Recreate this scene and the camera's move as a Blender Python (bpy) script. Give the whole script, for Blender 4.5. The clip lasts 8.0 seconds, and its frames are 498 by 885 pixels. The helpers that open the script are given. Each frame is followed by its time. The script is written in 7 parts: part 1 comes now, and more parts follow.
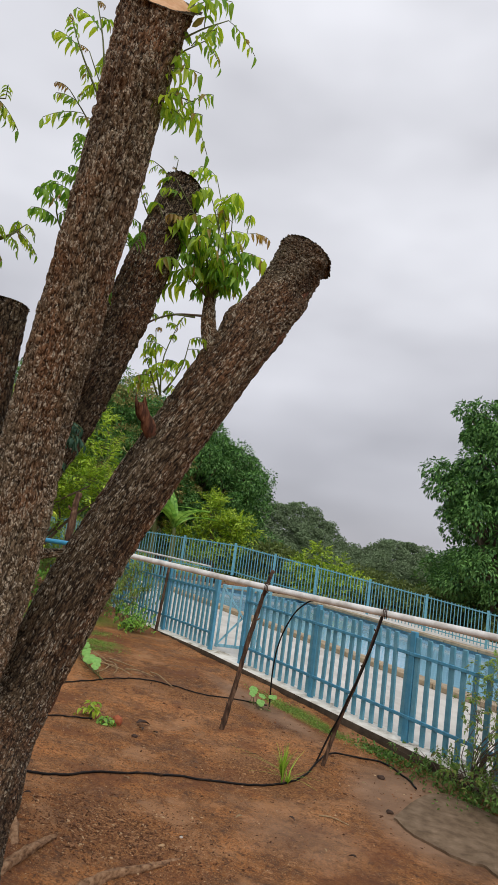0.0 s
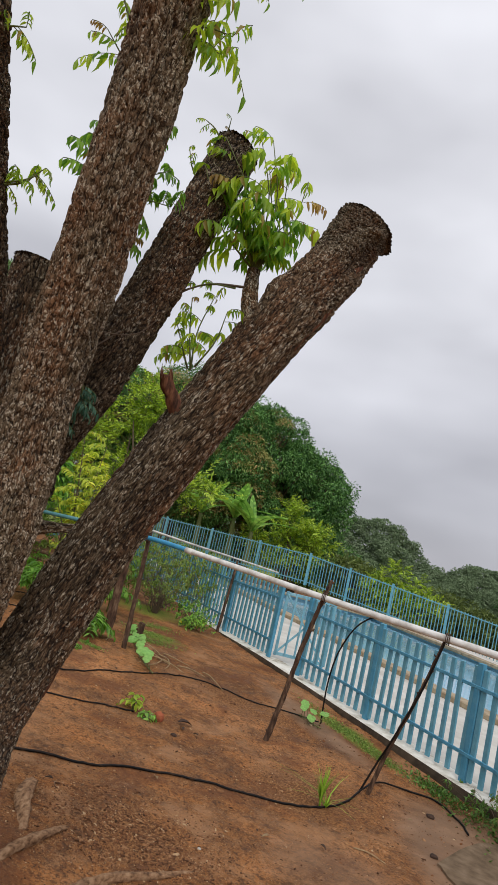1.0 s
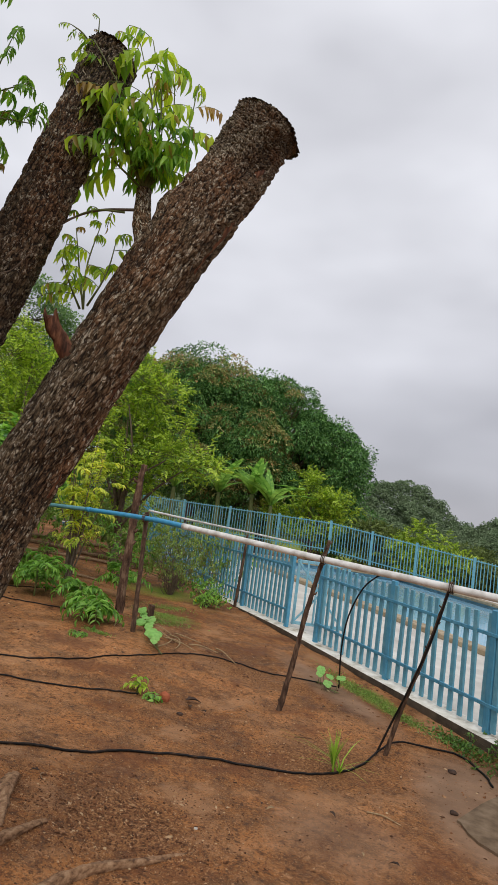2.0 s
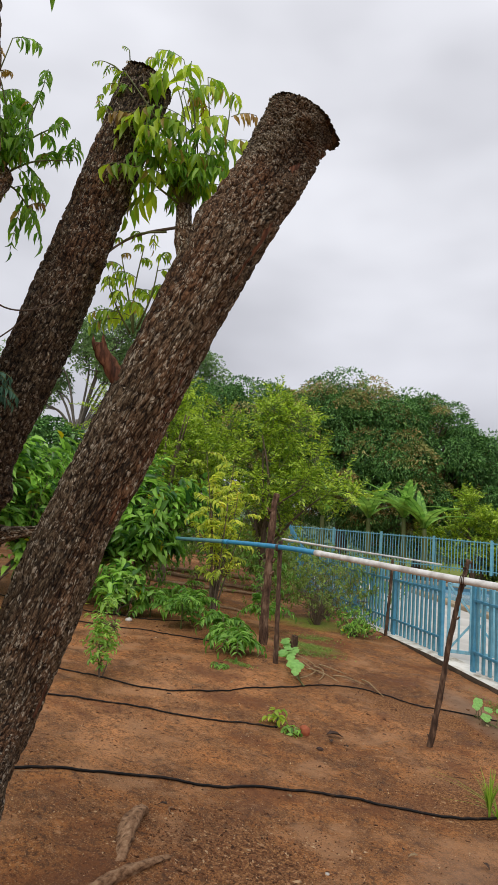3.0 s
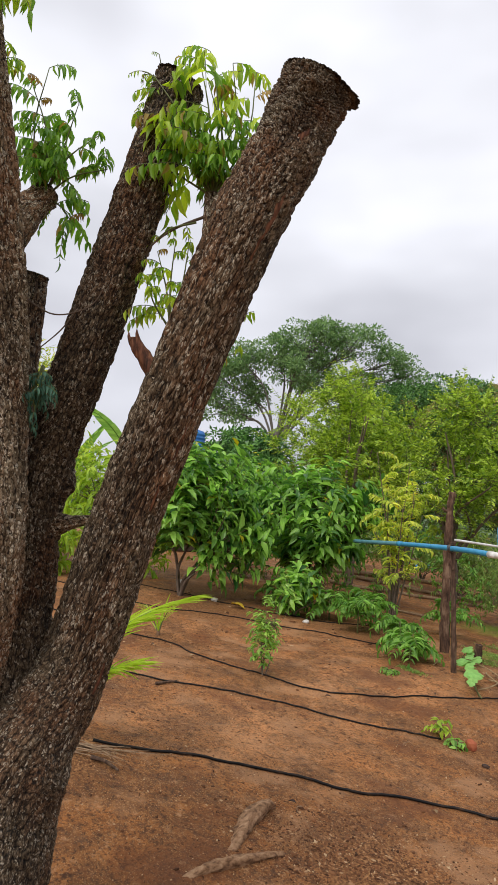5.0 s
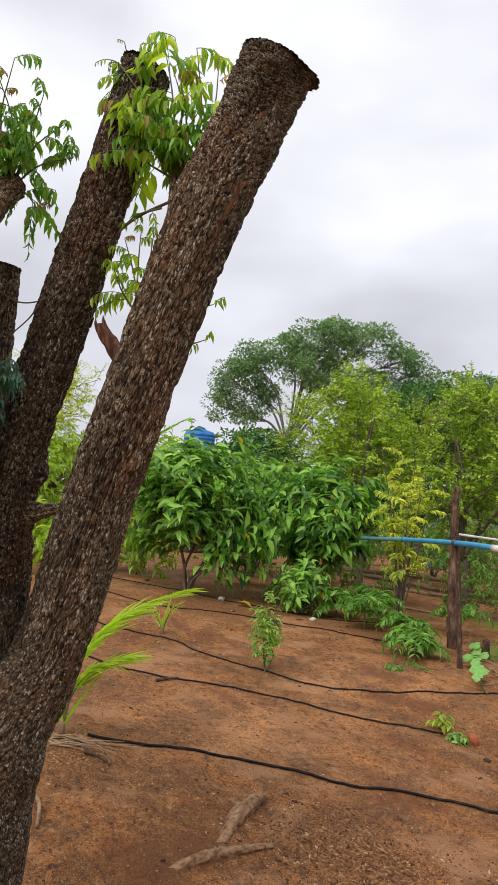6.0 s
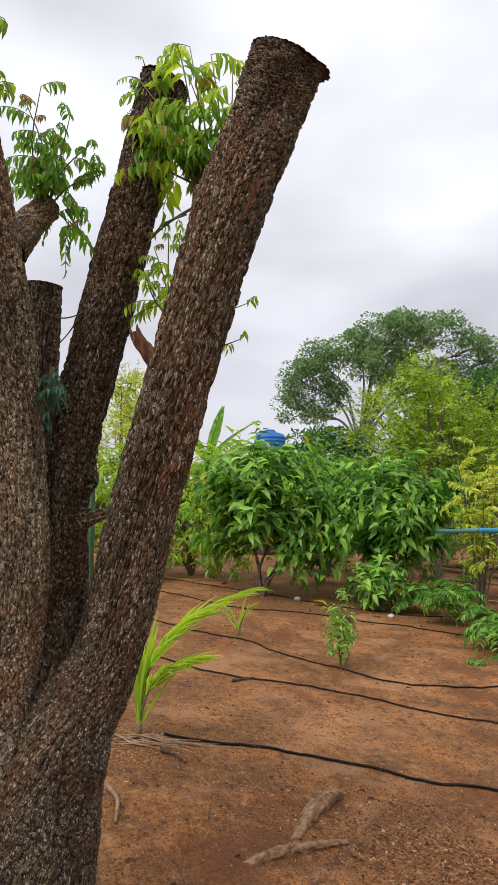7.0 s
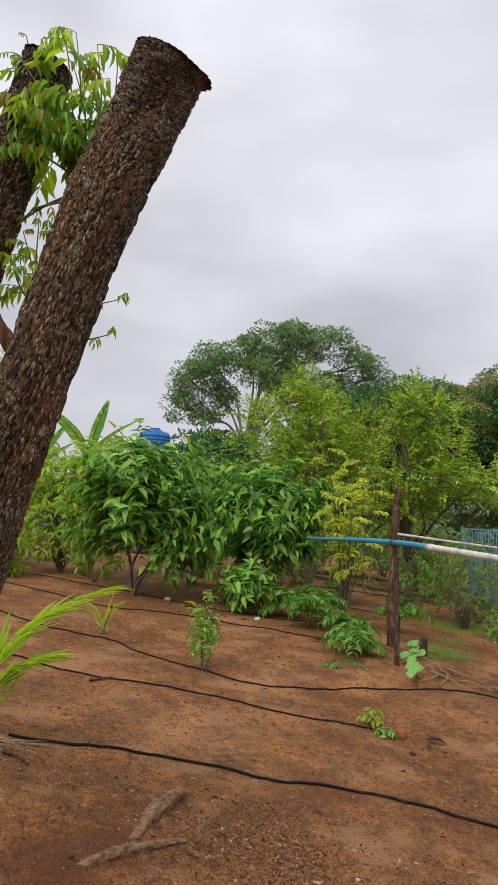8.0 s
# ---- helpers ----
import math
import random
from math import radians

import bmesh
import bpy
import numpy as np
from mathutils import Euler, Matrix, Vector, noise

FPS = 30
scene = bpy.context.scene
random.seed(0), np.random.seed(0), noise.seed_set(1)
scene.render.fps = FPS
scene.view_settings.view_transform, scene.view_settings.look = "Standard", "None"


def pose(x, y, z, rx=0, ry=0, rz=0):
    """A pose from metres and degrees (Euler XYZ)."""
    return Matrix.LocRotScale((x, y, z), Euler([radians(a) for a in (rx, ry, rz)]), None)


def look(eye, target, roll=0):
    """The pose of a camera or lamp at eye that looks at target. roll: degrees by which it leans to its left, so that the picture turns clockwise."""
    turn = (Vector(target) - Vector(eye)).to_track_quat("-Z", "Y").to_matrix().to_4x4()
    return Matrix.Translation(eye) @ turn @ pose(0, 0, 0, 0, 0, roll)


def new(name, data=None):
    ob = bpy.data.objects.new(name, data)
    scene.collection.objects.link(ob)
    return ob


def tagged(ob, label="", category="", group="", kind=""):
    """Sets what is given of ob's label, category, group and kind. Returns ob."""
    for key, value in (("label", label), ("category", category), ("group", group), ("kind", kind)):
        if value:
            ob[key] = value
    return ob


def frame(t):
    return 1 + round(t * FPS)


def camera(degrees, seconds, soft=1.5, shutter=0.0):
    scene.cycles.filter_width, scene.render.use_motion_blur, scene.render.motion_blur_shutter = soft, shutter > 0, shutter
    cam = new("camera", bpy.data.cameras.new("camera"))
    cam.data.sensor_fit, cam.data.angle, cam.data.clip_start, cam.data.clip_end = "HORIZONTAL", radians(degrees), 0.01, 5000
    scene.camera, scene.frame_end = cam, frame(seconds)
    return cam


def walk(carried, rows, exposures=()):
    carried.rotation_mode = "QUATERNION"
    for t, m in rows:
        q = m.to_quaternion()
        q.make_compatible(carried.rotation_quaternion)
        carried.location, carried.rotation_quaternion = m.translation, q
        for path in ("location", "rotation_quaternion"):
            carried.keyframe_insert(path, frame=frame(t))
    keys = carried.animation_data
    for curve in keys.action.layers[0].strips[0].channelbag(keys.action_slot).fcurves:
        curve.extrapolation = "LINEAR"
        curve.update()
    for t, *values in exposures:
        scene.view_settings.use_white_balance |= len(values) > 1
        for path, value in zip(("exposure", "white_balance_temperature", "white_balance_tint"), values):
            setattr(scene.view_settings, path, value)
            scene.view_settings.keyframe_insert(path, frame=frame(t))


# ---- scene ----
cam = camera(41.7, 8.0)
PATH = [
    (0, (1.015, 0.116, 1.795), (0.508, 2.026, 2.102), 7.9),
    (0.5, (1.042, 0.267, 1.78), (0.548, 2.199, 1.93), 9.4),
    (1, (1.154, 0.415, 1.782), (0.389, 2.241, 2.065), 13.5),
    (1.2, (1.203, 0.49, 1.77), (0.339, 2.275, 2.031), 14.6),
    (2.3, (1.424, 0.901, 1.749), (0.605, 2.715, 1.942), 5.3),
    (2.5, (1.442, 0.95, 1.747), (0.548, 2.729, 1.933), 5.1),
    (3, (1.569, 1.062, 1.738), (0.364, 2.639, 1.988), 4.1),
    (3.5, (1.672, 1.174, 1.701), (0.308, 2.621, 1.91), 1.5),
    (4, (1.692, 1.312, 1.709), (0.177, 2.596, 1.951), 3.9),
    (4.5, (1.766, 1.433, 1.715), (0.25, 2.723, 1.908), 4.0),
    (5, (1.906, 1.49, 1.706), (0.268, 2.615, 1.936), 3.4),
    (5.2, (1.965, 1.529, 1.704), (0.312, 2.633, 1.921), 4.8),
    (6.3, (1.987, 1.652, 1.635), (0.312, 2.721, 1.861), 1.1),
    (6.5, (2.005, 1.675, 1.625), (0.314, 2.722, 1.832), -0.2),
    (7, (2.052, 1.717, 1.639), (0.278, 2.61, 1.874), -0.3),
    (7.5, (2.102, 1.762, 1.63), (0.344, 2.685, 1.868), -1.3),
    (7.9, (2.126, 1.782, 1.64), (0.49, 2.902, 1.9), 1.5),
    (8, (2.124, 1.787, 1.642), (0.53, 2.97, 1.887), 2.7),
]
walk(cam, [(t, look(eye, target, roll)) for t, eye, target, roll in PATH], [(0.0, 0.02), (2.5, 0.05), (3.0, 0.12), (3.5, 0.22), (4.0, 0.34), (5.0, 0.36), (7.0, 0.38), (7.5, 0.3), (8.0, 0.12)])

# ---- world and light: an overcast day ----
SUN_EL, SUN_AZ = radians(50), radians(152)
world = bpy.data.worlds.new("overcast_sky")
scene.world = world
world.use_nodes = True
wn, wl = world.node_tree.nodes, world.node_tree.links
wn.clear()
w_out = wn.new("ShaderNodeOutputWorld")
w_bg = wn.new("ShaderNodeBackground")
w_sky = wn.new("ShaderNodeTexSky")
w_sky.sky_type, w_sky.sun_disc = "NISHITA", False
w_sky.sun_elevation, w_sky.sun_rotation = SUN_EL, SUN_AZ
w_tc = wn.new("ShaderNodeTexCoord")
w_map = wn.new("ShaderNodeMapping")
w_map.inputs["Scale"].default_value = (1.0, 1.0, 2.2)
w_map.inputs["Location"].default_value = (0.35, 0.1, 0.2)
w_noise = wn.new("ShaderNodeTexNoise")
w_noise.inputs["Scale"].default_value = 2.3
w_noise.inputs["Detail"].default_value = 3.5
w_noise.inputs["Roughness"].default_value = 0.45
w_ramp = wn.new("ShaderNodeValToRGB")
w_ramp.color_ramp.elements[0].position, w_ramp.color_ramp.elements[0].color = 0.30, (0.507, 0.508, 0.549, 1)
w_ramp.color_ramp.elements[1].position, w_ramp.color_ramp.elements[1].color = 0.70, (0.872, 0.879, 0.935, 1)
w_dim = wn.new("ShaderNodeMix")
w_dim.data_type = "RGBA"
w_scale = wn.new("ShaderNodeVectorMath")
w_scale.operation = "SCALE"
w_scale.inputs["Scale"].default_value = 0.1
wl.new(w_tc.outputs["Generated"], w_map.inputs["Vector"])
wl.new(w_map.outputs["Vector"], w_noise.inputs["Vector"])
wl.new(w_noise.outputs["Fac"], w_ramp.inputs["Fac"])
wl.new(w_sky.outputs["Color"], w_scale.inputs[0])
w_dim.inputs["Factor"].default_value = 0.93
wl.new(w_scale.outputs["Vector"], w_dim.inputs["A"])
wl.new(w_ramp.outputs["Color"], w_dim.inputs["B"])
w_sep = wn.new("ShaderNodeSeparateXYZ")
w_low = wn.new("ShaderNodeValToRGB")
w_low.color_ramp.elements[0].position, w_low.color_ramp.elements[0].color = 0.02, (0.67, 0.665, 0.69, 1)
w_low.color_ramp.elements[1].position, w_low.color_ramp.elements[1].color = 0.42, (1.06, 1.06, 1.06, 1)
w_mul = wn.new("ShaderNodeMix")
w_mul.data_type, w_mul.blend_type = "RGBA", "MULTIPLY"
w_mul.inputs["Factor"].default_value = 1.0
wl.new(w_tc.outputs["Generated"], w_sep.inputs["Vector"])
wl.new(w_sep.outputs["Z"], w_low.inputs["Fac"])
wl.new(w_dim.outputs["Result"], w_mul.inputs["A"])
wl.new(w_low.outputs["Color"], w_mul.inputs["B"])
wl.new(w_mul.outputs["Result"], w_bg.inputs["Color"])
w_bg.inputs["Strength"].default_value = 1.0
wl.new(w_bg.outputs["Background"], w_out.inputs["Surface"])

sun = new("sun", bpy.data.lights.new("sun", "SUN"))
sun.data.energy, sun.data.angle, sun.data.color = 1.5, radians(35), (1.0, 0.97, 0.93)
sun.matrix_world = look((0, 0, 40), Vector((0, 0, 40)) - Vector((math.sin(SUN_AZ) * math.cos(SUN_EL), math.cos(SUN_AZ) * math.cos(SUN_EL), math.sin(SUN_EL))))

# ---- small builders ----


class Build:
    """Collects vertices and faces for one mesh."""

    def __init__(self):
        self.v, self.f, self.n = [], [], 0

    def add(self, verts, faces):
        verts = np.asarray(verts, float).reshape(-1, 3)
        self.v.append(verts)
        self.f += [tuple(int(i) + self.n for i in fa) for fa in faces]
        self.n += len(verts)
        return self

    def mesh(self, name, mat, smooth=True):
        me = bpy.data.meshes.new(name)
        me.from_pydata(np.concatenate(self.v).tolist(), [], self.f)
        if smooth:
            me.polygons.foreach_set("use_smooth", [True] * len(me.polygons))
        me.materials.append(mat)
        return me


def fast_mesh(name, verts, faces, mat, smooth=False):
    """A mesh from arrays, all faces with the same number of corners."""
    verts, faces = np.asarray(verts, np.float32), np.asarray(faces, np.int32)
    k = faces.shape[1]
    me = bpy.data.meshes.new(name)
    me.vertices.add(len(verts))
    me.vertices.foreach_set("co", verts.ravel())
    me.loops.add(faces.size)
    me.loops.foreach_set("vertex_index", faces.ravel())
    me.polygons.add(len(faces))
    me.polygons.foreach_set("loop_start", np.arange(0, faces.size, k, dtype=np.int32))
    me.polygons.foreach_set("loop_total", np.full(len(faces), k, np.int32))
    if smooth:
        me.polygons.foreach_set("use_smooth", np.ones(len(faces), bool))
    me.update(calc_edges=True)
    me.materials.append(mat)
    return me


def thing(name, label, category, at=(0, 0, 0), group="", kind=""):
    ob = new(name)
    ob.location = at
    ob.empty_display_size = 0.1
    return tagged(ob, label, category, group, kind)


def part(name, me, parent, label="", m=None, stuff=False):
    """Links a mesh as one part under a thing or a part; m is its pose in the parent's space."""
    ob = new(name, me)
    if stuff:
        tagged(ob, kind="stuff")
    ob.parent = parent
    if m is not None:
        ob.matrix_basis = m
    if label:
        ob["label"] = label
    return ob


def shift(me, at):
    me.transform(Matrix.Translation(-Vector(at)))
    return me


def unit(v):
    v = np.asarray(v, float)
    return v / max(np.linalg.norm(v), 1e-9)


def spline(points, n):
    """A smooth curve through the points (any number of columns), as n rows."""
    c = np.asarray(points, float)
    u = np.linspace(0, len(c) - 1, n)
    i = np.minimum(u.astype(int), len(c) - 2)
    f = (u - i)[:, None]
    p = np.vstack([2 * c[0] - c[1], c, 2 * c[-1] - c[-2]])
    a, b, d, e = p[i], p[i + 1], p[i + 2], p[i + 3]
    return 0.5 * (2 * b + (d - a) * f + (2 * a - 5 * b + 4 * d - e) * f ** 2 + (3 * b - a - 3 * d + e) * f ** 3)


def frames_along(c):
    t = np.gradient(c, axis=0)
    t /= np.linalg.norm(t, axis=1)[:, None] + 1e-12
    side = np.cross(t[0], (0.31, 0.17, 0.93) if abs(t[0][2]) < 0.8 else (0.9, 0.3, 0.1))
    s = np.zeros_like(t)
    for k in range(len(t)):
        side = side - t[k] * (side @ t[k])
        side = side / np.linalg.norm(side)
        s[k] = side
    return t, s, np.cross(t, s)


def tube(points, radius, segs=8, n=None, caps=True):
    """Vertices and faces of a round tube through points; radius is one number or one per point."""
    c = np.asarray(points, float)
    r = np.full(len(c), radius) if np.isscalar(radius) else np.asarray(radius, float)
    if n:
        q = spline(np.c_[c, r], n)
        c, r = q[:, :3], q[:, 3]
    t, s, b = frames_along(c)
    a = np.linspace(0, 2 * np.pi, segs, endpoint=False)
    ring = c[:, None] + r[:, None, None] * (s[:, None] * np.cos(a)[None, :, None] + b[:, None] * np.sin(a)[None, :, None])
    faces = []
    for k in range(len(c) - 1):
        for j in range(segs):
            j2 = (j + 1) % segs
            faces.append((k * segs + j, k * segs + j2, (k + 1) * segs + j2, (k + 1) * segs + j))
    if caps:
        faces.append(tuple(range(segs - 1, -1, -1)))
        faces.append(tuple((len(c) - 1) * segs + j for j in range(segs)))
    return ring.reshape(-1, 3), faces


def bevel_box(name, size, mat, bevel=0.004, at=(0, 0, 0)):
    bm = bmesh.new()
    bmesh.ops.create_cube(bm, size=1)
    bmesh.ops.scale(bm, vec=size, verts=bm.verts)
    if bevel:
        bmesh.ops.bevel(bm, geom=bm.edges[:], offset=bevel, segments=1, affect="EDGES")
    bmesh.ops.translate(bm, vec=at, verts=bm.verts)
    me = bpy.data.meshes.new(name)
    bm.to_mesh(me)
    bm.free()
    me.materials.append(mat)
    return me


def value_noise(x, y, seed=0):
    """Smooth noise between -1 and 1 on arrays."""
    xi, yi = np.floor(x).astype(np.int64), np.floor(y).astype(np.int64)
    fx, fy = x - xi, y - yi
    fx, fy = fx * fx * (3 - 2 * fx), fy * fy * (3 - 2 * fy)

    def h(i, j):
        k = (i * 374761393 + j * 668265263 + seed * 974634777) & 0xFFFFFFFF
        k = ((k ^ (k >> 13)) * 1274126177) & 0xFFFFFFFF
        return ((k ^ (k >> 16)) & 0xFFFF) / 32767.5 - 1
    return (h(xi, yi) * (1 - fx) + h(xi + 1, yi) * fx) * (1 - fy) + (h(xi, yi + 1) * (1 - fx) + h(xi + 1, yi + 1) * fx) * fy


# ---- materials ----
def material(name, rough=0.8, spec=0.3):
    m = bpy.data.materials.new(name)
    m.use_nodes = True
    nt = m.node_tree
    b = nt.nodes["Principled BSDF"]
    b.inputs["Roughness"].default_value = rough
    b.inputs["Specular IOR Level"].default_value = spec
    return m, nt, b


def noise_node(nt, scale, detail=5.0, rough=0.55, coords="Object", stretch=(1, 1, 1)):
    tc, mp, n = nt.nodes.new("ShaderNodeTexCoord"), nt.nodes.new("ShaderNodeMapping"), nt.nodes.new("ShaderNodeTexNoise")
    mp.inputs["Scale"].default_value = stretch
    n.inputs["Scale"].default_value, n.inputs["Detail"].default_value, n.inputs["Roughness"].default_value = scale, detail, rough
    nt.links.new(tc.outputs[coords], mp.inputs["Vector"])
    nt.links.new(mp.outputs["Vector"], n.inputs["Vector"])
    return n.outputs["Fac"]


def ramp(nt, fac, stops):
    r = nt.nodes.new("ShaderNodeValToRGB")
    el = r.color_ramp.elements
    while len(el) < len(stops):
        el.new(0.5)
    for e, (p, c) in zip(el, stops):
        e.position, e.color = p, (*c, 1)
    nt.links.new(fac, r.inputs["Fac"])
    return r.outputs["Color"]


def mixed(nt, fac, a, b, mode="MIX"):
    x = nt.nodes.new("ShaderNodeMix")
    x.data_type, x.blend_type = "RGBA", mode
    for key, v in (("Factor", fac), ("A", a), ("B", b)):
        if hasattr(v, "node"):
            nt.links.new(v, x.inputs[key])
        elif key == "Factor":
            x.inputs[key].default_value = v
        else:
            x.inputs[key].default_value = (*v, 1)
    return x.outputs["Result"]


def bump(nt, b, height, strength=0.4, distance=0.01):
    n = nt.nodes.new("ShaderNodeBump")
    n.inputs["Strength"].default_value, n.inputs["Distance"].default_value = strength, distance
    nt.links.new(height, n.inputs["Height"])
    nt.links.new(n.outputs["Normal"], b.inputs["Normal"])


def leaf_material(name, dark, light, glow=0.35, rough=0.45, yellow=None, share=0.04, spec=0.35):
    """Leaf: colour varies from leaf to leaf and over the plant; some light passes through."""
    m, nt, b = material(name, rough, spec)
    dark, light = tuple(min(0.9, c * 1.4) for c in dark), tuple(min(0.9, c * 1.2) for c in light)
    geo = nt.nodes.new("ShaderNodeNewGeometry")
    rnd = geo.outputs["Random Per Island"]
    col = ramp(nt, rnd, [(0.0, dark), (0.75, light), (1.0, tuple(min(1, c * 1.25) for c in light))])
    big = noise_node(nt, 1.6, 3)
    tint = nt.nodes.new("ShaderNodeMix")
    tint.data_type, tint.blend_type = "RGBA", "MULTIPLY"
    tint.inputs["Factor"].default_value = 1.0
    nt.links.new(col, tint.inputs["A"])
    nt.links.new(ramp(nt, big, [(0.35, (0.74, 0.80, 0.74)), (0.65, (1.0, 1.0, 1.0))]), tint.inputs["B"])
    col = tint.outputs["Result"]
    if yellow:
        step = nt.nodes.new("ShaderNodeMath")
        step.operation = "GREATER_THAN"
        step.inputs[1].default_value = 1 - share
        nt.links.new(rnd, step.inputs[0])
        col = mixed(nt, step.outputs[0], col, yellow)
    nt.links.new(col, b.inputs["Base Color"])
    tr, mx = nt.nodes.new("ShaderNodeBsdfTranslucent"), nt.nodes.new("ShaderNodeMixShader")
    bright = nt.nodes.new("ShaderNodeHueSaturation")
    bright.inputs["Value"].default_value, bright.inputs["Saturation"].default_value = 1.5, 1.05
    nt.links.new(col, bright.inputs["Color"])
    nt.links.new(bright.outputs["Color"], tr.inputs["Color"])
    mx.inputs["Fac"].default_value = glow
    nt.links.new(b.outputs["BSDF"], mx.inputs[1])
    nt.links.new(tr.outputs["BSDF"], mx.inputs[2])
    nt.links.new(mx.outputs["Shader"], nt.nodes["Material Output"].inputs["Surface"])
    return m


def painted(name, colour, wear, rust, rough=0.5, amount=0.55, scale=9.0):
    """Weathered paint with paler rubbed areas, stains and fine relief."""
    m, nt, b = material(name, rough, 0.4)
    n1, n2 = noise_node(nt, scale, 6, 0.65), noise_node(nt, scale * 5, 4, 0.6)
    info = nt.nodes.new("ShaderNodeObjectInfo")
    col = mixed(nt, ramp(nt, n1, [(0.38, (0, 0, 0)), (0.72, (amount, amount, amount))]), colour, wear)
    col = mixed(nt, ramp(nt, info.outputs["Random"], [(0, (0, 0, 0)), (1, (0.35, 0.35, 0.35))]), col, tuple(c * 0.72 for c in colour))
    streak = noise_node(nt, scale * 2.2, 5, 0.65, stretch=(1, 1, 0.12))
    col = mixed(nt, ramp(nt, streak, [(0.50, (0, 0, 0)), (0.70, (0.6, 0.6, 0.6))]), col, tuple(c * 0.35 + 0.02 for c in colour))
    col = mixed(nt, ramp(nt, n2, [(0.62, (0, 0, 0)), (0.78, (0.6, 0.6, 0.6))]), col, rust)
    nt.links.new(col, b.inputs["Base Color"])
    bump(nt, b, n2, 0.2, 0.003)
    return m


def soil_material():
    m, nt, b = material("red_soil", 0.85, 0.2)
    big, mid, fine = noise_node(nt, 0.55, 4, 0.55), noise_node(nt, 3.2, 8, 0.66), noise_node(nt, 55, 6, 0.72)
    grit, bits = noise_node(nt, 150, 3, 0.6), noise_node(nt, 16, 7, 0.72)
    base = ramp(nt, big, [(0.32, (0.170, 0.066, 0.020)), (0.5, (0.312, 0.126, 0.039)), (0.68, (0.46, 0.214, 0.088))])
    patch = ramp(nt, mid, [(0.32, (0.40, 0.35, 0.31)), (0.5, (0.96, 0.94, 0.90)), (0.68, (1.6, 1.5, 1.38))])
    col = mixed(nt, 1.0, base, patch, "MULTIPLY")
    col = mixed(nt, ramp(nt, fine, [(0.39, (0.95, 0.95, 0.95)), (0.53, (0, 0, 0))]), col, (0.090, 0.038, 0.018))
    col = mixed(nt, ramp(nt, grit, [(0.54, (0, 0, 0)), (0.66, (0.85, 0.85, 0.85))]), col, (0.54, 0.31, 0.145))
    col = mixed(nt, ramp(nt, bits, [(0.34, (0.95, 0.95, 0.95)), (0.48, (0, 0, 0))]), col, (0.075, 0.034, 0.018))
    col = mixed(nt, ramp(nt, bits, [(0.57, (0, 0, 0)), (0.68, (0.7, 0.7, 0.7))]), col, (0.52, 0.275, 0.132))
    crust = noise_node(nt, 1.5, 6, 0.62)
    col = mixed(nt, ramp(nt, crust, [(0.53, (0, 0, 0)), (0.64, (0.55, 0.55, 0.55))]), col, (0.47, 0.245, 0.118))
    col = mixed(nt, ramp(nt, crust, [(0.36, (0.6, 0.6, 0.6)), (0.47, (0, 0, 0))]), col, (0.150, 0.052, 0.020))
    # gravelly litter, grey silt by the fence and moss
    at = nt.nodes.new("ShaderNodeAttribute")
    at.attribute_name = "cover"
    sep = nt.nodes.new("ShaderNodeSeparateColor")
    nt.links.new(at.outputs["Color"], sep.inputs["Color"])
    litter = ramp(nt, fine, [(0.36, (0.060, 0.024, 0.010)), (0.50, (0.21, 0.088, 0.032)), (0.64, (0.46, 0.235, 0.095))])

    def cover(channel, under, over, edge):
        mul = nt.nodes.new("ShaderNodeMath")
        mul.operation = "MULTIPLY_ADD"
        nt.links.new(mid, mul.inputs[0])
        mul.inputs[1].default_value = edge
        nt.links.new(sep.outputs[channel], mul.inputs[2])
        return mixed(nt, ramp(nt, mul.outputs[0], [(0.5 + edge * 0.4, (0, 0, 0)), (0.72 + edge * 0.5, (1, 1, 1))]), under, over)
    col = cover("Red", col, litter, 0.6)
    col = cover("Green", col, ramp(nt, fine, [(0.3, (0.10, 0.14, 0.02)), (0.7, (0.24, 0.29, 0.045))]), 0.6)
    col = cover("Blue", col, ramp(nt, mid, [(0.3, (0.19, 0.105, 0.058)), (0.7, (0.36, 0.215, 0.130))]), 0.5)
    nt.links.new(col, b.inputs["Base Color"])
    nt.links.new(ramp(nt, mid, [(0.35, (0.6, 0.6, 0.6)), (0.6, (0.9, 0.9, 0.9))]), b.inputs["Roughness"])
    add = nt.nodes.new("ShaderNodeMath")
    add.operation = "ADD"
    nt.links.new(fine, add.inputs[0])
    nt.links.new(grit, add.inputs[1])
    plus = nt.nodes.new("ShaderNodeMath")
    plus.operation = "MULTIPLY_ADD"
    nt.links.new(bits, plus.inputs[0])
    plus.inputs[1].default_value = 2.0
    nt.links.new(add.outputs[0], plus.inputs[2])
    bump(nt, b, plus.outputs[0], 0.75, 0.011)
    return m


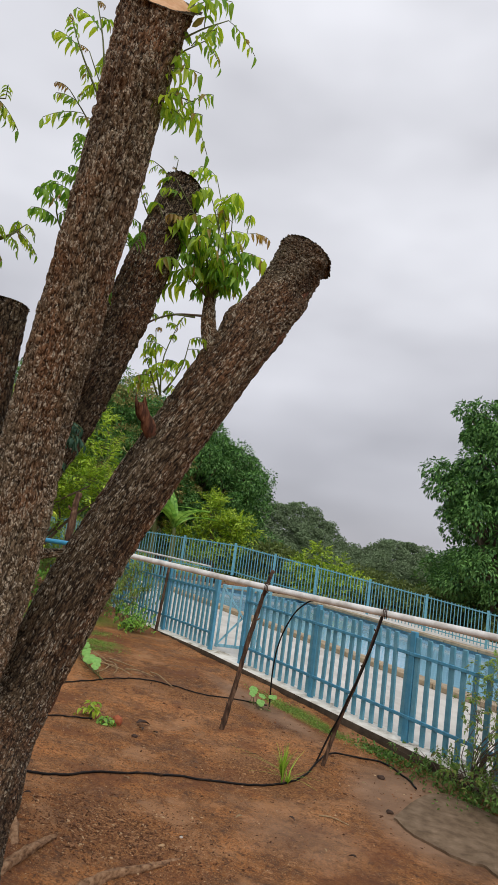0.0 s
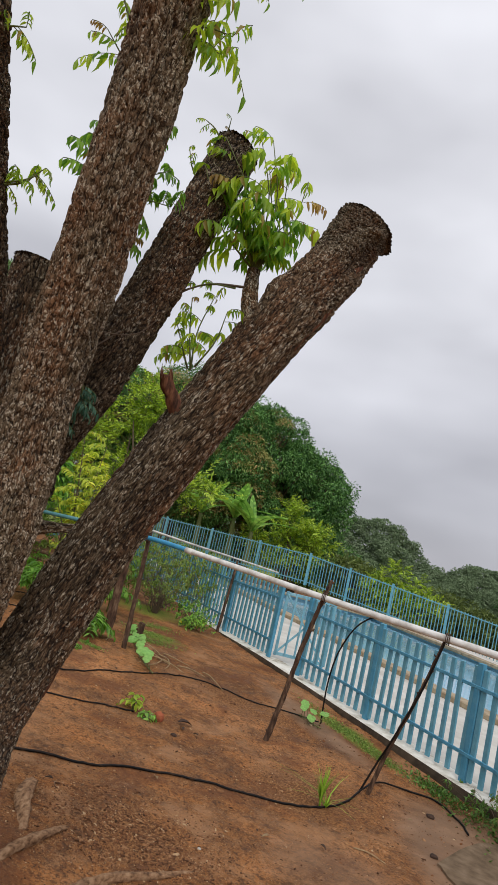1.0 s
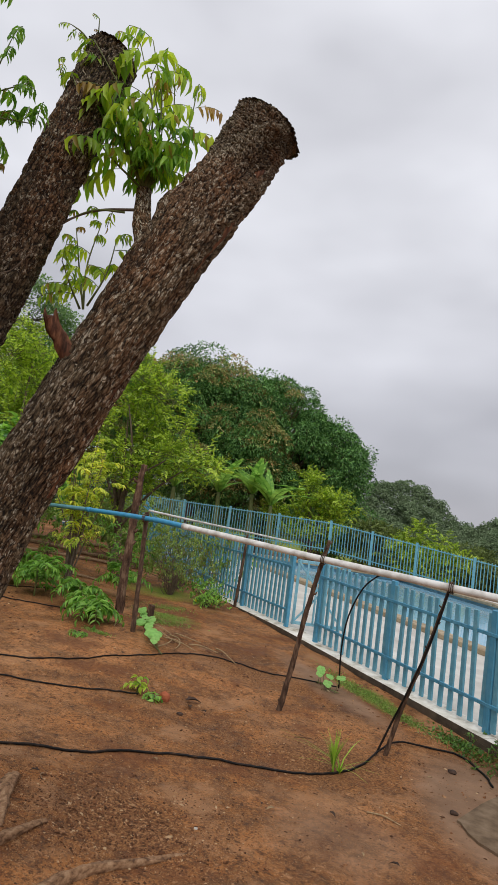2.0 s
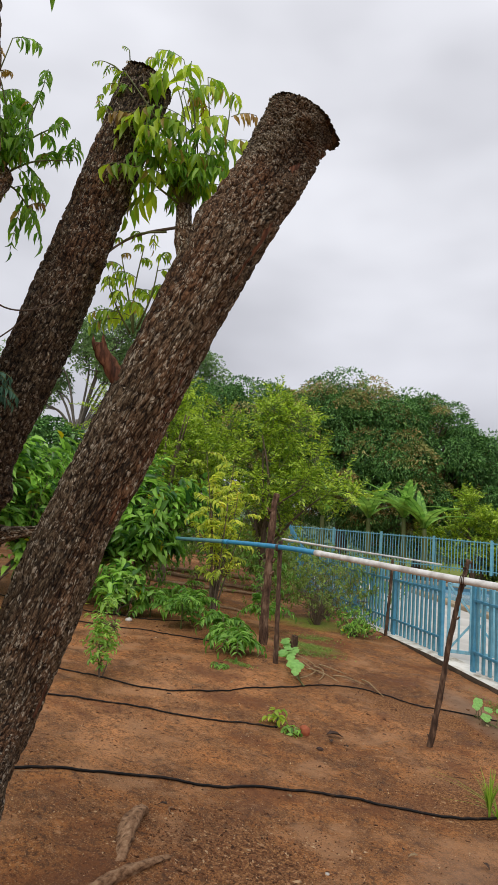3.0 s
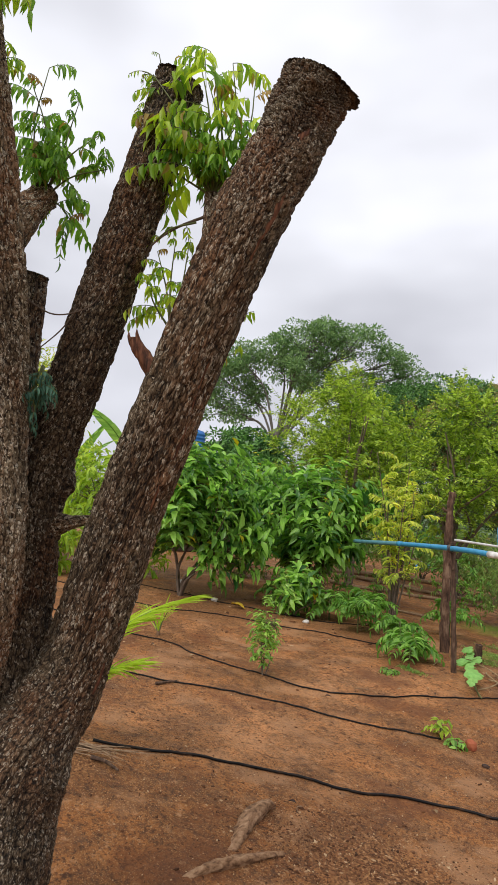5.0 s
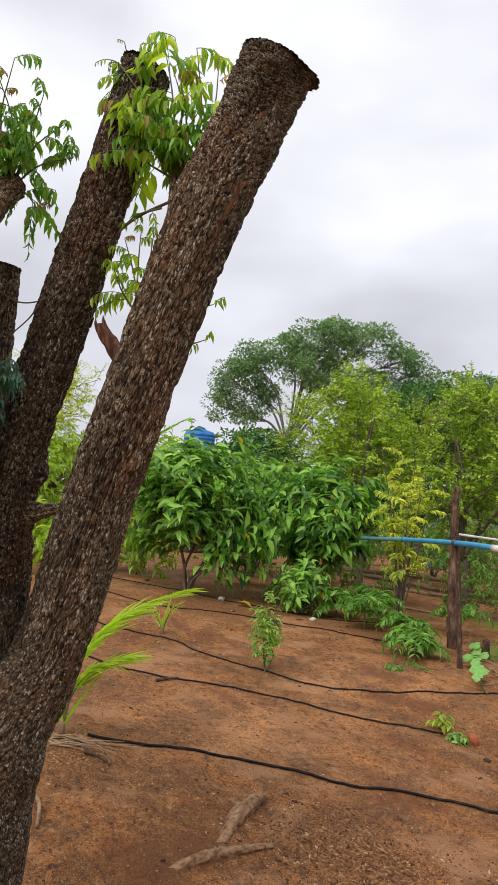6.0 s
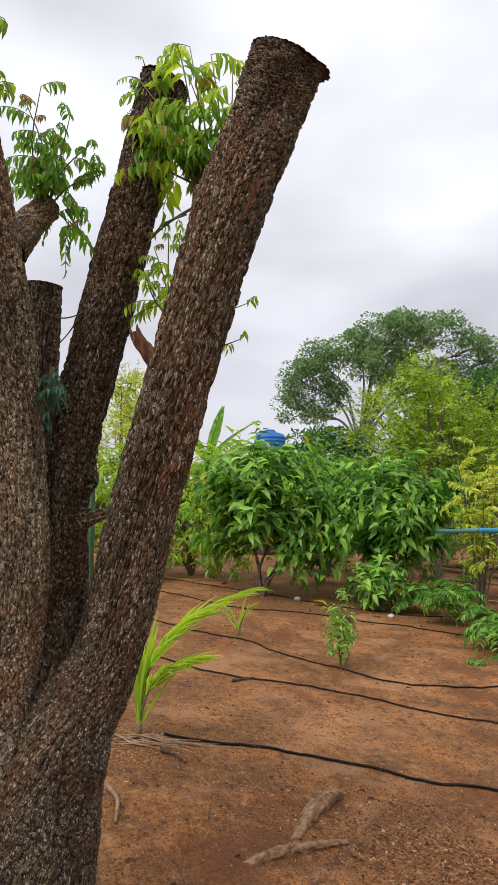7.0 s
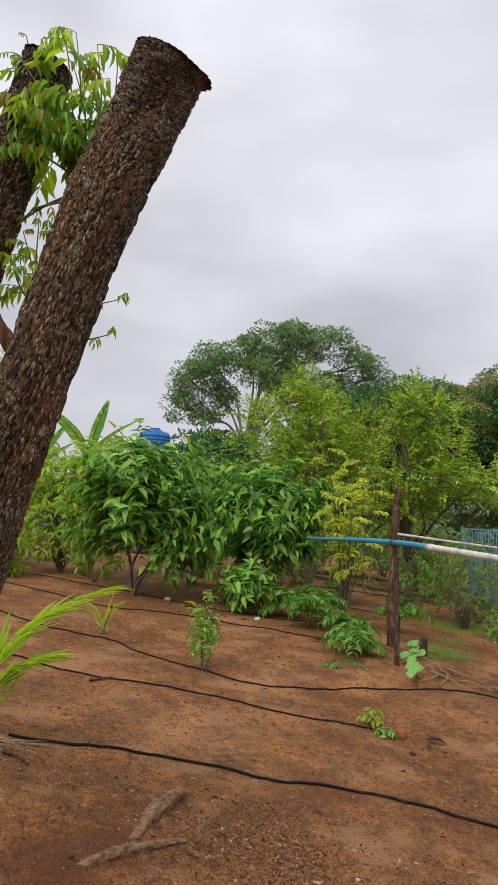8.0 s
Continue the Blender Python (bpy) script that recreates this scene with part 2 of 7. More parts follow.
def bark_material(name):
    """Rough scaly bark: dark furrows, brown scales and pale flaked tips, stretched along the limb; the plate
    attribute's red makes a limb greyer and paler, partly for the light it catches.
    """
    m, nt, b = material(name, 0.82, 0.3)
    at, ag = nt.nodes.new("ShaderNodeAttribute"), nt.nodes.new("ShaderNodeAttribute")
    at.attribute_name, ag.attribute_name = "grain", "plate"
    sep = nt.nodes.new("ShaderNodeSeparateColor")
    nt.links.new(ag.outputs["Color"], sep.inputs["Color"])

    def noise(scale, detail, rough, distort=0.0):
        n = nt.nodes.new("ShaderNodeTexNoise")
        for key, v in (("Scale", scale), ("Detail", detail), ("Roughness", rough), ("Distortion", distort)):
            n.inputs[key].default_value = v
        nt.links.new(at.outputs["Vector"], n.inputs["Vector"])
        return n

    def math_node(op, x, y, z=None):
        n = nt.nodes.new("ShaderNodeMath")
        n.operation = op
        for k, v in enumerate((x, y, z)):
            if hasattr(v, "node"):
                nt.links.new(v, n.inputs[k])
            elif v is not None:
                n.inputs[k].default_value = v
        return n.outputs[0]
    wob = noise(60, 3, 0.6)
    mv = nt.nodes.new("ShaderNodeVectorMath")
    mv.operation = "MULTIPLY_ADD"
    nt.links.new(wob.outputs["Color"], mv.inputs[0])
    mv.inputs[1].default_value = (0.018, 0.018, 0.018)
    nt.links.new(at.outputs["Vector"], mv.inputs[2])

    def cells(feature):
        v = nt.nodes.new("ShaderNodeTexVoronoi")
        v.feature = feature
        v.inputs["Scale"].default_value = 140
        nt.links.new(mv.outputs["Vector"], v.inputs["Vector"])
        return v
    pick = nt.nodes.new("ShaderNodeSeparateColor")
    nt.links.new(cells("F1").outputs["Color"], pick.inputs["Color"])
    rim = ramp(nt, cells("DISTANCE_TO_EDGE").outputs["Distance"], [(0.0, (0, 0, 0)), (0.20, (1, 1, 1))])
    # furrows that run along the limb
    squeeze = nt.nodes.new("ShaderNodeMapping")
    squeeze.inputs["Scale"].default_value = (1, 1, 0.46)
    nt.links.new(at.outputs["Vector"], squeeze.inputs["Vector"])
    fur = nt.nodes.new("ShaderNodeTexNoise")
    fur.inputs["Scale"].default_value, fur.inputs["Detail"].default_value, fur.inputs["Roughness"].default_value = 185, 5, 0.65
    nt.links.new(squeeze.outputs["Vector"], fur.inputs["Vector"])
    grain, mid = noise(320, 4, 0.6).outputs["Fac"], noise(7, 4, 0.6).outputs["Fac"]
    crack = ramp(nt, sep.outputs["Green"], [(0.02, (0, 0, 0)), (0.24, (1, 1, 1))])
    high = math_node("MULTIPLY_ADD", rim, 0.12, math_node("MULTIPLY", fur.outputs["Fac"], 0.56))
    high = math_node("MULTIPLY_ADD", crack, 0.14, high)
    high = math_node("MULTIPLY_ADD", grain, 0.40, high)
    high = math_node("MULTIPLY_ADD", pick.outputs["Red"], 0.09, high)
    high = math_node("MULTIPLY_ADD", sep.outputs["Red"], 0.075, high)
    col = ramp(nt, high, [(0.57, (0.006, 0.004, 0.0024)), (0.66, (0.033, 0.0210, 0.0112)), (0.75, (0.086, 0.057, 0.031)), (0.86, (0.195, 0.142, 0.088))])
    # reddish areas where the outer scales have fallen
    col = mixed(nt, ramp(nt, mid, [(0.44, (0.0, 0.0, 0.0)), (0.64, (0.9, 0.9, 0.9))]), col, mixed(nt, 1.0, col, (1.34, 0.94, 0.76), "MULTIPLY"))
    # single pale flakes, thick in some places and absent in others
    cluster = noise(16, 3, 0.6).outputs["Fac"]
    for cell, sharp, level in ((150, 0.13, 0.85), (240, 0.12, 0.86)):
        v1, v2 = nt.nodes.new("ShaderNodeTexVoronoi"), nt.nodes.new("ShaderNodeTexVoronoi")
        v2.feature = "DISTANCE_TO_EDGE"
        one = nt.nodes.new("ShaderNodeSeparateColor")
        for v in (v1, v2):
            v.inputs["Scale"].default_value = cell
            nt.links.new(mv.outputs["Vector"], v.inputs["Vector"])
        nt.links.new(v1.outputs["Color"], one.inputs["Color"])
        chance = math_node("MULTIPLY_ADD", math_node("SUBTRACT", cluster, 0.5), 0.75, one.outputs["Green"])
        chance = math_node("MULTIPLY_ADD", sep.outputs["Red"], 0.13, chance)
        on_cell = ramp(nt, chance, [(level - 0.02, (0, 0, 0)), (level + 0.10, (1, 1, 1))])
        core = ramp(nt, v2.outputs["Distance"], [(sharp * 0.55, (0, 0, 0)), (sharp * 1.3, (1, 1, 1))])
        worn = ramp(nt, grain, [(0.38, (0.15, 0.15, 0.15)), (0.58, (1, 1, 1))])
        fleck = math_node("MULTIPLY", math_node("MULTIPLY", on_cell, core), worn)
        col = mixed(nt, fleck, col, (0.56, 0.48, 0.365))
        high = math_node("MULTIPLY_ADD", fleck, 0.10, high)
    col = mixed(nt, ramp(nt, sep.outputs["Red"], [(0.25, (0, 0, 0)), (0.95, (0.9, 0.9, 0.9))]), col, mixed(nt, 1.0, col, (1.45, 1.50, 1.52), "MULTIPLY"))
    nt.links.new(col, b.inputs["Base Color"])
    bump(nt, b, high, 1.0, 0.013)
    return m


def plain(name, stops, scale=12.0, rough=0.7, spec=0.3, relief=0.3, stretch=(1, 1, 1), dist=0.005):
    m, nt, b = material(name, rough, spec)
    n = noise_node(nt, scale, 6, 0.6, stretch=stretch)
    nt.links.new(ramp(nt, n, stops), b.inputs["Base Color"])
    bump(nt, b, noise_node(nt, scale * 4, 5, 0.65, stretch=stretch), relief, dist)
    return m


M_SOIL = soil_material()
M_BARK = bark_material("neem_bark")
M_BARK2 = plain("smooth_bark", [(0.3, (0.09, 0.06, 0.042)), (0.7, (0.20, 0.15, 0.11))], 30, 0.85, stretch=(1, 1, 0.3))
M_CUT = plain("fresh_cut_wood", [(0.3, (0.52, 0.27, 0.13)), (0.7, (0.68, 0.42, 0.24))], 25, 0.8)
M_OLDCUT = plain("weathered_cut_wood", [(0.3, (0.10, 0.075, 0.055)), (0.7, (0.22, 0.175, 0.135))], 25, 0.9)
M_SPLIT = plain("split_red_wood", [(0.35, (0.035, 0.015, 0.009)), (0.5, (0.13, 0.050, 0.026)), (0.65, (0.27, 0.125, 0.065))], 60, 0.85, stretch=(1, 1, 0.2))
M_ROOT = plain("root_bark", [(0.34, (0.095, 0.045, 0.022)), (0.48, (0.27, 0.145, 0.073)), (0.66, (0.43, 0.265, 0.150))], 40, 0.9, relief=1.0, stretch=(1, 0.6, 1), dist=0.006)
M_POSTWOOD = plain("post_wood", [(0.36, (0.030, 0.016, 0.010)), (0.5, (0.115, 0.060, 0.036)), (0.62, (0.24, 0.15, 0.095))], 17, 0.88, relief=1.0, stretch=(1, 1, 0.28), dist=0.012)
M_STICK = plain("stick_wood", [(0.32, (0.028, 0.017, 0.011)), (0.5, (0.085, 0.048, 0.030)), (0.68, (0.20, 0.125, 0.08))], 30, 0.85, relief=0.7, stretch=(1, 1, 0.25))
M_TWIG = plain("dry_twig", [(0.3, (0.17, 0.10, 0.055)), (0.7, (0.36, 0.24, 0.145))], 30, 0.85)
M_STEM = plain("green_stem", [(0.3, (0.10, 0.12, 0.04)), (0.7, (0.18, 0.20, 0.07))], 40, 0.6)
M_HOSE = plain("black_hose", [(0.46, (0.006, 0.0055, 0.0055)), (0.60, (0.018, 0.013, 0.010)), (0.76, (0.09, 0.045, 0.022))], 14, 0.6, 0.2, relief=0.1)
M_PIPE_B = plain("blue_pipe", [(0.3, (0.025, 0.22, 0.42)), (0.7, (0.06, 0.33, 0.54))], 10, 0.42, 0.45, relief=0.08)
M_PIPE_T = plain("teal_pipe", [(0.3, (0.07, 0.22, 0.27)), (0.7, (0.15, 0.34, 0.38))], 10, 0.5, 0.4, relief=0.08)
M_PIPE_W = plain("white_pipe", [(0.32, (0.46, 0.43, 0.38)), (0.6, (0.76, 0.75, 0.71))], 7, 0.5, 0.4, relief=0.1)
M_BLUE = painted("blue_fence_paint", (0.062, 0.275, 0.43), (0.20, 0.44, 0.56), (0.10, 0.085, 0.065))
M_PICKET = painted("dull_picket_paint", (0.098, 0.310, 0.420), (0.27, 0.51, 0.60), (0.060, 0.050, 0.040), amount=0.6)
M_GATE = painted("pale_gate_paint", (0.16, 0.42, 0.54), (0.42, 0.60, 0.66), (0.20, 0.15, 0.11))
M_BLUE_FAR = painted("far_fence_paint", (0.12, 0.34, 0.41), (0.30, 0.50, 0.55), (0.16, 0.15, 0.13))
M_CONC = plain("white_washed_concrete", [(0.30, (0.30, 0.25, 0.18)), (0.45, (0.66, 0.62, 0.53)), (0.6, (0.82, 0.79, 0.71))], 5, 0.8, relief=0.4)
M_CONC_DARK = plain("dark_concrete", [(0.3, (0.03, 0.021, 0.014)), (0.65, (0.10, 0.072, 0.048))], 6, 0.85, relief=0.5)
M_DECK = plain("pale_paving", [(0.3, (0.48, 0.45, 0.40)), (0.7, (0.70, 0.67, 0.61))], 1.5, 0.55, relief=0.1)
M_COPING = plain("tan_coping", [(0.3, (0.26, 0.19, 0.115)), (0.7, (0.46, 0.37, 0.25))], 5, 0.7)
M_BASIN = plain("blue_basin_paint", [(0.3, (0.22, 0.48, 0.66)), (0.7, (0.38, 0.62, 0.76))], 2, 0.4)
M_TANK = plain("blue_tank_plastic", [(0.3, (0.02, 0.12, 0.38)), (0.7, (0.04, 0.20, 0.52))], 3, 0.45, relief=0.05)
M_STONE = plain("pale_stone", [(0.3, (0.35, 0.32, 0.28)), (0.7, (0.62, 0.58, 0.52))], 20, 0.8)
def crumb_material():
    m, nt, b = material("soil_crumbs", 0.9, 0.2)
    geo = nt.nodes.new("ShaderNodeNewGeometry")
    nt.links.new(ramp(nt, geo.outputs["Random Per Island"], [(0.0, (0.060, 0.027, 0.014)), (0.40, (0.13, 0.055, 0.024)), (0.72, (0.27, 0.115, 0.050)), (0.92, (0.42, 0.24, 0.12)), (1.0, (0.58, 0.42, 0.25))]), b.inputs["Base Color"])
    return m


M_CLOD = crumb_material()
M_STRAW = plain("dry_straw", [(0.3, (0.20, 0.125, 0.062)), (0.7, (0.42, 0.30, 0.16))], 25, 0.8)
M_DEADLEAF = plain("dead_leaf", [(0.3, (0.025, 0.016, 0.012)), (0.7, (0.08, 0.045, 0.03))], 25, 0.8)
M_YELLOWLEAF = plain("yellow_leaf", [(0.3, (0.55, 0.34, 0.02)), (0.7, (0.72, 0.50, 0.05))], 25, 0.6)
M_BRICK = plain("red_brick", [(0.3, (0.28, 0.07, 0.03)), (0.7, (0.42, 0.13, 0.06))], 20, 0.85)

L_NEEM = leaf_material("neem_leaf", (0.12, 0.25, 0.025), (0.45, 0.55, 0.05), 0.5, 0.4, (0.35, 0.26, 0.06), 0.05)
L_NEEM_MID = leaf_material("neem_leaf_mid", (0.075, 0.19, 0.025), (0.25, 0.42, 0.05), 0.45, 0.4, (0.35, 0.26, 0.06), 0.04)
L_BLUEGREEN = leaf_material("blue_green_leaf", (0.03, 0.085, 0.055), (0.10, 0.21, 0.14), 0.25, 0.45)
L_YOUNG = leaf_material("young_red_leaf", (0.22, 0.12, 0.03), (0.36, 0.24, 0.06), 0.4, 0.45)
L_NONI = leaf_material("glossy_shrub_leaf", (0.024, 0.088, 0.020), (0.29, 0.50, 0.085), 0.38, 0.28, (0.50, 0.42, 0.03), 0.016)
L_LIGHT = leaf_material("bright_shrub_leaf", (0.16, 0.27, 0.02), (0.40, 0.50, 0.06), 0.4, 0.45)
L_FINE = leaf_material("fine_tree_leaf", (0.085, 0.17, 0.018), (0.42, 0.52, 0.065), 0.34, 0.5)
L_YELLOW = leaf_material("yellow_green_leaf", (0.22, 0.31, 0.035), (0.62, 0.63, 0.10), 0.42, 0.5, (0.55, 0.46, 0.05), 0.05)
L_MANGO = leaf_material("mango_leaf", (0.026, 0.078, 0.026), (0.155, 0.300, 0.082), 0.16, 0.55, spec=0.2)
L_MANGO_Y = leaf_material("mango_young_leaf", (0.17, 0.21, 0.06), (0.46, 0.41, 0.17), 0.28, 0.5, (0.42, 0.24, 0.10), 0.2, 0.2)
# spreading tree: lightened green, with air haze mixed into the leaf colour
L_RAIN = leaf_material("hazed_feathery_leaf", (0.085, 0.155, 0.060), (0.21, 0.31, 0.115), 0.38, 0.5)
L_FERN = leaf_material("compound_leaf", (0.060, 0.155, 0.022), (0.19, 0.35, 0.055), 0.35, 0.45)
L_PALM = leaf_material("palm_leaf", (0.22, 0.36, 0.03), (0.46, 0.58, 0.07), 0.45, 0.4)
L_BANANA = leaf_material("banana_leaf", (0.11, 0.25, 0.045), (0.28, 0.46, 0.10), 0.4, 0.4)
L_GOURD = leaf_material("gourd_leaf", (0.09, 0.24, 0.05), (0.22, 0.42, 0.11), 0.3, 0.5)
L_SAPLING = leaf_material("sapling_leaf", (0.10, 0.22, 0.03), (0.34, 0.50, 0.10), 0.42, 0.35)
L_GRASS = leaf_material("grass_blade", (0.13, 0.25, 0.02), (0.32, 0.46, 0.06), 0.35, 0.5)
L_WEED = leaf_material("weed_leaf", (0.11, 0.18, 0.035), (0.26, 0.34, 0.08), 0.35, 0.55, (0.28, 0.24, 0.08), 0.1)
L_SCRUB = leaf_material("scrub_leaf", (0.07, 0.10, 0.03), (0.17, 0.21, 0.06), 0.3, 0.5)
M_PALEBARK = plain("pale_grey_bark", [(0.3, (0.11, 0.095, 0.08)), (0.7, (0.20, 0.175, 0.145))], 10, 0.85)
L_KERB = leaf_material("kerb_weed_leaf", (0.045, 0.095, 0.020), (0.15, 0.26, 0.055), 0.3, 0.5, (0.20, 0.15, 0.06), 0.12)
# far woods: distance haze is painted in as a paler, greyer green
L_HILL = leaf_material("hazed_wood_leaf", (0.150, 0.195, 0.115), (0.185, 0.235, 0.140), 0.2, 0.95, spec=0.0)

# ---- ground ----
def softplus(v, k=0.6):
    return k * np.logaddexp(0, np.asarray(v, float) / k)


FENCE_C, FENCE_U, FENCE_N = np.array((1.142, 7.56)), np.array((-0.737, 0.676)), np.array((0.676, 0.737))


def ground_base(x, y):
    """A gentle slope with a low mound at the tree and a shallow dip before the fence."""
    x, y = np.asarray(x, float), np.asarray(y, float)
    xx = x + softplus(-9.0 - x) * 0.9 - softplus(x - 8.0) * 0.95
    yy = y - softplus(y - 30.0) * 0.97
    z = 0.1144 - 0.0632 * xx - 0.0188 * yy + 0.148 * np.exp(-((x + 1.9) ** 2 + (y - 2.7) ** 2) / 1.5) - 0.1004 * np.exp(-((x + 0.7) ** 2 + (y - 6.0) ** 2) / 3.0)
    off = (x - FENCE_C[0]) * FENCE_N[0] + (y - FENCE_C[1]) * FENCE_N[1]
    pool_side = np.clip((off - 0.12) * 6, 0, 1)
    lap = 0.055 * np.exp(-((off + 0.12) / 0.22) ** 2)
    return z + lap * (1 - pool_side) - 0.8 * pool_side - 0.06 * np.exp(-((off + 0.1) / 0.5) ** 2) * np.clip(((x - FENCE_C[0]) * FENCE_U[0] + (y - FENCE_C[1]) * FENCE_U[1] - 0.5) / 3.0, 0.25, 1)


def ground_z(x, y):
    x, y = np.asarray(x, float), np.asarray(y, float)
    near = np.exp(-((x + 2) ** 2 + (y - 6) ** 2) / 180.0)
    d = 0.022 * value_noise(x * 0.9, y * 0.9, 1) + 0.012 * value_noise(x * 2.7, y * 2.7, 2) + 0.006 * value_noise(x * 8, y * 8, 3) + 0.0035 * value_noise(x * 22, y * 22, 4)
    return ground_base(x, y) + d * near


def gz(x, y):
    return float(ground_z(np.array([x]), np.array([y]))[0])


def graded(lo, hi, step, far, grow=1.22):
    inner = list(np.arange(lo, hi + step, step))
    out, s = [], step
    a = hi + step
    while a < far:
        s *= grow
        a += s
        out.append(a)
    left, s, a = [], step, lo
    while a > -far:
        s *= grow
        a -= s
        left.append(a)
    return np.array(left[::-1] + inner + out)


def make_ground():
    xs, ys = graded(-7.0, 2.6, 0.035, 2600), graded(2.2, 10.0, 0.035, 2600)
    gx, gy = np.meshgrid(xs, ys)
    v = np.stack([gx, gy, ground_z(gx, gy)], -1).reshape(-1, 3)
    nx, ny = len(xs), len(ys)
    i = (np.arange(ny - 1)[:, None] * nx + np.arange(nx - 1)[None]).ravel()
    me = fast_mesh("ground", v, np.stack([i, i + 1, i + nx + 1, i + nx], -1), M_SOIL, True)
    x, y = v[:, 0], v[:, 1]

    def spot(cx, cy, rx, ry, turn=0.0):
        c, s = math.cos(turn), math.sin(turn)
        dx, dy = x - cx, y - cy
        return np.exp(-(((dx * c + dy * s) / rx) ** 2 + ((-dx * s + dy * c) / ry) ** 2))
    litter = np.maximum.reduce([0.9 * spot(-0.5, 4.0, 0.52, 0.40), 0.8 * spot(0.05, 5.65, 0.5, 0.28), 0.8 * spot(0.05, 6.1, 0.8, 0.5), 0.8 * spot(-4.75, 5.05, 0.4, 0.3), 0.8 * spot(-3.3, 5.35, 0.4, 0.25),
                                0.7 * spot(-1.6, 6.0, 0.55, 0.35), 0.9 * spot(-1.9, 2.95, 0.55, 0.4), 0.95 * spot(-7.0, 7.0, 2.4, 0.9, -0.5), 0.7 * spot(-5.0, 8.1, 2.0, 1.0),
                                0.7 * spot(-1.2, 7.6, 1.3, 0.5), 0.6 * spot(-12, 10, 6, 4)])
    moss = np.maximum.reduce([0.8 * spot(-0.05, 8.1, 0.75, 0.22, -0.75), 0.75 * spot(-3.2, 9.0, 0.7, 0.45), 0.7 * spot(-4.3, 10.8, 1.2, 1.0), 0.6 * spot(-3.1, 7.2, 0.2, 0.12), 0.7 * spot(1.6, 7.0, 0.3, 0.8, 0.8)])
    grey = np.maximum.reduce([spot(1.35, 6.0, 0.75, 1.4, 0.3), 0.8 * spot(-0.5, 8.0, 1.9, 0.35, -0.75), 0.62 * spot(0.5, 4.8, 0.9, 0.9)])
    far_green = 0.75 * np.clip((np.hypot(x + 2, y - 8) - 27) / 10, 0, 1)
    cov = me.color_attributes.new("cover", "FLOAT_COLOR", "POINT")
    rgba = np.stack([litter, np.maximum(moss, far_green), grey, np.ones_like(x)], -1)
    cov.data.foreach_set("color", rgba.astype(np.float32).ravel())
    tagged(new("ground", me), "bare red-brown garden soil with gravelly litter and mossy patches", "ground", kind="structure")


make_ground()


def crumbs():
    """Clods, chips and small stones scattered on the soil."""
    ico = bmesh.new()
    bmesh.ops.create_cone(ico, cap_ends=True, segments=4, radius1=1.0, radius2=0.55, depth=1.6)
    bmesh.ops.triangulate(ico, faces=ico.faces[:])
    iv = np.array([v.co[:] for v in ico.verts])
    fi = np.array([[v.index for v in f.verts] for f in ico.faces])
    ico.free()
    r = np.random.default_rng(11)
    areas = [(-0.5, 4.0, 0.36, 0.30, 6000, 0.0066), (-0.9, 3.5, 0.7, 0.45, 2600, 0.0052), (-1.4, 4.8, 1.7, 1.5, 7000, 0.0050), (-2.6, 3.9, 1.2, 0.6, 4000, 0.0052), (-0.1, 5.7, 0.4, 0.25, 1200, 0.0060), (0.6, 5.2, 0.7, 0.7, 900, 0.006), (-1.2, 6.2, 1.0, 0.5, 1500, 0.0065), (0.0, 6.0, 0.9, 0.6, 500, 0.009), (-3.2, 6.4, 2.4, 1.8, 1600, 0.007), (-1.9, 2.95, 0.5, 0.35, 350, 0.007),
             (-4.9, 5.1, 0.5, 0.3, 200, 0.012), (-1.3, 7.7, 1.4, 0.5, 450, 0.013), (1.1, 6.4, 0.6, 0.9, 250, 0.010), (-6.2, 7.4, 2.2, 1.3, 500, 0.016)]
    vs, fs, n = [], [], 0
    for cx, cy, sx, sy, count, size in areas:
        x, y = cx + sx * r.normal(size=count), cy + sy * r.normal(size=count)
        keep = ((x - FENCE_C[0]) * FENCE_N[0] + (y - FENCE_C[1]) * FENCE_N[1]) < -0.12
        x, y = x[keep], y[keep]
        z = ground_z(x, y)
        s = size * 0.84 * np.exp(r.normal(size=len(x)) * 0.45)
        for k in range(len(x)):
            sc = s[k] * r.uniform(0.45, 1.0, 3) * np.array((1.5, 0.75, 0.6))
            sc[2] *= 0.7
            a = r.uniform(0, 6.28)
            p = iv * r.uniform(0.55, 1.3, (len(iv), 1)) * sc
            p = np.c_[p[:, 0] * math.cos(a) - p[:, 1] * math.sin(a), p[:, 0] * math.sin(a) + p[:, 1] * math.cos(a), p[:, 2]]
            vs.append(p + (x[k], y[k], z[k] + sc[2] * 0.3))
            fs.append(fi + n)
            n += len(iv)
    me = fast_mesh("soil_crumbs", np.concatenate(vs), np.concatenate(fs), M_CLOD)
    tagged(new("soil_crumbs", me), "scattered reddish soil crumbs, wood chips and grit", "soil crumbs", kind="stuff")


crumbs()

# ---- leaves ----
NEAR_T = np.array([(0, 0, 0), (0.3, -1, 0.12), (0.3, 0, 0), (0.3, 1, 0.12), (0.68, -0.72, 0.02), (0.68, 0, -0.08), (0.68, 0.72, 0.02), (1, 0, -0.26)])
NEAR_TRI = np.array([(0, 2, 1), (0, 3, 2), (1, 2, 5), (1, 5, 4), (2, 3, 6), (2, 6, 5), (4, 5, 7), (5, 6, 7)])
FAR_T = np.array([(0, 0, 0), (0.45, -1, 0.1), (0.45, 1, 0.1), (1, 0, -0.12)])
FAR_TRI = np.array([(0, 3, 1), (0, 2, 3)])


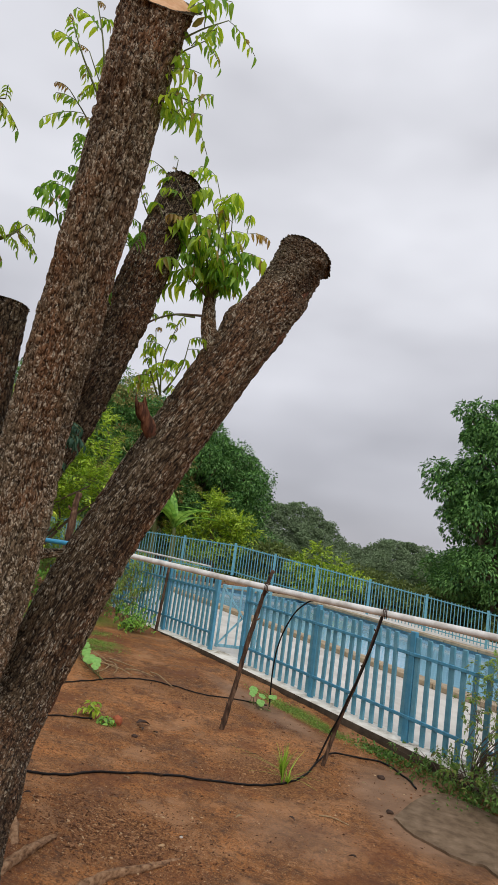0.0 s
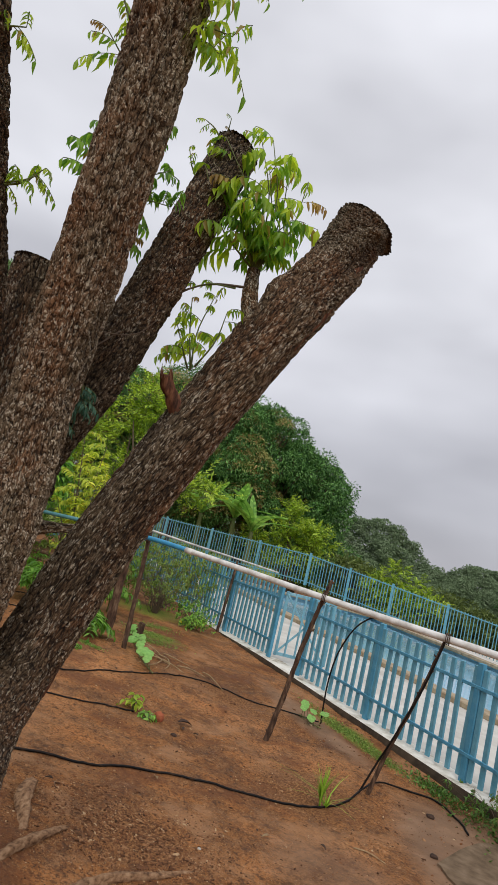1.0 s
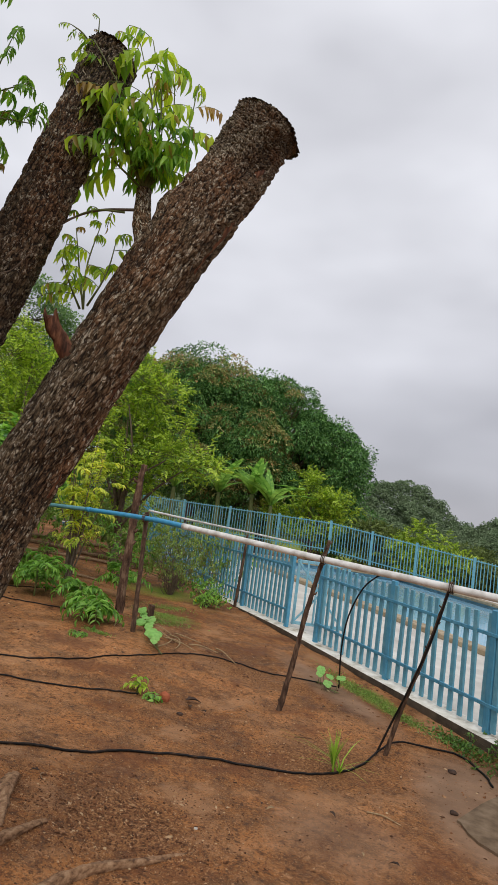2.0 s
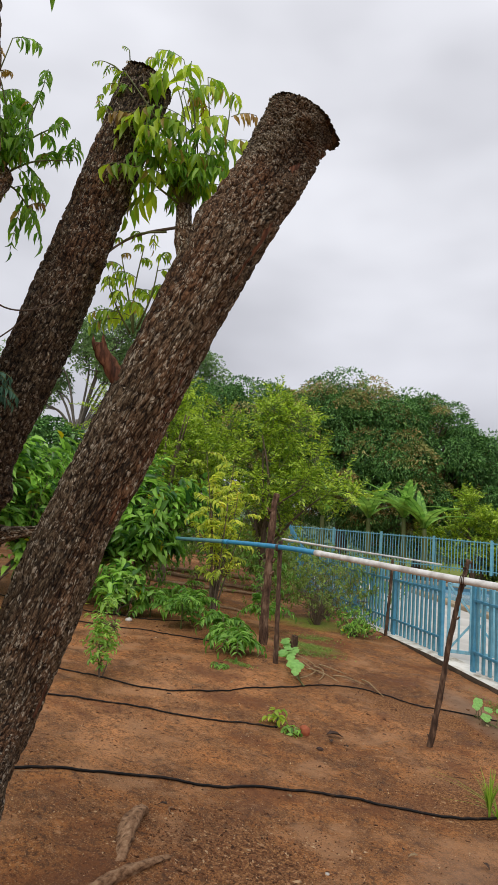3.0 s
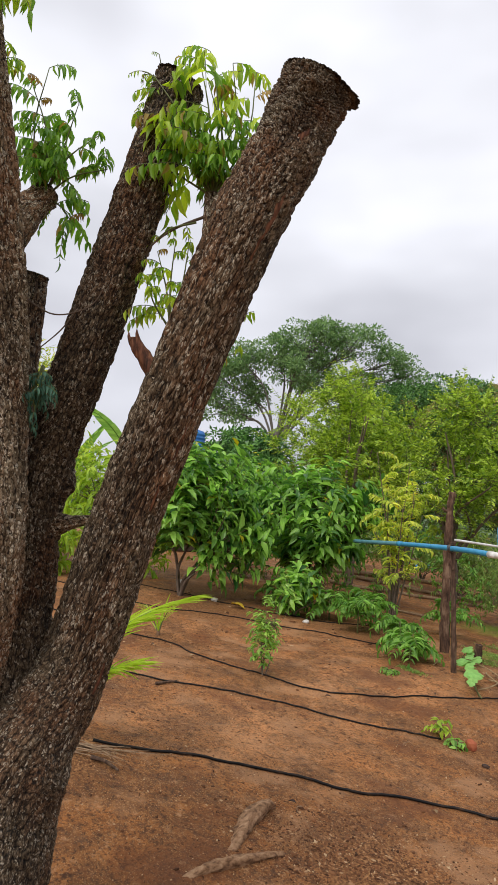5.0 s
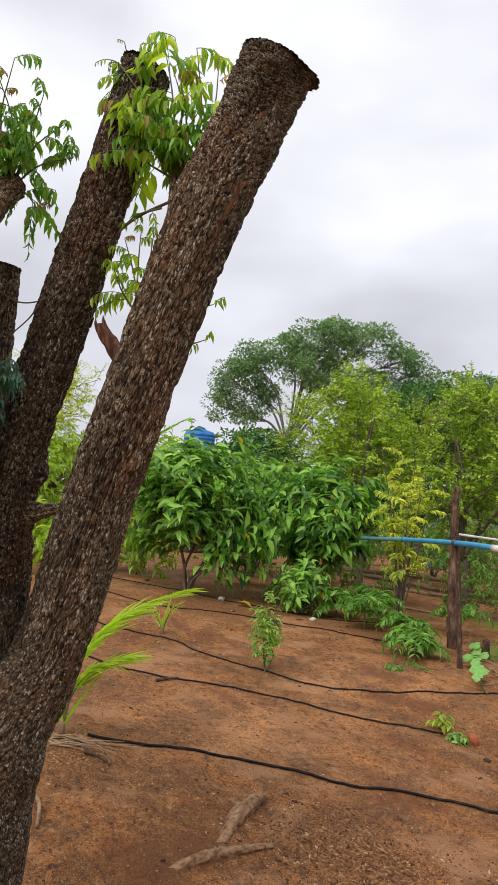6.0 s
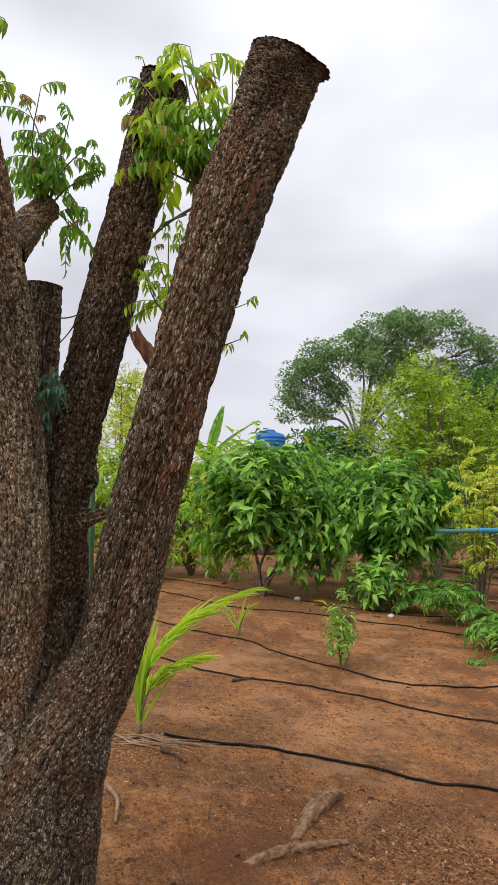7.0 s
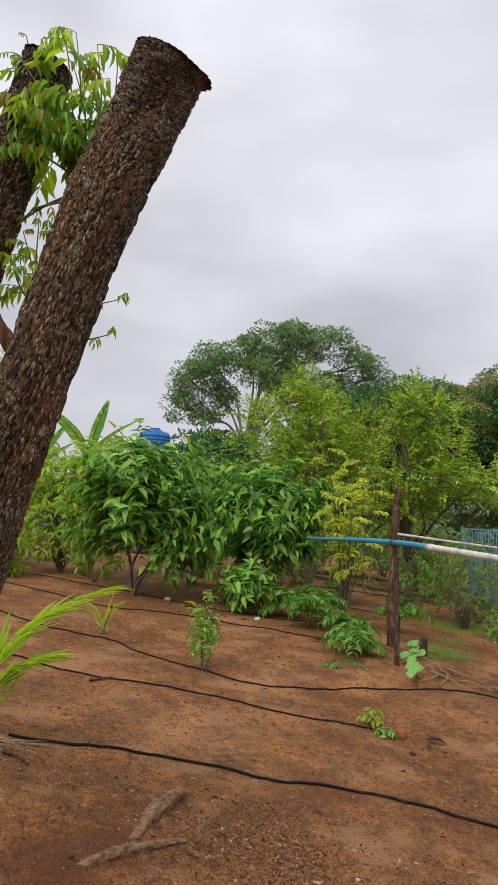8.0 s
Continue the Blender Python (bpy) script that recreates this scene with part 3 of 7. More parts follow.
def leaf_arrays(base, along, normal, length, width, far=False, curl=1.0):
    """Vertices and triangles of many leaves: where each starts, its direction, the way its face looks, its length and half width."""
    base, along, normal = (np.asarray(a, float).reshape(-1, 3) for a in (base, along, normal))
    along = along / (np.linalg.norm(along, axis=1)[:, None] + 1e-9)
    side = np.cross(along, normal)
    side /= np.linalg.norm(side, axis=1)[:, None] + 1e-9
    nor = np.cross(side, along)
    length = np.broadcast_to(np.asarray(length, float), (len(base),))[:, None, None]
    width = np.broadcast_to(np.asarray(width, float), (len(base),))[:, None, None]
    tv, tf = (FAR_T, FAR_TRI) if far else (NEAR_T, NEAR_TRI)
    v = base[:, None] + along[:, None] * tv[None, :, :1] * length + side[:, None] * tv[None, :, 1:2] * width + nor[:, None] * tv[None, :, 2:3] * length * curl
    f = (tf[None] + (np.arange(len(base)) * len(tv))[:, None, None]).reshape(-1, 3)
    return v.reshape(-1, 3), f


class Leaves:
    def __init__(self):
        self.b, self.a, self.n, self.l, self.w = [], [], [], [], []

    def add(self, base, along, normal, length, width):
        self.b.append(base), self.a.append(along), self.n.append(normal), self.l.append(length), self.w.append(width)

    def mesh(self, name, mat, far=False):
        v, f = leaf_arrays(self.b, self.a, self.n, self.l, self.w, far)
        return fast_mesh(name, v, f, mat)


def perp(d, r):
    q = np.cross(d, r.normal(size=3))
    return unit(q)


def compound(leaves, stems, start, d, length, pairs, leaflet, r, droop=0.5, width=0.32, stem=0.0022, hang=0.35):
    """A pinnate leaf: a drooping midrib with leaflets in pairs and one at the tip."""
    d = unit(d)
    side = unit(np.cross(d, (0, 0, 1)) + 1e-6)
    pts = []
    for k in range(pairs + 2):
        u = k / (pairs + 1)
        pts.append(start + d * length * u + np.array((0, 0, -droop * length * u * u)))
    pts = np.array(pts)
    if stems is not None:
        stems.add(*tube(pts[:: max(1, (pairs + 1) // 4)] if pairs > 4 else pts, stem, 4, caps=False))
    tang = np.gradient(pts, axis=0)
    for k in range(1, pairs + 1):
        t = unit(tang[k])
        size = leaflet * (0.65 + 0.5 * math.sin(math.pi * (k + 0.6) / (pairs + 1.6))) * r.uniform(0.85, 1.1)
        for s in (-1, 1):
            a = unit(side * s * 1.0 + t * 0.55 + np.array((0, 0, -hang)) + r.normal(size=3) * 0.2)
            up = unit(np.cross(np.cross(a, (0, 0, 1)), a) + r.normal(size=3) * 0.3)
            leaves.add(pts[k], a, up, size, size * width * 0.5)
    leaves.add(pts[-1], unit(tang[-1] + np.array((0, 0, -hang * 0.6))), np.array((0, 0, 1.0)) + side * 0.1, leaflet, leaflet * width * 0.5)


# ---- the pollarded tree ----
def voronoi(u, v, period, seed):
    """Nearest and second cell of a jittered grid, wrapping in u: cell tone, edge distance, second tone."""
    iu, iv = np.floor(u).astype(int), np.floor(v).astype(int)
    f1, f2 = np.full(u.shape, 9.0), np.full(u.shape, 9.0)
    tone, tone2 = np.zeros(u.shape), np.zeros(u.shape)
    for du in (-1, 0, 1):
        for dv in (-1, 0, 1):
            cu, cv = iu + du, iv + dv
            key = ((cu % period) * 73856093 ^ cv * 19349663 ^ seed * 83492791) & 0x7FFFFFFF
            key = (key * 1103515245 + 12345) & 0x7FFFFFFF
            a = ((key >> 8) & 0xFFF) / 4095.0
            key = (key * 1103515245 + 12345) & 0x7FFFFFFF
            b = ((key >> 8) & 0xFFF) / 4095.0
            key = (key * 1103515245 + 12345) & 0x7FFFFFFF
            c = ((key >> 8) & 0xFFF) / 4095.0
            dist = np.hypot(cu + 0.1 + 0.8 * a - u, cv + 0.1 + 0.8 * b - v)
            nearer = dist < f1
            f2 = np.where(nearer, f1, np.minimum(f2, dist))
            tone = np.where(nearer, c, tone)
            tone2 = np.where(nearer, a, tone2)
            f1 = np.where(nearer, dist, f1)
    return tone, f2 - f1, tone2


def bark_limb(name, rows, seed, segs=160, step=0.0055, plate=(0.016, 0.032), relief=0.0095, mat=None, lumps=(), grey=0.0, slant=(0, 0, 0), weathered=0.0):
    """A limb with scaly bark through rows of x, y, z, radius, from its foot to its cut top. grey pales the whole limb,
    weathered pales it towards the top.
    """
    rows = np.asarray(rows, float)
    end = rows[-1, :3].copy()
    go = unit(rows[-1, :3] - rows[-2, :3])
    rows = np.vstack([rows, np.r_[end + go * rows[-1, 3] * 1.1, rows[-1, 3]]])
    face = unit(go + np.asarray(slant, float))
    length = np.linalg.norm(np.diff(rows[:, :3], axis=0), axis=1).sum()
    n = max(40, int(length / step))
    q = spline(rows, n)
    c, rad = q[:, :3], q[:, 3] - 0.0055
    t, s, b = frames_along(c)
    ang = np.linspace(0, 2 * np.pi, segs, endpoint=False)
    arc = np.linspace(0, length, n)
    A, Z = np.meshgrid(ang, arc)
    mean = float(rad.mean())
    cells = max(8, int(2 * np.pi * mean / plate[0]))
    warp = value_noise(A * 2.5 + 7, Z * 9, seed) * 0.5
    tone, edge, tone2 = voronoi(A / (2 * np.pi) * cells, Z / plate[1] + warp, cells, seed)
    ca, sa = np.cos(A), np.sin(A)
    low = value_noise(ca * 1.6 + 11, Z * 3.2 + sa * 1.6, seed + 2) + 0.5 * value_noise(ca * 3 + 4, Z * 8 + sa * 3, seed + 3)
    long_cells = max(7, int(2 * np.pi * mean / 0.026))
    _, furrow, _ = voronoi(A / (2 * np.pi) * long_cells + 0.45 * warp, Z / 0.21 + 0.3 * warp, long_cells, seed + 40)
    ridge = np.clip(furrow / 0.26, 0, 1) ** 0.8
    edge = np.minimum(edge, 0.15 + furrow * 1.1)
    grow = np.clip(edge / 0.28, 0, 1) ** 0.7
    disp = relief * (grow * (0.25 + 0.7 * tone) + 0.85 * ridge - 0.75) + 0.0016 * value_noise(A * 14 * mean / 0.11 + seed, Z * 60, seed + 6) + 0.055 * mean * low
    for (z0, a0, h, w) in lumps:
        if not np.isscalar(a0):
            k = int(z0 * (n - 1))
            a0 = math.atan2(float(np.dot(a0, b[k])), float(np.dot(a0, s[k])))
        da = (A - a0 + np.pi) % (2 * np.pi) - np.pi
        disp = disp + h * np.exp(-((Z - z0 * length) / w) ** 2 - (da * mean / w) ** 2)
    R = rad[:, None] + disp
    ring = c[:, None] + R[..., None] * (s[:, None] * ca[..., None] + b[:, None] * sa[..., None])
    over = np.clip((ring - end) @ face, 0, None)
    ring = ring - go * (over / (go @ face))[..., None]
    v = ring.reshape(-1, 3)
    i = np.arange((n - 1) * segs).reshape(n - 1, segs)
    j = np.roll(i, -1, axis=1)
    f = np.stack([i, j, j + segs, i + segs], -1).reshape(-1, 4)
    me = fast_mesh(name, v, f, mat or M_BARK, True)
    at = me.color_attributes.new("plate", "FLOAT_COLOR", "POINT")
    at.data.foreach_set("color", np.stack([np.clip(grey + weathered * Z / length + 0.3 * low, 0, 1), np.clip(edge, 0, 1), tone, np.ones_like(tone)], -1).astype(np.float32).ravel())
    gr = me.attributes.new("grain", "FLOAT_VECTOR", "POINT")
    gr.data.foreach_set("vector", np.stack([ca * rad[:, None], sa * rad[:, None], Z * 0.55 + seed], -1).astype(np.float32).ravel())
    return me, c, rad, (t, s, b), (ring[-1], end, face)


def cut_face(name, edge, mat, rough=0.004):
    """The sawn end of a limb: an uneven face inside the limb's rim."""
    rim, end, face = edge
    rim = rim[::3]
    cen = rim.mean(axis=0)
    r = np.random.default_rng(5)
    segs, rings = len(rim), 8
    v = [cen + face * 0.004]
    for k in range(1, rings + 1):
        u = k / rings
        h = rough * r.normal(size=segs) * (0.6 if k < rings else 0.1) + (0.004 if k < rings else -0.002)
        v += list(cen + (rim - cen) * u * 0.985 + face * h[:, None])
    f = [(0, 1 + j, 1 + (j + 1) % segs) for j in range(segs)]
    for k in range(rings - 1):
        for j in range(segs):
            p, q = 1 + k * segs + j, 1 + k * segs + (j + 1) % segs
            f.append((p, p + segs, q + segs, q))
    return Build().add(v, f).mesh(name, mat)


TREE_AT = (-0.41, 2.05, gz(-0.41, 2.05))
LIMB_MAIN = [(-0.390, 2.000, 0.020, 0.325), (-0.395, 2.028, 0.279, 0.292), (-0.374, 2.095, 0.600, 0.246), (-0.338, 2.177, 0.887, 0.178), (-0.284, 2.328, 1.170, 0.120), (-0.140, 2.402, 1.629, 0.113), (0.052, 2.465, 2.092, 0.110), (0.281, 2.532, 2.556, 0.111),
             (0.404, 2.594, 2.810, 0.105), (0.444, 2.621, 2.930, 0.107), (0.474, 2.644, 3.015, 0.112)]
LIMB_FRONT = [(-0.421, 1.972, 0.279, 0.224), (-0.389, 1.963, 0.718, 0.180), (-0.357, 1.979, 1.066, 0.133), (-0.265, 2.011, 1.507, 0.112), (-0.189, 1.967, 1.999, 0.102), (-0.084, 1.881, 2.454, 0.098), (0.046, 1.755, 2.933, 0.094), (0.157, 1.644, 3.328, 0.102)]
LIMB_BACK = [(-0.443, 2.064, 0.368, 0.195), (-0.446, 2.137, 0.941, 0.160), (-0.436, 2.170, 1.401, 0.121), (-0.368, 2.188, 1.804, 0.092), (-0.199, 2.257, 2.266, 0.092), (-0.108, 2.344, 2.727, 0.090), (-0.020, 2.432, 3.190, 0.085)]
LIMB_STUMP = [(-0.473, 2.031, 0.483, 0.157), (-0.490, 2.075, 1.057, 0.108), (-0.490, 2.088, 1.746, 0.082), (-0.490, 2.102, 2.540, 0.074)]
LIMB_SIDE = [(-0.485, 1.940, 0.486, 0.157), (-0.440, 1.930, 1.200, 0.112), (-0.436, 1.885, 1.750, 0.092), (-0.402, 1.850, 2.200, 0.078), (-0.384, 1.697, 2.575, 0.075), (-0.323, 1.514, 2.885, 0.074), (-0.250, 1.330, 3.240, 0.070)]
TRUNK = [(-0.42, 2.00, TREE_AT[2] - 0.25, 0.43), (-0.415, 2.02, TREE_AT[2] + 0.08, 0.33), (-0.415, 1.95, 0.214, 0.310), (-0.415, 1.92, 0.501, 0.270), (-0.400, 1.92, 0.789, 0.210), (-0.395, 1.94, 1.02, 0.125), (-0.385, 1.97, 1.20, 0.060)]


def make_tree():
    tree = thing("neem_tree", "pollarded neem tree with dark scaly bark and sprouting sawn limbs", "tree", TREE_AT)

    def limb(name, rows, seed, label="", cut=None, **kw):
        me, c, rad, fr, edge = bark_limb(name, rows, seed, slant=cut[0] if cut else (0, 0, 0), **kw)
        ob = part(name, shift(me, TREE_AT), tree, label)
        if cut:
            part("cut_end", shift(cut_face("cut_end", edge, cut[1]), TREE_AT), ob, cut[2])
        return ob, c, rad, fr
    limb("trunk", TRUNK, 1, segs=220, plate=(0.022, 0.085), relief=0.012, grey=-0.2)
    main, mc, mr, mf = limb("limb", LIMB_MAIN, 2, "thick leaning limb with flaking bark and a sawn end", ((0.02, 0.0, 0.0), M_OLDCUT, "dark weathered saw cut"), lumps=((0.985, (0.55, 0.82, 0.0), 0.034, 0.10), (0.855, (0.87, -0.48, 0.1), 0.016, 0.05), (0.72, 4.6, 0.005, 0.06), (0.655, (-0.77, -0.64, 0.1), 0.018, 0.06), (0.28, (0.77, 0.64, 0.0), 0.022, 0.09), (0.47, (0.77, 0.64, 0.0), -0.014, 0.08)), grey=0.15, weathered=0.25)
    # high grey: paler bark, with light that this limb catches put into the colour
    limb("limb", LIMB_FRONT, 3, "tall limb with a pale fresh saw cut", ((0.36, -0.68, 0.0), M_CUT, "pale orange fresh saw cut"), lumps=((0.80, 3.0, 0.012, 0.05), (0.90, (0.80, 0.55, 0.2), 0.030, 0.075)), grey=0.8)
    limb("limb", LIMB_BACK, 4, "", ((0.0, 0.15, 0.0), M_OLDCUT, "dark weathered saw cut"), lumps=((0.43, (0.44, 0.87, 0.0), 0.034, 0.055),), grey=0.10)
    limb("limb", LIMB_STUMP, 6, "short upright sawn limb", ((0.05, 0, 0), M_OLDCUT, "dark weathered saw cut"), grey=0.15)
    limb("limb", LIMB_SIDE, 8)
    # short stubs that carry the sprouts
    for rows, seed, lab in (([(0.215, 2.505, 2.47, 0.044), (0.162, 2.500, 2.585, 0.036), (0.144, 2.500, 2.66, 0.030), (0.139, 2.500, 2.745, 0.027)], 21, "short sprouting stub"),
                            ([(-0.139, 1.932, 2.522, 0.070), (-0.212, 2.010, 2.655, 0.056), (-0.264, 2.078, 2.756, 0.050)], 22, "short sprouting stub"),
                            ([(-0.380, 2.225, 1.640, 0.060), (-0.325, 2.270, 1.652, 0.034), (-0.265, 2.320, 1.664, 0.021), (-0.150, 2.410, 1.695, 0.020)], 23, "bridging stub grown between two limbs")):
        me, c, rad, fr, edge = bark_limb("stub", rows, seed, segs=70, plate=(0.016, 0.04), relief=0.005, grey=0.8)
        st = part("stub", shift(me, TREE_AT), tree, lab)
        part("cut_end", shift(cut_face("cut_end", edge, M_OLDCUT), TREE_AT), st)
    # a broken red stub, hollow and jagged
    bld = Build()
    r = np.random.default_rng(3)
    for pts, rad in (([(0.075, 2.440, 2.070), (0.048, 2.408, 2.128), (0.018, 2.372, 2.185), (-0.004, 2.344, 2.235), (-0.012, 2.334, 2.262)], [0.052, 0.036, 0.024, 0.022, 0.019]),
                     ([(-0.018, 2.330, 2.240), (-0.026, 2.322, 2.268), (-0.030, 2.318, 2.292)], [0.010, 0.008, 0.002]),
                     ([(0.006, 2.346, 2.245), (0.004, 2.340, 2.268), (0.004, 2.338, 2.286)], [0.009, 0.006, 0.002])):
        v, f = tube(pts, rad, 18, 26)
        v = np.array(v)
        v += 0.005 * np.stack([value_noise(v[:, 0] * 90 + k, v[:, 1] * 90 + v[:, 2] * 20, 40 + k) for k in range(3)], -1)
        v[-18:, 2] += r.uniform(-0.016, 0.008, 18)
        bld.add(v, f)
    part("broken_stub", shift(bld.mesh("broken_stub", M_SPLIT), TREE_AT), tree, "splintered reddish broken branch stub")
    # torn red streaks where bark came away
    for z0, dz, a in ((0.52, 0.09, 0.50), (0.38, 0.06, 0.75), (0.66, 0.07, 0.40), (0.76, 0.05, 0.20)):
        k = int(len(mc) * z0)
        toward = unit(np.array((2.0, 1.7, 1.7)) - mc[k])
        side = unit(np.cross(mf[0][k], toward))
        bl = Build()
        vv, m = [], 9
        for i in range(m):
            u = i / (m - 1)
            kk = int(len(mc) * (z0 + (u - 0.5) * dz))
            wob = 0.006 * math.sin(7 * u + a * 9)
            half = 0.013 * math.sin(math.pi * min(max(u, 0.05), 0.95)) + 0.002
            out = unit(toward * math.cos(a) + side * math.sin(a))
            cen = mc[kk] + out * (mr[kk] + 0.0125) + side * wob
            tan = unit(np.cross(mf[0][kk], out))
            vv += [cen - tan * half - out * 0.010, cen, cen + tan * half - out * 0.010]
        bl.add(vv, [(3 * i + j, 3 * i + j + 1, 3 * i + j + 4, 3 * i + j + 3) for i in range(m - 1) for j in range(2)])
        part("bark_scar", shift(bl.mesh("bark_scar", M_SPLIT), TREE_AT), main, "reddish torn bark scar")
    # roots that break the surface
    roots = (([(-0.66, 2.6, -0.09), (-0.72, 3.1, -0.07), (-0.77, 3.33, -0.025), (-0.87, 3.49, 0.004), (-0.98, 3.62, 0.016), (-1.08, 3.80, 0.034), (-1.11, 3.88, -0.02)], [0.034, 0.024, 0.024, 0.036, 0.046, 0.036, 0.010]),
             ([(-0.58, 2.5, -0.09), (-0.64, 2.9, -0.06), (-0.68, 3.10, -0.008), (-0.68, 3.25, 0.016), (-0.68, 3.43, 0.016), (-0.685, 3.61, 0.0)], [0.05, 0.028, 0.027, 0.028, 0.024, 0.015]),
             ([(-0.32, 2.4, 0.03), (-0.25, 2.78, 0.02), (-0.30, 2.93, 0.022), (-0.32, 3.16, 0.02), (-0.29, 3.43, 0.014), (-0.15, 3.77, 0.006), (-0.01, 4.07, -0.012)], [0.055, 0.045, 0.043, 0.038, 0.03, 0.024, 0.012]),
             ([(-0.2, 3.25, 0.0), (-0.15, 3.35, 0.008), (0.10, 3.62, 0.006), (0.37, 3.85, -0.008)], [0.02, 0.021, 0.019, 0.01]))
    for pts, rad in roots:
        p = [(x, y, gz(x, y) + h - 0.006) for x, y, h in pts]
        v, f = tube(p, rad, 18, 110)
        v = np.array(v).reshape(110, 18, 3)
        mid = v.mean(axis=1, keepdims=True)
        kk, jj = np.meshgrid(np.arange(110), np.arange(18), indexing="ij")
        turn = 2 * np.pi * jj / 18
        rough = 0.30 * value_noise(np.cos(turn) * 1.5 + 5, kk * 0.05 + np.sin(turn) * 1.5, 31) + 0.22 * value_noise(np.cos(turn) * 5 + 9, kk * 0.035 + np.sin(turn) * 5, 32) + 0.20 * value_noise(np.cos(turn) * 4 + 3, kk * 0.30 + np.sin(turn) * 5, 33)
        v = mid + (v - mid) * (1 + rough)[..., None] * np.array((1, 1, 0.85))
        v = v.reshape(-1, 3)
        part("root", shift(Build().add(v, f).mesh("root", M_ROOT), TREE_AT), tree, "knobbly surface root in the soil")
    return tree


tree = make_tree()


def sprout(parent, shoots, mat, seed, leaf_len=0.15, leaflet=0.058, per=5, pairs=5, red=0.12, at=TREE_AT, hang=1.5):
    """A tuft of young shoots with pinnate leaves; shoots: foot and tip of each."""
    r = np.random.default_rng(seed)
    for foot, tip in shoots:
        stems, lv, ly = Build(), Leaves(), Leaves()
        foot, tip = np.array(foot, float), np.array(tip, float)
        ln = np.linalg.norm(tip - foot)
        bend = perp(tip - foot, r) * ln * 0.10
        pts = spline([foot, (foot + tip) / 2 + bend, tip], 8)
        stems.add(*tube(pts, np.linspace(0.0042, 0.0016, 8), 5))
        d = unit(tip - foot)
        for k in range(per):
            u = 0.25 + 0.75 * (k + (0 if k == per - 1 else r.uniform(-0.3, 0.3))) / (per - 1)
            p = pts[0] + (tip - foot) * min(max(u, 0.05), 1.0) + bend * 4 * u * (1 - u)
            a = 2.4 * k + r.uniform(-0.4, 0.4)
            q = perp(d, r)
            out = unit(math.cos(a) * q + math.sin(a) * np.cross(d, q) + d * 0.45 + np.array((0, 0, 0.25)))
            young = u > 0.72 and k % 2 == 0 and r.uniform() < red
            size = (0.45 + 0.75 * (1 - abs(u - 0.55))) * r.uniform(0.7, 1.15)
            compound(ly if young else lv, stems, p, out, leaf_len * size * (0.6 if young else 1), pairs, leaflet * size * (0.6 if young else 1), r, droop=0.45, width=0.295, stem=0.0013, hang=hang)
        sh = part("shoot", shift(stems.mesh("shoot", M_STEM), at), parent, "young leafy neem shoot")
        if lv.b:
            part("leaves", shift(lv.mesh("leaves", mat), at), sh, "drooping bright green pinnate leaves", stuff=True)
        if ly.b:
            part("young_leaves", shift(ly.mesh("young_leaves", L_YOUNG), at), sh, "small bronze young leaves", stuff=True)


S1 = (0.139, 2.500, 2.74)
S1_TIPS = [(-0.050, 2.29, 3.04), (0.060, 2.46, 3.25), (0.000, 2.37, 3.13), (0.165, 2.53, 3.21), (-0.020, 2.33, 3.18), (0.115, 2.47, 3.14), (0.235, 2.58, 3.16), (0.010, 2.36, 2.96), (0.095, 2.48, 3.27)]
sprout(tree, [(S1, q) for q in S1_TIPS], L_NEEM, 31, 0.150, 0.068, 4, 5, 0.5)
S1_LOW = [(0.060, 2.40, 2.98), (0.120, 2.44, 3.02), (0.175, 2.49, 3.00), (0.225, 2.53, 2.97), (0.100, 2.42, 2.90), (0.160, 2.45, 2.90), (0.200, 2.49, 2.88), (0.130, 2.47, 2.98)]
sprout(tree, [(S1, q) for q in S1_LOW], L_NEEM_MID, 41, 0.10, 0.050, 5, 5, 0.0)
sprout(tree, [((0.013, 2.445, 2.322), (-0.029, 2.401, 2.577)), ((0.013, 2.445, 2.322), (0.047, 2.427, 2.600)), ((0.024, 2.448, 2.334), (0.101, 2.447, 2.555)), ((0.002, 2.443, 2.322), (-0.048, 2.382, 2.462))], L_NEEM, 32, 0.100, 0.042, 5, 5, 0.4)
S2 = (-0.264, 2.077, 2.750)
sprout(tree, [(S2, (-0.218, 1.980, 3.117)), (S2, (-0.191, 2.031, 3.162)), (S2, (-0.145, 2.125, 3.045)), (S2, (-0.119, 2.194, 2.951)), (S2, (-0.100, 2.228, 2.835)), (S2, (-0.179, 2.152, 2.651)), (S2, (-0.330, 2.030, 2.980)),
                       (S2, (-0.268, 2.034, 2.999)), (S2, (-0.210, 2.060, 2.930)), (S2, (-0.240, 2.020, 2.880))], L_NEEM_MID, 33, 0.115, 0.045, 6, 6, 0.5)
sprout(tree, [((-0.089, 1.865, 2.975), (-0.153, 1.808, 3.309)), ((-0.089, 1.865, 2.975), (-0.197, 1.807, 3.170)), ((-0.061, 1.807, 3.092), (-0.126, 1.761, 3.450)), ((-0.061, 1.807, 3.092), (-0.205, 1.767, 3.379))], L_NEEM, 34, 0.10, 0.04, 5, 5, 1.0)
sprout(tree, [((0.131, 1.719, 3.065), (0.256, 1.783, 3.296)), ((0.131, 1.719, 3.065), (0.245, 1.797, 3.099)), ((0.156, 1.694, 3.182), (0.323, 1.786, 3.366)), ((0.155, 1.694, 3.205), (0.258, 1.757, 3.527)), ((0.131, 1.719, 3.042), (0.224, 1.792, 3.042))], L_NEEM, 35, 0.13, 0.05, 5, 4, 0.1)
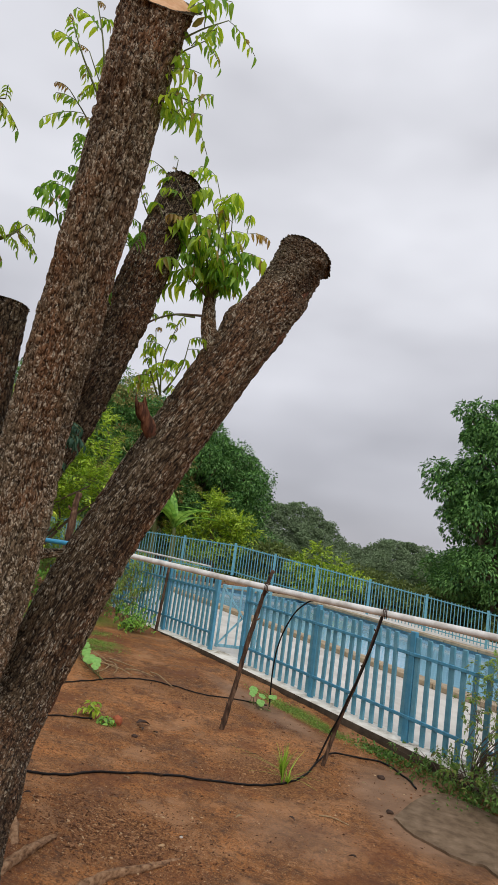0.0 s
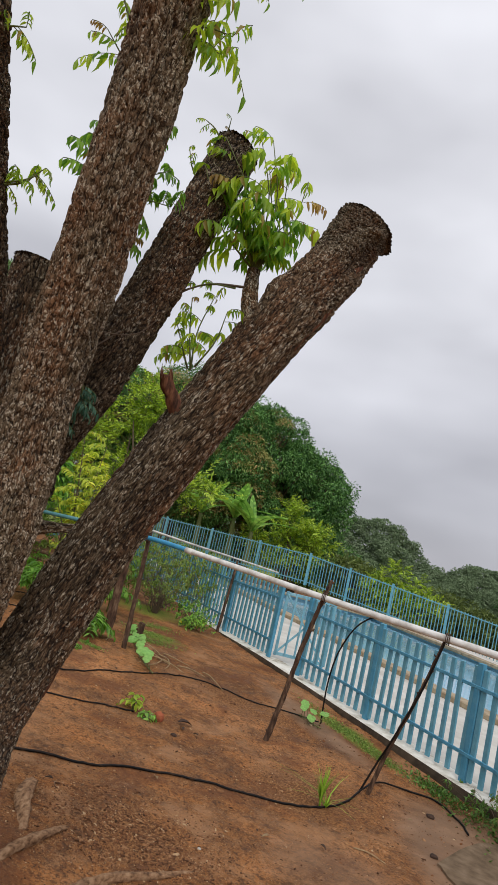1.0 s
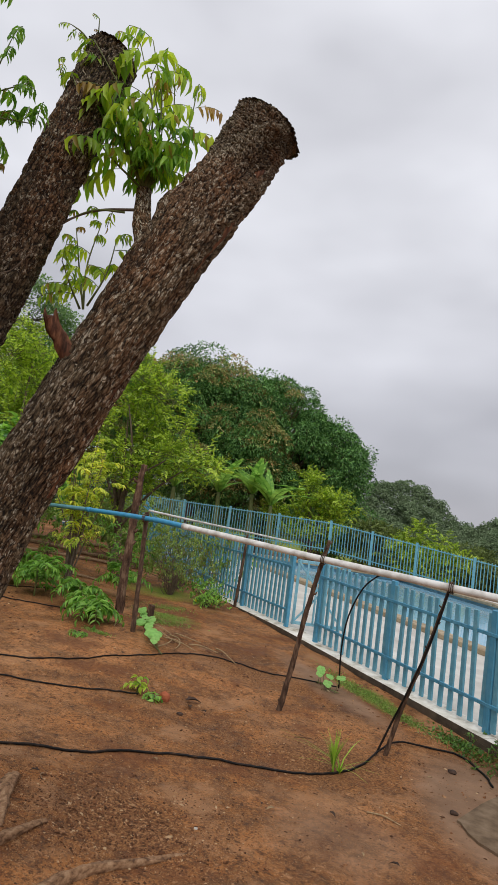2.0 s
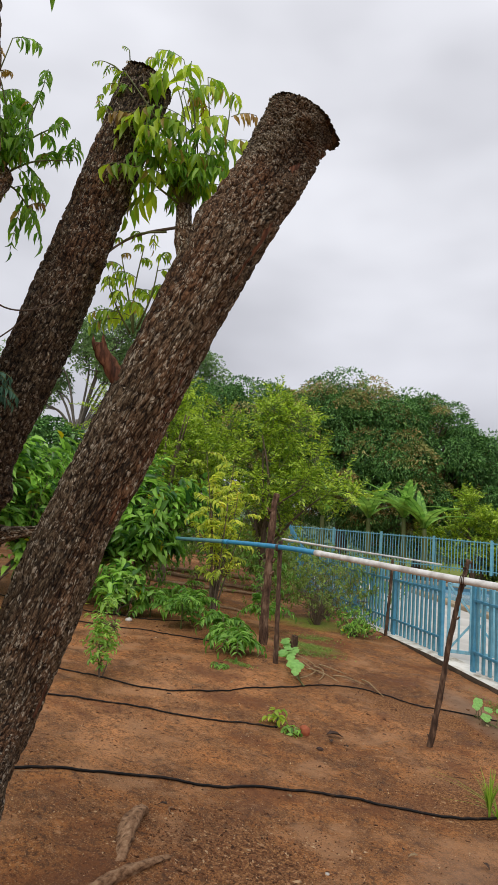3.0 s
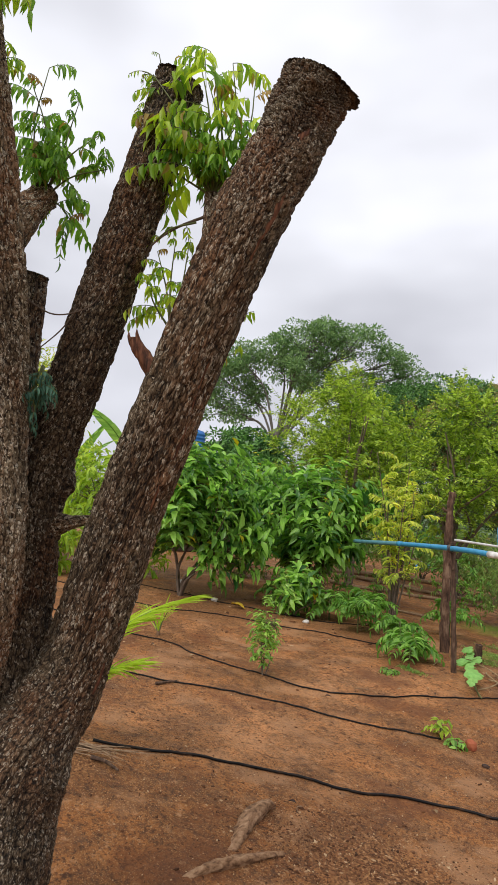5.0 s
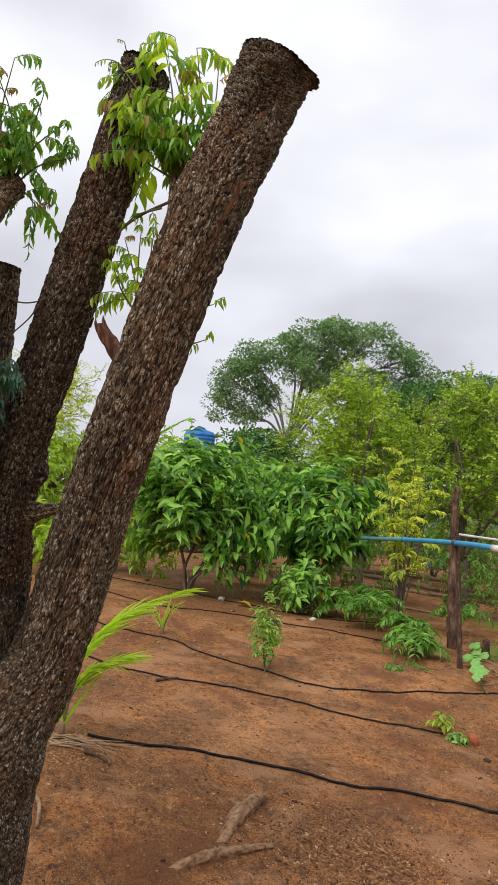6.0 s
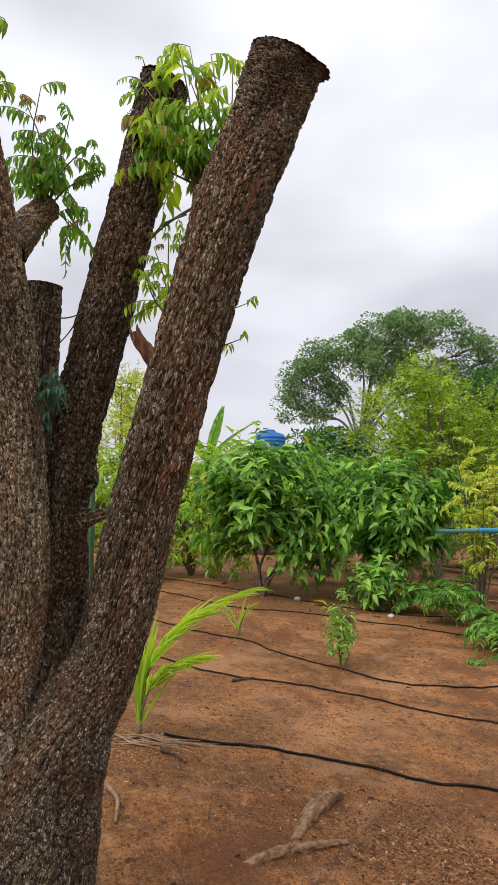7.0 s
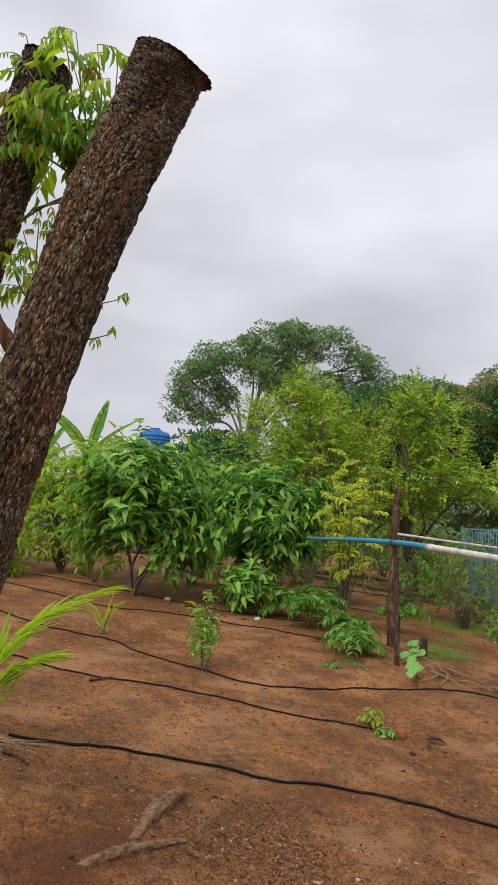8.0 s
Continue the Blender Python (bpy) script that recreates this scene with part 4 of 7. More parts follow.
sprout(tree, [((0.030, 2.581, 2.272), (-0.026, 2.754, 2.426)), ((0.020, 2.578, 2.237), (-0.011, 2.730, 2.289))], L_NEEM, 36, 0.09, 0.05, 3, 2, 0.0)
sprout(tree, [((-0.088, 2.384, 3.129), (-0.030, 2.350, 3.27)), ((-0.111, 2.399, 3.013), (-0.173, 2.347, 3.151)), ((-0.064, 2.368, 3.199), (-0.120, 2.330, 3.25))], L_NEEM, 37, 0.045, 0.020, 4, 3, 0.7)
sprout(tree, [((-0.330, 1.715, 2.592), (-0.225, 1.735, 2.635)), ((-0.330, 1.715, 2.600), (-0.205, 1.740, 2.660)), ((-0.262, 1.500, 2.900), (-0.200, 1.535, 2.930))], L_NEEM, 38, 0.085, 0.036, 4, 4, 0.5)
sprout(tree, [((-0.175, 2.100, 2.155), (-0.176, 2.055, 1.985)), ((-0.175, 2.100, 2.155), (-0.161, 2.090, 1.975)), ((-0.165, 2.100, 2.150), (-0.144, 2.095, 2.050)), ((-0.175, 2.100, 2.150), (-0.163, 2.060, 2.050)), ((-0.175, 2.100, 2.140), (-0.185, 2.045, 2.030))], L_BLUEGREEN, 39, 0.052, 0.027, 7, 4, 0.0)


def bare_twig(pts, rad, label):
    v, f = tube(pts, [rad, rad * 0.8, rad * 0.6] if len(pts) == 3 else list(np.linspace(rad, rad * 0.5, len(pts))), 6, 24)
    part("twig", shift(Build().add(v, f).mesh("twig", M_BARK2), TREE_AT), tree, label)


bare_twig([(0.129, 2.483, 2.669), (0.023, 2.435, 2.651), (-0.050, 2.386, 2.600), (-0.133, 2.334, 2.496)], 0.005, "thin bent leafy twig")
bare_twig([(-0.239, 2.021, 2.390), (-0.183, 2.119, 2.330), (-0.093, 2.203, 2.352), (-0.041, 2.237, 2.421)], 0.0032, "thin bare hanging twig")
bare_twig([(-0.135, 2.184, 2.352), (-0.187, 2.150, 2.283), (-0.236, 2.094, 2.214)], 0.003, "thin bare hanging twig")
sprout(tree, [((0.097, 2.471, 2.657), (-0.061, 2.384, 2.599))], L_NEEM, 40, 0.07, 0.034, 4, 3, 0.0)

# ---- fence, gate and pool ----
FENCE_H, PITCH = 1.1, 0.145


def fence_xy(s, n=0.0):
    return FENCE_C + FENCE_U * s + FENCE_N * n


def fence_z(s):
    return 0.027 * s if s < 4.1 else 0.11


def deck_z(x, y):
    return -0.02 - 0.0568 * (x - 1.142) - 0.0154 * (y - 7.56)


U3, N3 = Vector((*FENCE_U, 0)), Vector((*FENCE_N, 0))
FENCE_M = Matrix((U3, N3, Vector((0, 0, 1)))).transposed().to_4x4()


def along(a, b, z0, z1):
    """The pose of a bar whose x axis runs from a to b."""
    d = Vector((b[0] - a[0], b[1] - a[1], z1 - z0))
    x = d.normalized()
    y = Vector((0, 0, 1)).cross(x).normalized()
    return Matrix.Translation(((a[0] + b[0]) / 2, (a[1] + b[1]) / 2, (z0 + z1) / 2)) @ Matrix((x, y, x.cross(y))).transposed().to_4x4(), d.length


def fence_run(name, label, a, b, za, zb, height, pitch, picket, post, rails, mat, posts, group="", picket_mat=None):
    """A run of railing from a to b: posts, two rails and evenly spaced pickets."""
    ob = thing(name, label, "fence", (a[0], a[1], za), group)
    base = ob.location.copy()
    a, b = np.array(a), np.array(b)
    ln = np.linalg.norm(b - a)
    turn = math.degrees(math.atan2(*(b - a)[::-1]))
    r = np.random.default_rng(int(ln * 100))
    at = lambda u: (*(a + (b - a) * u / ln), za + (zb - za) * u / ln)
    post_me = bevel_box("post", (post[0], post[1], height + 0.03), mat, 0.006, (0, 0, (height + 0.03) / 2))
    pick_me = bevel_box("picket", (picket[0], picket[1], height - 0.05), picket_mat or mat, 0.004, (0, 0, (height - 0.05) / 2 + 0.035))
    for u in posts:
        x, y, z = at(u)
        part("post", post_me, ob, m=pose(x - base.x, y - base.y, z - base.z, 0, 0, turn))
    for h in rails:
        m, l2 = along(a, b, za + h, zb + h)
        m.translation -= base
        part("rail", bevel_box("rail", (l2, picket[1] * 0.8, 0.035), mat, 0.004), ob, m=m @ Matrix.Translation((0, picket[1] * 0.75, 0)))
    u = pitch / 2
    while u < ln:
        if min(abs(u - p) for p in posts) > post[0] * 0.75:
            x, y, z = at(u)
            part("picket", pick_me, ob, m=pose(x - base.x, y - base.y, z - base.z + r.normal() * 0.004, r.normal() * 0.4, r.normal() * 0.5, turn + r.normal() * 2))
        u += pitch
    return ob


def near_fence():
    lab = "blue painted metal picket fence on a white-washed concrete kerb"
    spans = [(-3.2, -1.6), (-1.6, 0.0), (0.0, 1.58), (1.58, 3.2), (4.08, 5.75), (5.75, 7.7), (7.7, 9.6), (9.6, 11.5)]
    for s0, s1 in spans:
        ends = [0.0, s1 - s0] if s1 in (3.2, 11.5) else [0.0]
        fence_run("fence", lab, fence_xy(s0), fence_xy(s1), fence_z(s0), fence_z(s1), FENCE_H, PITCH, (0.058, 0.026), (0.076, 0.052), (0.26, 0.90), M_BLUE, ends, "near fence panels", M_PICKET)


near_fence()


def kerb():
    """The concrete strip that carries the fence, its top pale and its garden face dark brown."""
    top, face = Build(), Build()
    ss = np.linspace(-4.5, 11.5, 60)
    for k, s in enumerate(ss):
        z = fence_z(s) + 0.01
        row = [(*fence_xy(s, n), z + h) for n, h in ((-0.13, -0.008), (-0.12, 0.0), (0.16, 0.0), (0.17, -0.02))]
        top.v.append(np.array(row))
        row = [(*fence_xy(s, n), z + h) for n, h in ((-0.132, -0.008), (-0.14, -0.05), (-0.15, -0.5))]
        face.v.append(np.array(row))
    for bld, w in ((top, 4), (face, 3)):
        for k in range(len(ss) - 1):
            for j in range(w - 1):
                bld.f.append((k * w + j, k * w + j + 1, (k + 1) * w + j + 1, (k + 1) * w + j))
    ob = tagged(new("kerb", top.mesh("kerb", M_CONC, False)), "white-washed concrete kerb under the blue fence", "kerb", kind="structure")
    part("kerb_face", face.mesh("kerb_face", M_CONC_DARK, False), ob, "dark brown face of the kerb")


kerb()


def gate():
    """The open pool gate, hinged on its far post and swung inwards."""
    s0 = 4.04
    x, y = fence_xy(s0, 0.05)
    z = fence_z(s0) + 0.06
    ob = thing("gate", "pale blue metal pool gate with crossed braces, standing open", "gate", (x, y, z))
    ob.matrix_basis = Matrix.Translation((x, y, z)) @ FENCE_M @ pose(0, 0, 0, 0, 0, 118)
    w, h = 0.78, 0.97
    for nm, size, at in (("gate_frame", (0.045, 0.03, h), (0.03, 0, h / 2)), ("gate_frame", (0.045, 0.03, h), (w, 0, h / 2)), ("gate_frame", (w, 0.03, 0.045), (w / 2, 0, 0.03)), ("gate_frame", (w, 0.03, 0.045), (w / 2, 0, h - 0.03))):
        part(nm, bevel_box(nm, size, M_GATE, 0.004), ob, m=pose(*at))
    for sgn in (1, -1):
        part("brace", bevel_box("brace", (math.hypot(w, h) * 0.94, 0.02, 0.03), M_GATE, 0.003), ob, m=pose(w / 2, -0.012 * sgn, h / 2) @ Matrix.Rotation(-sgn * math.atan2(h, w), 4, "Y"))
    pk = bevel_box("picket", (0.03, 0.014, h - 0.08), M_GATE, 0.003)
    for k in range(4):
        part("picket", pk, ob, m=pose(0.17 + k * 0.152, 0.024, h / 2))


gate()

FAR_PTS = [(8.5, 21.3, -0.80), (3.57, 22.61, -0.39), (-2.1, 23.5, 0.26), (-5.23, 23.79, 0.62), (-13.17, 23.5, 0.73)]
POOL_N0, POOL_N1, POOL_S0, POOL_S1 = 3.55, 11.2, -6.0, 16.0


def far_fence():
    lab = "weathered blue-green metal railing on the far side of the pool"
    for p, q in zip(FAR_PTS, FAR_PTS[1:]):
        ln = math.hypot(q[0] - p[0], q[1] - p[1])
        n = max(1, round(ln / 2.0))
        fence_run("fence", lab, p[:2], q[:2], p[2], q[2], 1.15, 0.108, (0.027, 0.020), (0.085, 0.055), (0.14, 1.085), M_BLUE_FAR, [ln * k / n for k in range(n)], "far pool fence panels")
    e = fence_xy(11.5)
    q = FAR_PTS[-1]
    ln = math.hypot(q[0] - e[0], q[1] - e[1])
    fence_run("fence", "blue metal fence running back from the garden", e, q[:2], 0.11, q[2], 1.15, 0.15, (0.066, 0.023), (0.10, 0.06), (0.25, 0.92), M_BLUE, [ln * k / 4 for k in range(5)], "near fence panels")


far_fence()


def pool():
    deck = Build()

    def row(ns, s):
        pts = []
        for n in ns:
            x, y = fence_xy(s, n)
            pts.append((x, y, deck_z(x, y) if n > 1 else fence_z(s) - 0.01))
        return pts
    ss = [-14.0, -9.0, POOL_S0, -3.2, 0, 3, 4.1, 8, 11.5, POOL_S1]
    for k in range(len(ss) - 1):
        hole = ss[k] >= POOL_S0 and ss[k + 1] <= POOL_S1
        bands = [(0.165 if ss[k] < 11 else 1.0, 1.5), (1.5, POOL_N0)] + ([] if hole else [(POOL_N0, POOL_N1)]) + [(POOL_N1, 16.0)]
        for n0, n1 in bands:
            a, b = row((n0, n1), ss[k]), row((n0, n1), ss[k + 1])
            deck.add([a[0], a[1], b[1], b[0]], [(0, 1, 2, 3)])
    tagged(new("pavement", deck.mesh("pavement", M_DECK, False)), "pale wet paving round the pool", "pavement", kind="structure")
    ob = thing("pool", "pale blue swimming pool with a tan stone edge", "swimming pool", (*fence_xy(3, 8), 0), kind="structure")
    o = Vector(ob.location)
    corners = [fence_xy(POOL_S0, POOL_N0), fence_xy(POOL_S0, POOL_N1), fence_xy(POOL_S1, POOL_N1), fence_xy(POOL_S1, POOL_N0)]
    top = [(*c, deck_z(*c) + 0.0) for c in corners]
    bot = [(x, y, z - 1.1) for x, y, z in top]
    b = Build().add(top + bot, [(4, 5, 6, 7), (0, 4, 7, 3), (1, 5, 4, 0), (2, 6, 5, 1), (3, 7, 6, 2)])
    part("basin", shift(b.mesh("basin", M_BASIN, False), o), ob)
    wat, nt, p = material("pool_water", 0.08, 0.5)
    p.inputs["Base Color"].default_value = (0.30, 0.55, 0.72, 1)
    bump(nt, p, noise_node(nt, 3.0, 3), 0.12, 0.03)
    w = Build().add([(x, y, z - 0.10) for x, y, z in top], [(0, 3, 2, 1)])
    part("water", shift(w.mesh("water", wat, False), o), ob, "still pale blue water")
    for (c0, c1) in ((0, 3), (3, 2), (2, 1), (1, 0)):
        a, c = top[c0], top[c1]
        m, ln = along(a[:2], c[:2], a[2] + 0.05, c[2] + 0.05)
        m.translation -= o
        n = max(2, round(ln / 1.2))
        bm = bevel_box("coping_stone", (ln / n - 0.02, 0.30, 0.10), M_COPING, 0.015)
        for k in range(n):
            part("coping_stone", bm, ob, m=m @ Matrix.Translation(((k + 0.5) * ln / n - ln / 2, 0, 0)))
    # two curved blue hand rails at the pool's edge
    for s, n in ((1.0, 10.6), (4.0, 10.9)):
        x, y = fence_xy(s, n)
        z = deck_z(x, y)
        rail = thing("pool_handrail", "bent blue tubular handrail at the pool edge", "handrail", (x, y, z), "pool handrails")
        for off in (0.0, 0.6):
            pts = [Vector((0, 0, 0)) + U3 * off, Vector((0, 0, 0.75)) + U3 * off, N3 * -0.25 + Vector((0, 0, 0.98)) + U3 * off, N3 * -1.5 + Vector((0, 0, 0.55)) + U3 * off, N3 * -1.9 + Vector((0, 0, -0.1)) + U3 * off]
            part("tube", Build().add(*tube(pts, 0.028, 8, 26)).mesh("tube", M_BLUE), rail)


pool()

# ---- pipe on props, sticks, hoses ----
PIPE = [(4.0, 4.94, 1.27), (2.2, 5.65, 1.325), (0.85, 6.183, 1.367), (-0.329, 6.648, 1.404), (-2.116, 7.295, 1.486), (-2.86, 7.58, 1.505), (-4.1, 8.1, 1.49), (-5.6, 8.75, 1.45)]


def water_pipe():
    ob = thing("water_pipe", "long grimy white and blue water pipe tied to wooden props", "pipe", PIPE[4])
    q = spline(PIPE, 90)
    cut = int(np.argmin(np.linalg.norm(q - np.array(PIPE[4]), axis=1)))
    part("pipe_length", shift(Build().add(*tube(q[: cut + 1], 0.031, 16)).mesh("pipe_length", M_PIPE_W), PIPE[4]), ob, "grimy white pipe")
    far = int(np.argmin(np.linalg.norm(q - np.array(PIPE[6]), axis=1)))
    part("pipe_length", shift(Build().add(*tube(q[cut: far + 1], 0.030, 16)).mesh("pipe_length", M_PIPE_B), PIPE[4]), ob, "glossy blue pipe")
    part("pipe_length", shift(Build().add(*tube(q[far:], 0.029, 16)).mesh("pipe_length", M_PIPE_T), PIPE[4]), ob, "faded teal pipe")
    for k, m in ((cut, M_PIPE_W), (far, M_PIPE_B)):
        d = unit(q[k + 1] - q[k - 1])
        part("coupling", shift(Build().add(*tube([q[k] - d * 0.06, q[k] + d * 0.06], 0.034, 16)).mesh("coupling", m), PIPE[4]), ob)
    # thin white pipe leaving the stake behind
    v, f = tube([(-2.86, 7.65, 1.60), (-2.75, 8.6, 1.53), (-2.75, 10.6, 1.41), (-2.6, 12.2, 1.30)], 0.014, 8, 20)
    part("thin_pipe", shift(Build().add(v, f).mesh("thin_pipe", M_PIPE_W), PIPE[4]), ob, "thin white branch pipe")
    # ties
    for x, y, z in ((-2.86, 7.58, 1.505), (-0.329, 6.648, 1.404), (0.85, 6.183, 1.367)):
        bl = Build()
        for k in range(3):
            a = np.linspace(0, 2 * np.pi, 14)
            pts = np.stack([x + (k - 1) * 0.014 + 0.0 * a, y + 0.047 * np.cos(a), z + 0.047 * np.sin(a)], -1)
            bl.add(*tube(pts, 0.004, 5))
        part("tie", shift(bl.mesh("tie", M_STICK), PIPE[4]), ob, "dark rope tie")


water_pipe()


def rough_pole(name, label, category, pts, rad, mat, seed, knots=5, group=""):
    ob = thing(name, label, category, pts[0], group)
    v, f = tube(pts, rad, 18, 90)
    v = np.array(v)
    r = np.random.default_rng(seed)
    rr = max(rad) if not np.isscalar(rad) else rad
    v += rr * 0.16 * np.stack([value_noise(v[:, 0] * 60 + k * 3, v[:, 2] * 22 + v[:, 1] * 60, seed + 9 + k) for k in range(3)], -1)
    v += rr * 0.15 * np.stack([value_noise(v[:, 0] * 16 + k * 3, v[:, 2] * 7 + v[:, 1] * 16, seed + k) for k in range(3)], -1)
    part("pole", shift(Build().add(v, f).mesh("pole", mat), pts[0]), ob)
    for k in range(knots):
        bl = Build()
        u = r.uniform(0.1, 0.95)
        p = spline(pts, 50)[int(u * 49)]
        d = perp(np.array((0, 0, 1.0)), r)
        bl.add(*tube([p, p + d * rr * 1.1 + (0, 0, rr * 0.4), p + d * rr * 1.5 + (0, 0, rr)], [rr * 0.42, rr * 0.34, rr * 0.22], 7))
        part("knot", shift(bl.mesh("knot", mat), pts[0]), ob, "sawn side knot")
    return ob


def on(x, y, dz=0.0):
    return (x, y, gz(x, y) + dz)


rough_pole("wooden_post", "thick weathered round wooden post in red soil", "post", [on(-3.58, 8.41, -0.2), (-3.57, 8.41, 1.0), (-3.56, 8.43, 1.8), (-3.54, 8.45, 2.19)], [0.060, 0.052, 0.047, 0.040], M_POSTWOOD, 50, 4)
rough_pole("wooden_stake", "thin dark wooden stake propping the blue pipe", "stake", [on(-2.86, 7.68, -0.15), (-2.87, 7.66, 0.9), (-2.88, 7.64, 1.58)], [0.031, 0.027, 0.024], M_STICK, 51, 3)
rough_pole("wooden_peg", "short dark stump of a wooden peg in the soil", "peg", [on(-3.13, 8.48, -0.1), on(-3.13, 8.48, 0.1), on(-3.12, 8.48, 0.21)], [0.05, 0.046, 0.042], M_STICK, 52, 0)
rough_pole("prop_stick", "crooked dark wooden stick propping the white pipe", "stick", [on(-0.66, 6.84, -0.12), (-0.57, 6.82, 0.32), (-0.47, 6.75, 0.85), (-0.345, 6.69, 1.40), (-0.30, 6.66, 1.58)], [0.028, 0.025, 0.022, 0.019, 0.015], M_STICK, 53, 7, "pipe props")
rough_pole("prop_stick", "slanting black stick with a hose tied along it", "stick", [on(0.40, 6.54, -0.12), (0.52, 6.46, 0.3), (0.70, 6.32, 0.85), (0.845, 6.22, 1.40)], [0.019, 0.017, 0.015, 0.013], M_STICK, 54, 6, "pipe props")
rough_pole("fence_prop", "thin dark upright pole against the blue fence", "pole", [(*fence_xy(5.7, -0.16), 0.0), (*fence_xy(5.68, -0.12), 0.7), (*fence_xy(5.65, -0.1), 1.35)], [0.026, 0.025, 0.022], M_STICK, 55, 2)



def hose(label, pts, rad=0.0068, lift=0.010, n=None):
    """A black drip hose lying on the soil; a third value lifts it."""
    p = np.array([(q[0], q[1], q[2] if len(q) > 2 else 0.0) for q in pts], float)
    q = spline(p, n or max(30, len(p) * 12))
    w = 0.012 * value_noise(q[:, 0] * 2.3, q[:, 1] * 2.3, 17)
    z = ground_z(q[:, 0], q[:, 1] + w)
    c = np.c_[q[:, 0], q[:, 1] + w, z + lift + q[:, 2] - 0.0]
    ob = new("drip_hose", shift(Build().add(*tube(c, rad, 8)).mesh("drip_hose", M_HOSE), c[0]))
    ob.location = c[0]
    tagged(ob, label, "hose", "drip irrigation hoses")


hose("black drip hose curving over bare red soil to a stick", [(-1.97, 3.14), (-1.66, 3.81), (-1.43, 4.24), (-1.17, 4.54), (-0.94, 4.91), (-0.64, 5.18), (-0.31, 5.39), (-0.03, 5.57), (0.18, 5.82), (0.31, 6.13), (0.38, 6.46, 0.03), (0.47, 6.85, 0.02), (0.73, 7.10), (0.98, 7.12), (1.16, 6.86), (1.26, 6.55)], 0.0085)
hose("black drip hose ending in a small planted hollow", [(-5.2, 3.55), (-4.36, 3.81), (-3.82, 4.01), (-3.33, 4.3), (-3.06, 4.65), (-2.74, 4.97), (-2.26, 5.38), (-1.88, 5.75), (-1.66, 5.97)])
hose("long black drip hose crossing the bare soil", [(-7.0, 4.1), (-6.06, 4.41), (-5.31, 4.66), (-4.85, 4.90), (-4.55, 5.06), (-4.16, 5.09), (-3.83, 5.17), (-3.24, 5.44), (-2.78, 5.72), (-2.57, 6.15), (-2.44, 6.66), (-2.23, 7.2), (-1.88, 7.72), (-1.51, 7.84), (-1.1, 7.87), (-0.66, 8.06), (-0.45, 8.15)])
hose("black drip hose along the row of shrubs", [(-9.6, 4.6), (-8.24, 5.07), (-7.42, 5.41), (-6.66, 5.72), (-6.13, 6.08), (-5.6, 6.57), (-4.83, 7.19), (-4.41, 7.47), (-3.97, 7.69), (-3.6, 8.0)])
hose("black drip hose under the shrubs", [(-11.2, 5.1), (-10.05, 5.65), (-8.86, 6.07), (-7.1, 6.85), (-6.03, 7.35), (-5.8, 7.59), (-5.23, 7.99), (-5.01, 8.44), (-4.75, 8.9)])



def hanging_hose(label, pts, rad):
    q = spline(pts, 40)
    ob = new("feed_hose", shift(Build().add(*tube(q, rad, 8)).mesh("feed_hose", M_HOSE), q[0]))
    ob.location = q[0]
    tagged(ob, label, "hose", "feed hoses")


hanging_hose("thin black hose arching from the soil over the fence", [on(-0.42, 8.12, 0), (-0.42, 8.05, 0.4), (-0.36, 7.95, 0.76), (-0.22, 7.85, 1.08), (-0.07, 7.78, 1.24), (0.02, 7.72, 1.28)], 0.009)
hanging_hose("black hose tied along the slanting stick", [on(0.36, 6.45, 0.01), (0.46, 6.46, 0.2), (0.54, 6.40, 0.4), (0.72, 6.27, 0.9), (0.85, 6.18, 1.40)], 0.009)

# ---- small plants ----
def fronds(name, label, category, at, count, length, seed, mat=None, pairs=9, leaflet=0.07, width=0.32, rise=1.0, droop=0.6, stalk=0.05, group="", hang=0.25):
    """A low plant of pinnate leaves from one crown."""
    r = np.random.default_rng(seed)
    ob = thing(name, label, category, at, group)
    st, lv = Build(), Leaves()
    st.add(*tube([(0, 0, -0.03), (0.005, 0, stalk * 0.5), (0, 0.004, stalk)], [0.012, 0.01, 0.008], 6))
    for k in range(count):
        a = 2.4 * k + r.uniform(-0.3, 0.3)
        d = np.array((math.cos(a), math.sin(a), rise * r.uniform(0.4, 1.2)))
        compound(lv, st, np.array((0, 0, stalk * r.uniform(0.3, 1.0))), d, length * r.uniform(0.7, 1.15), pairs, leaflet, r, droop, width, 0.003, hang)
    part("stem", st.mesh("stem", M_STEM), ob)
    part("leaves", lv.mesh("leaves", mat or L_FERN), ob, stuff=True)
    return ob


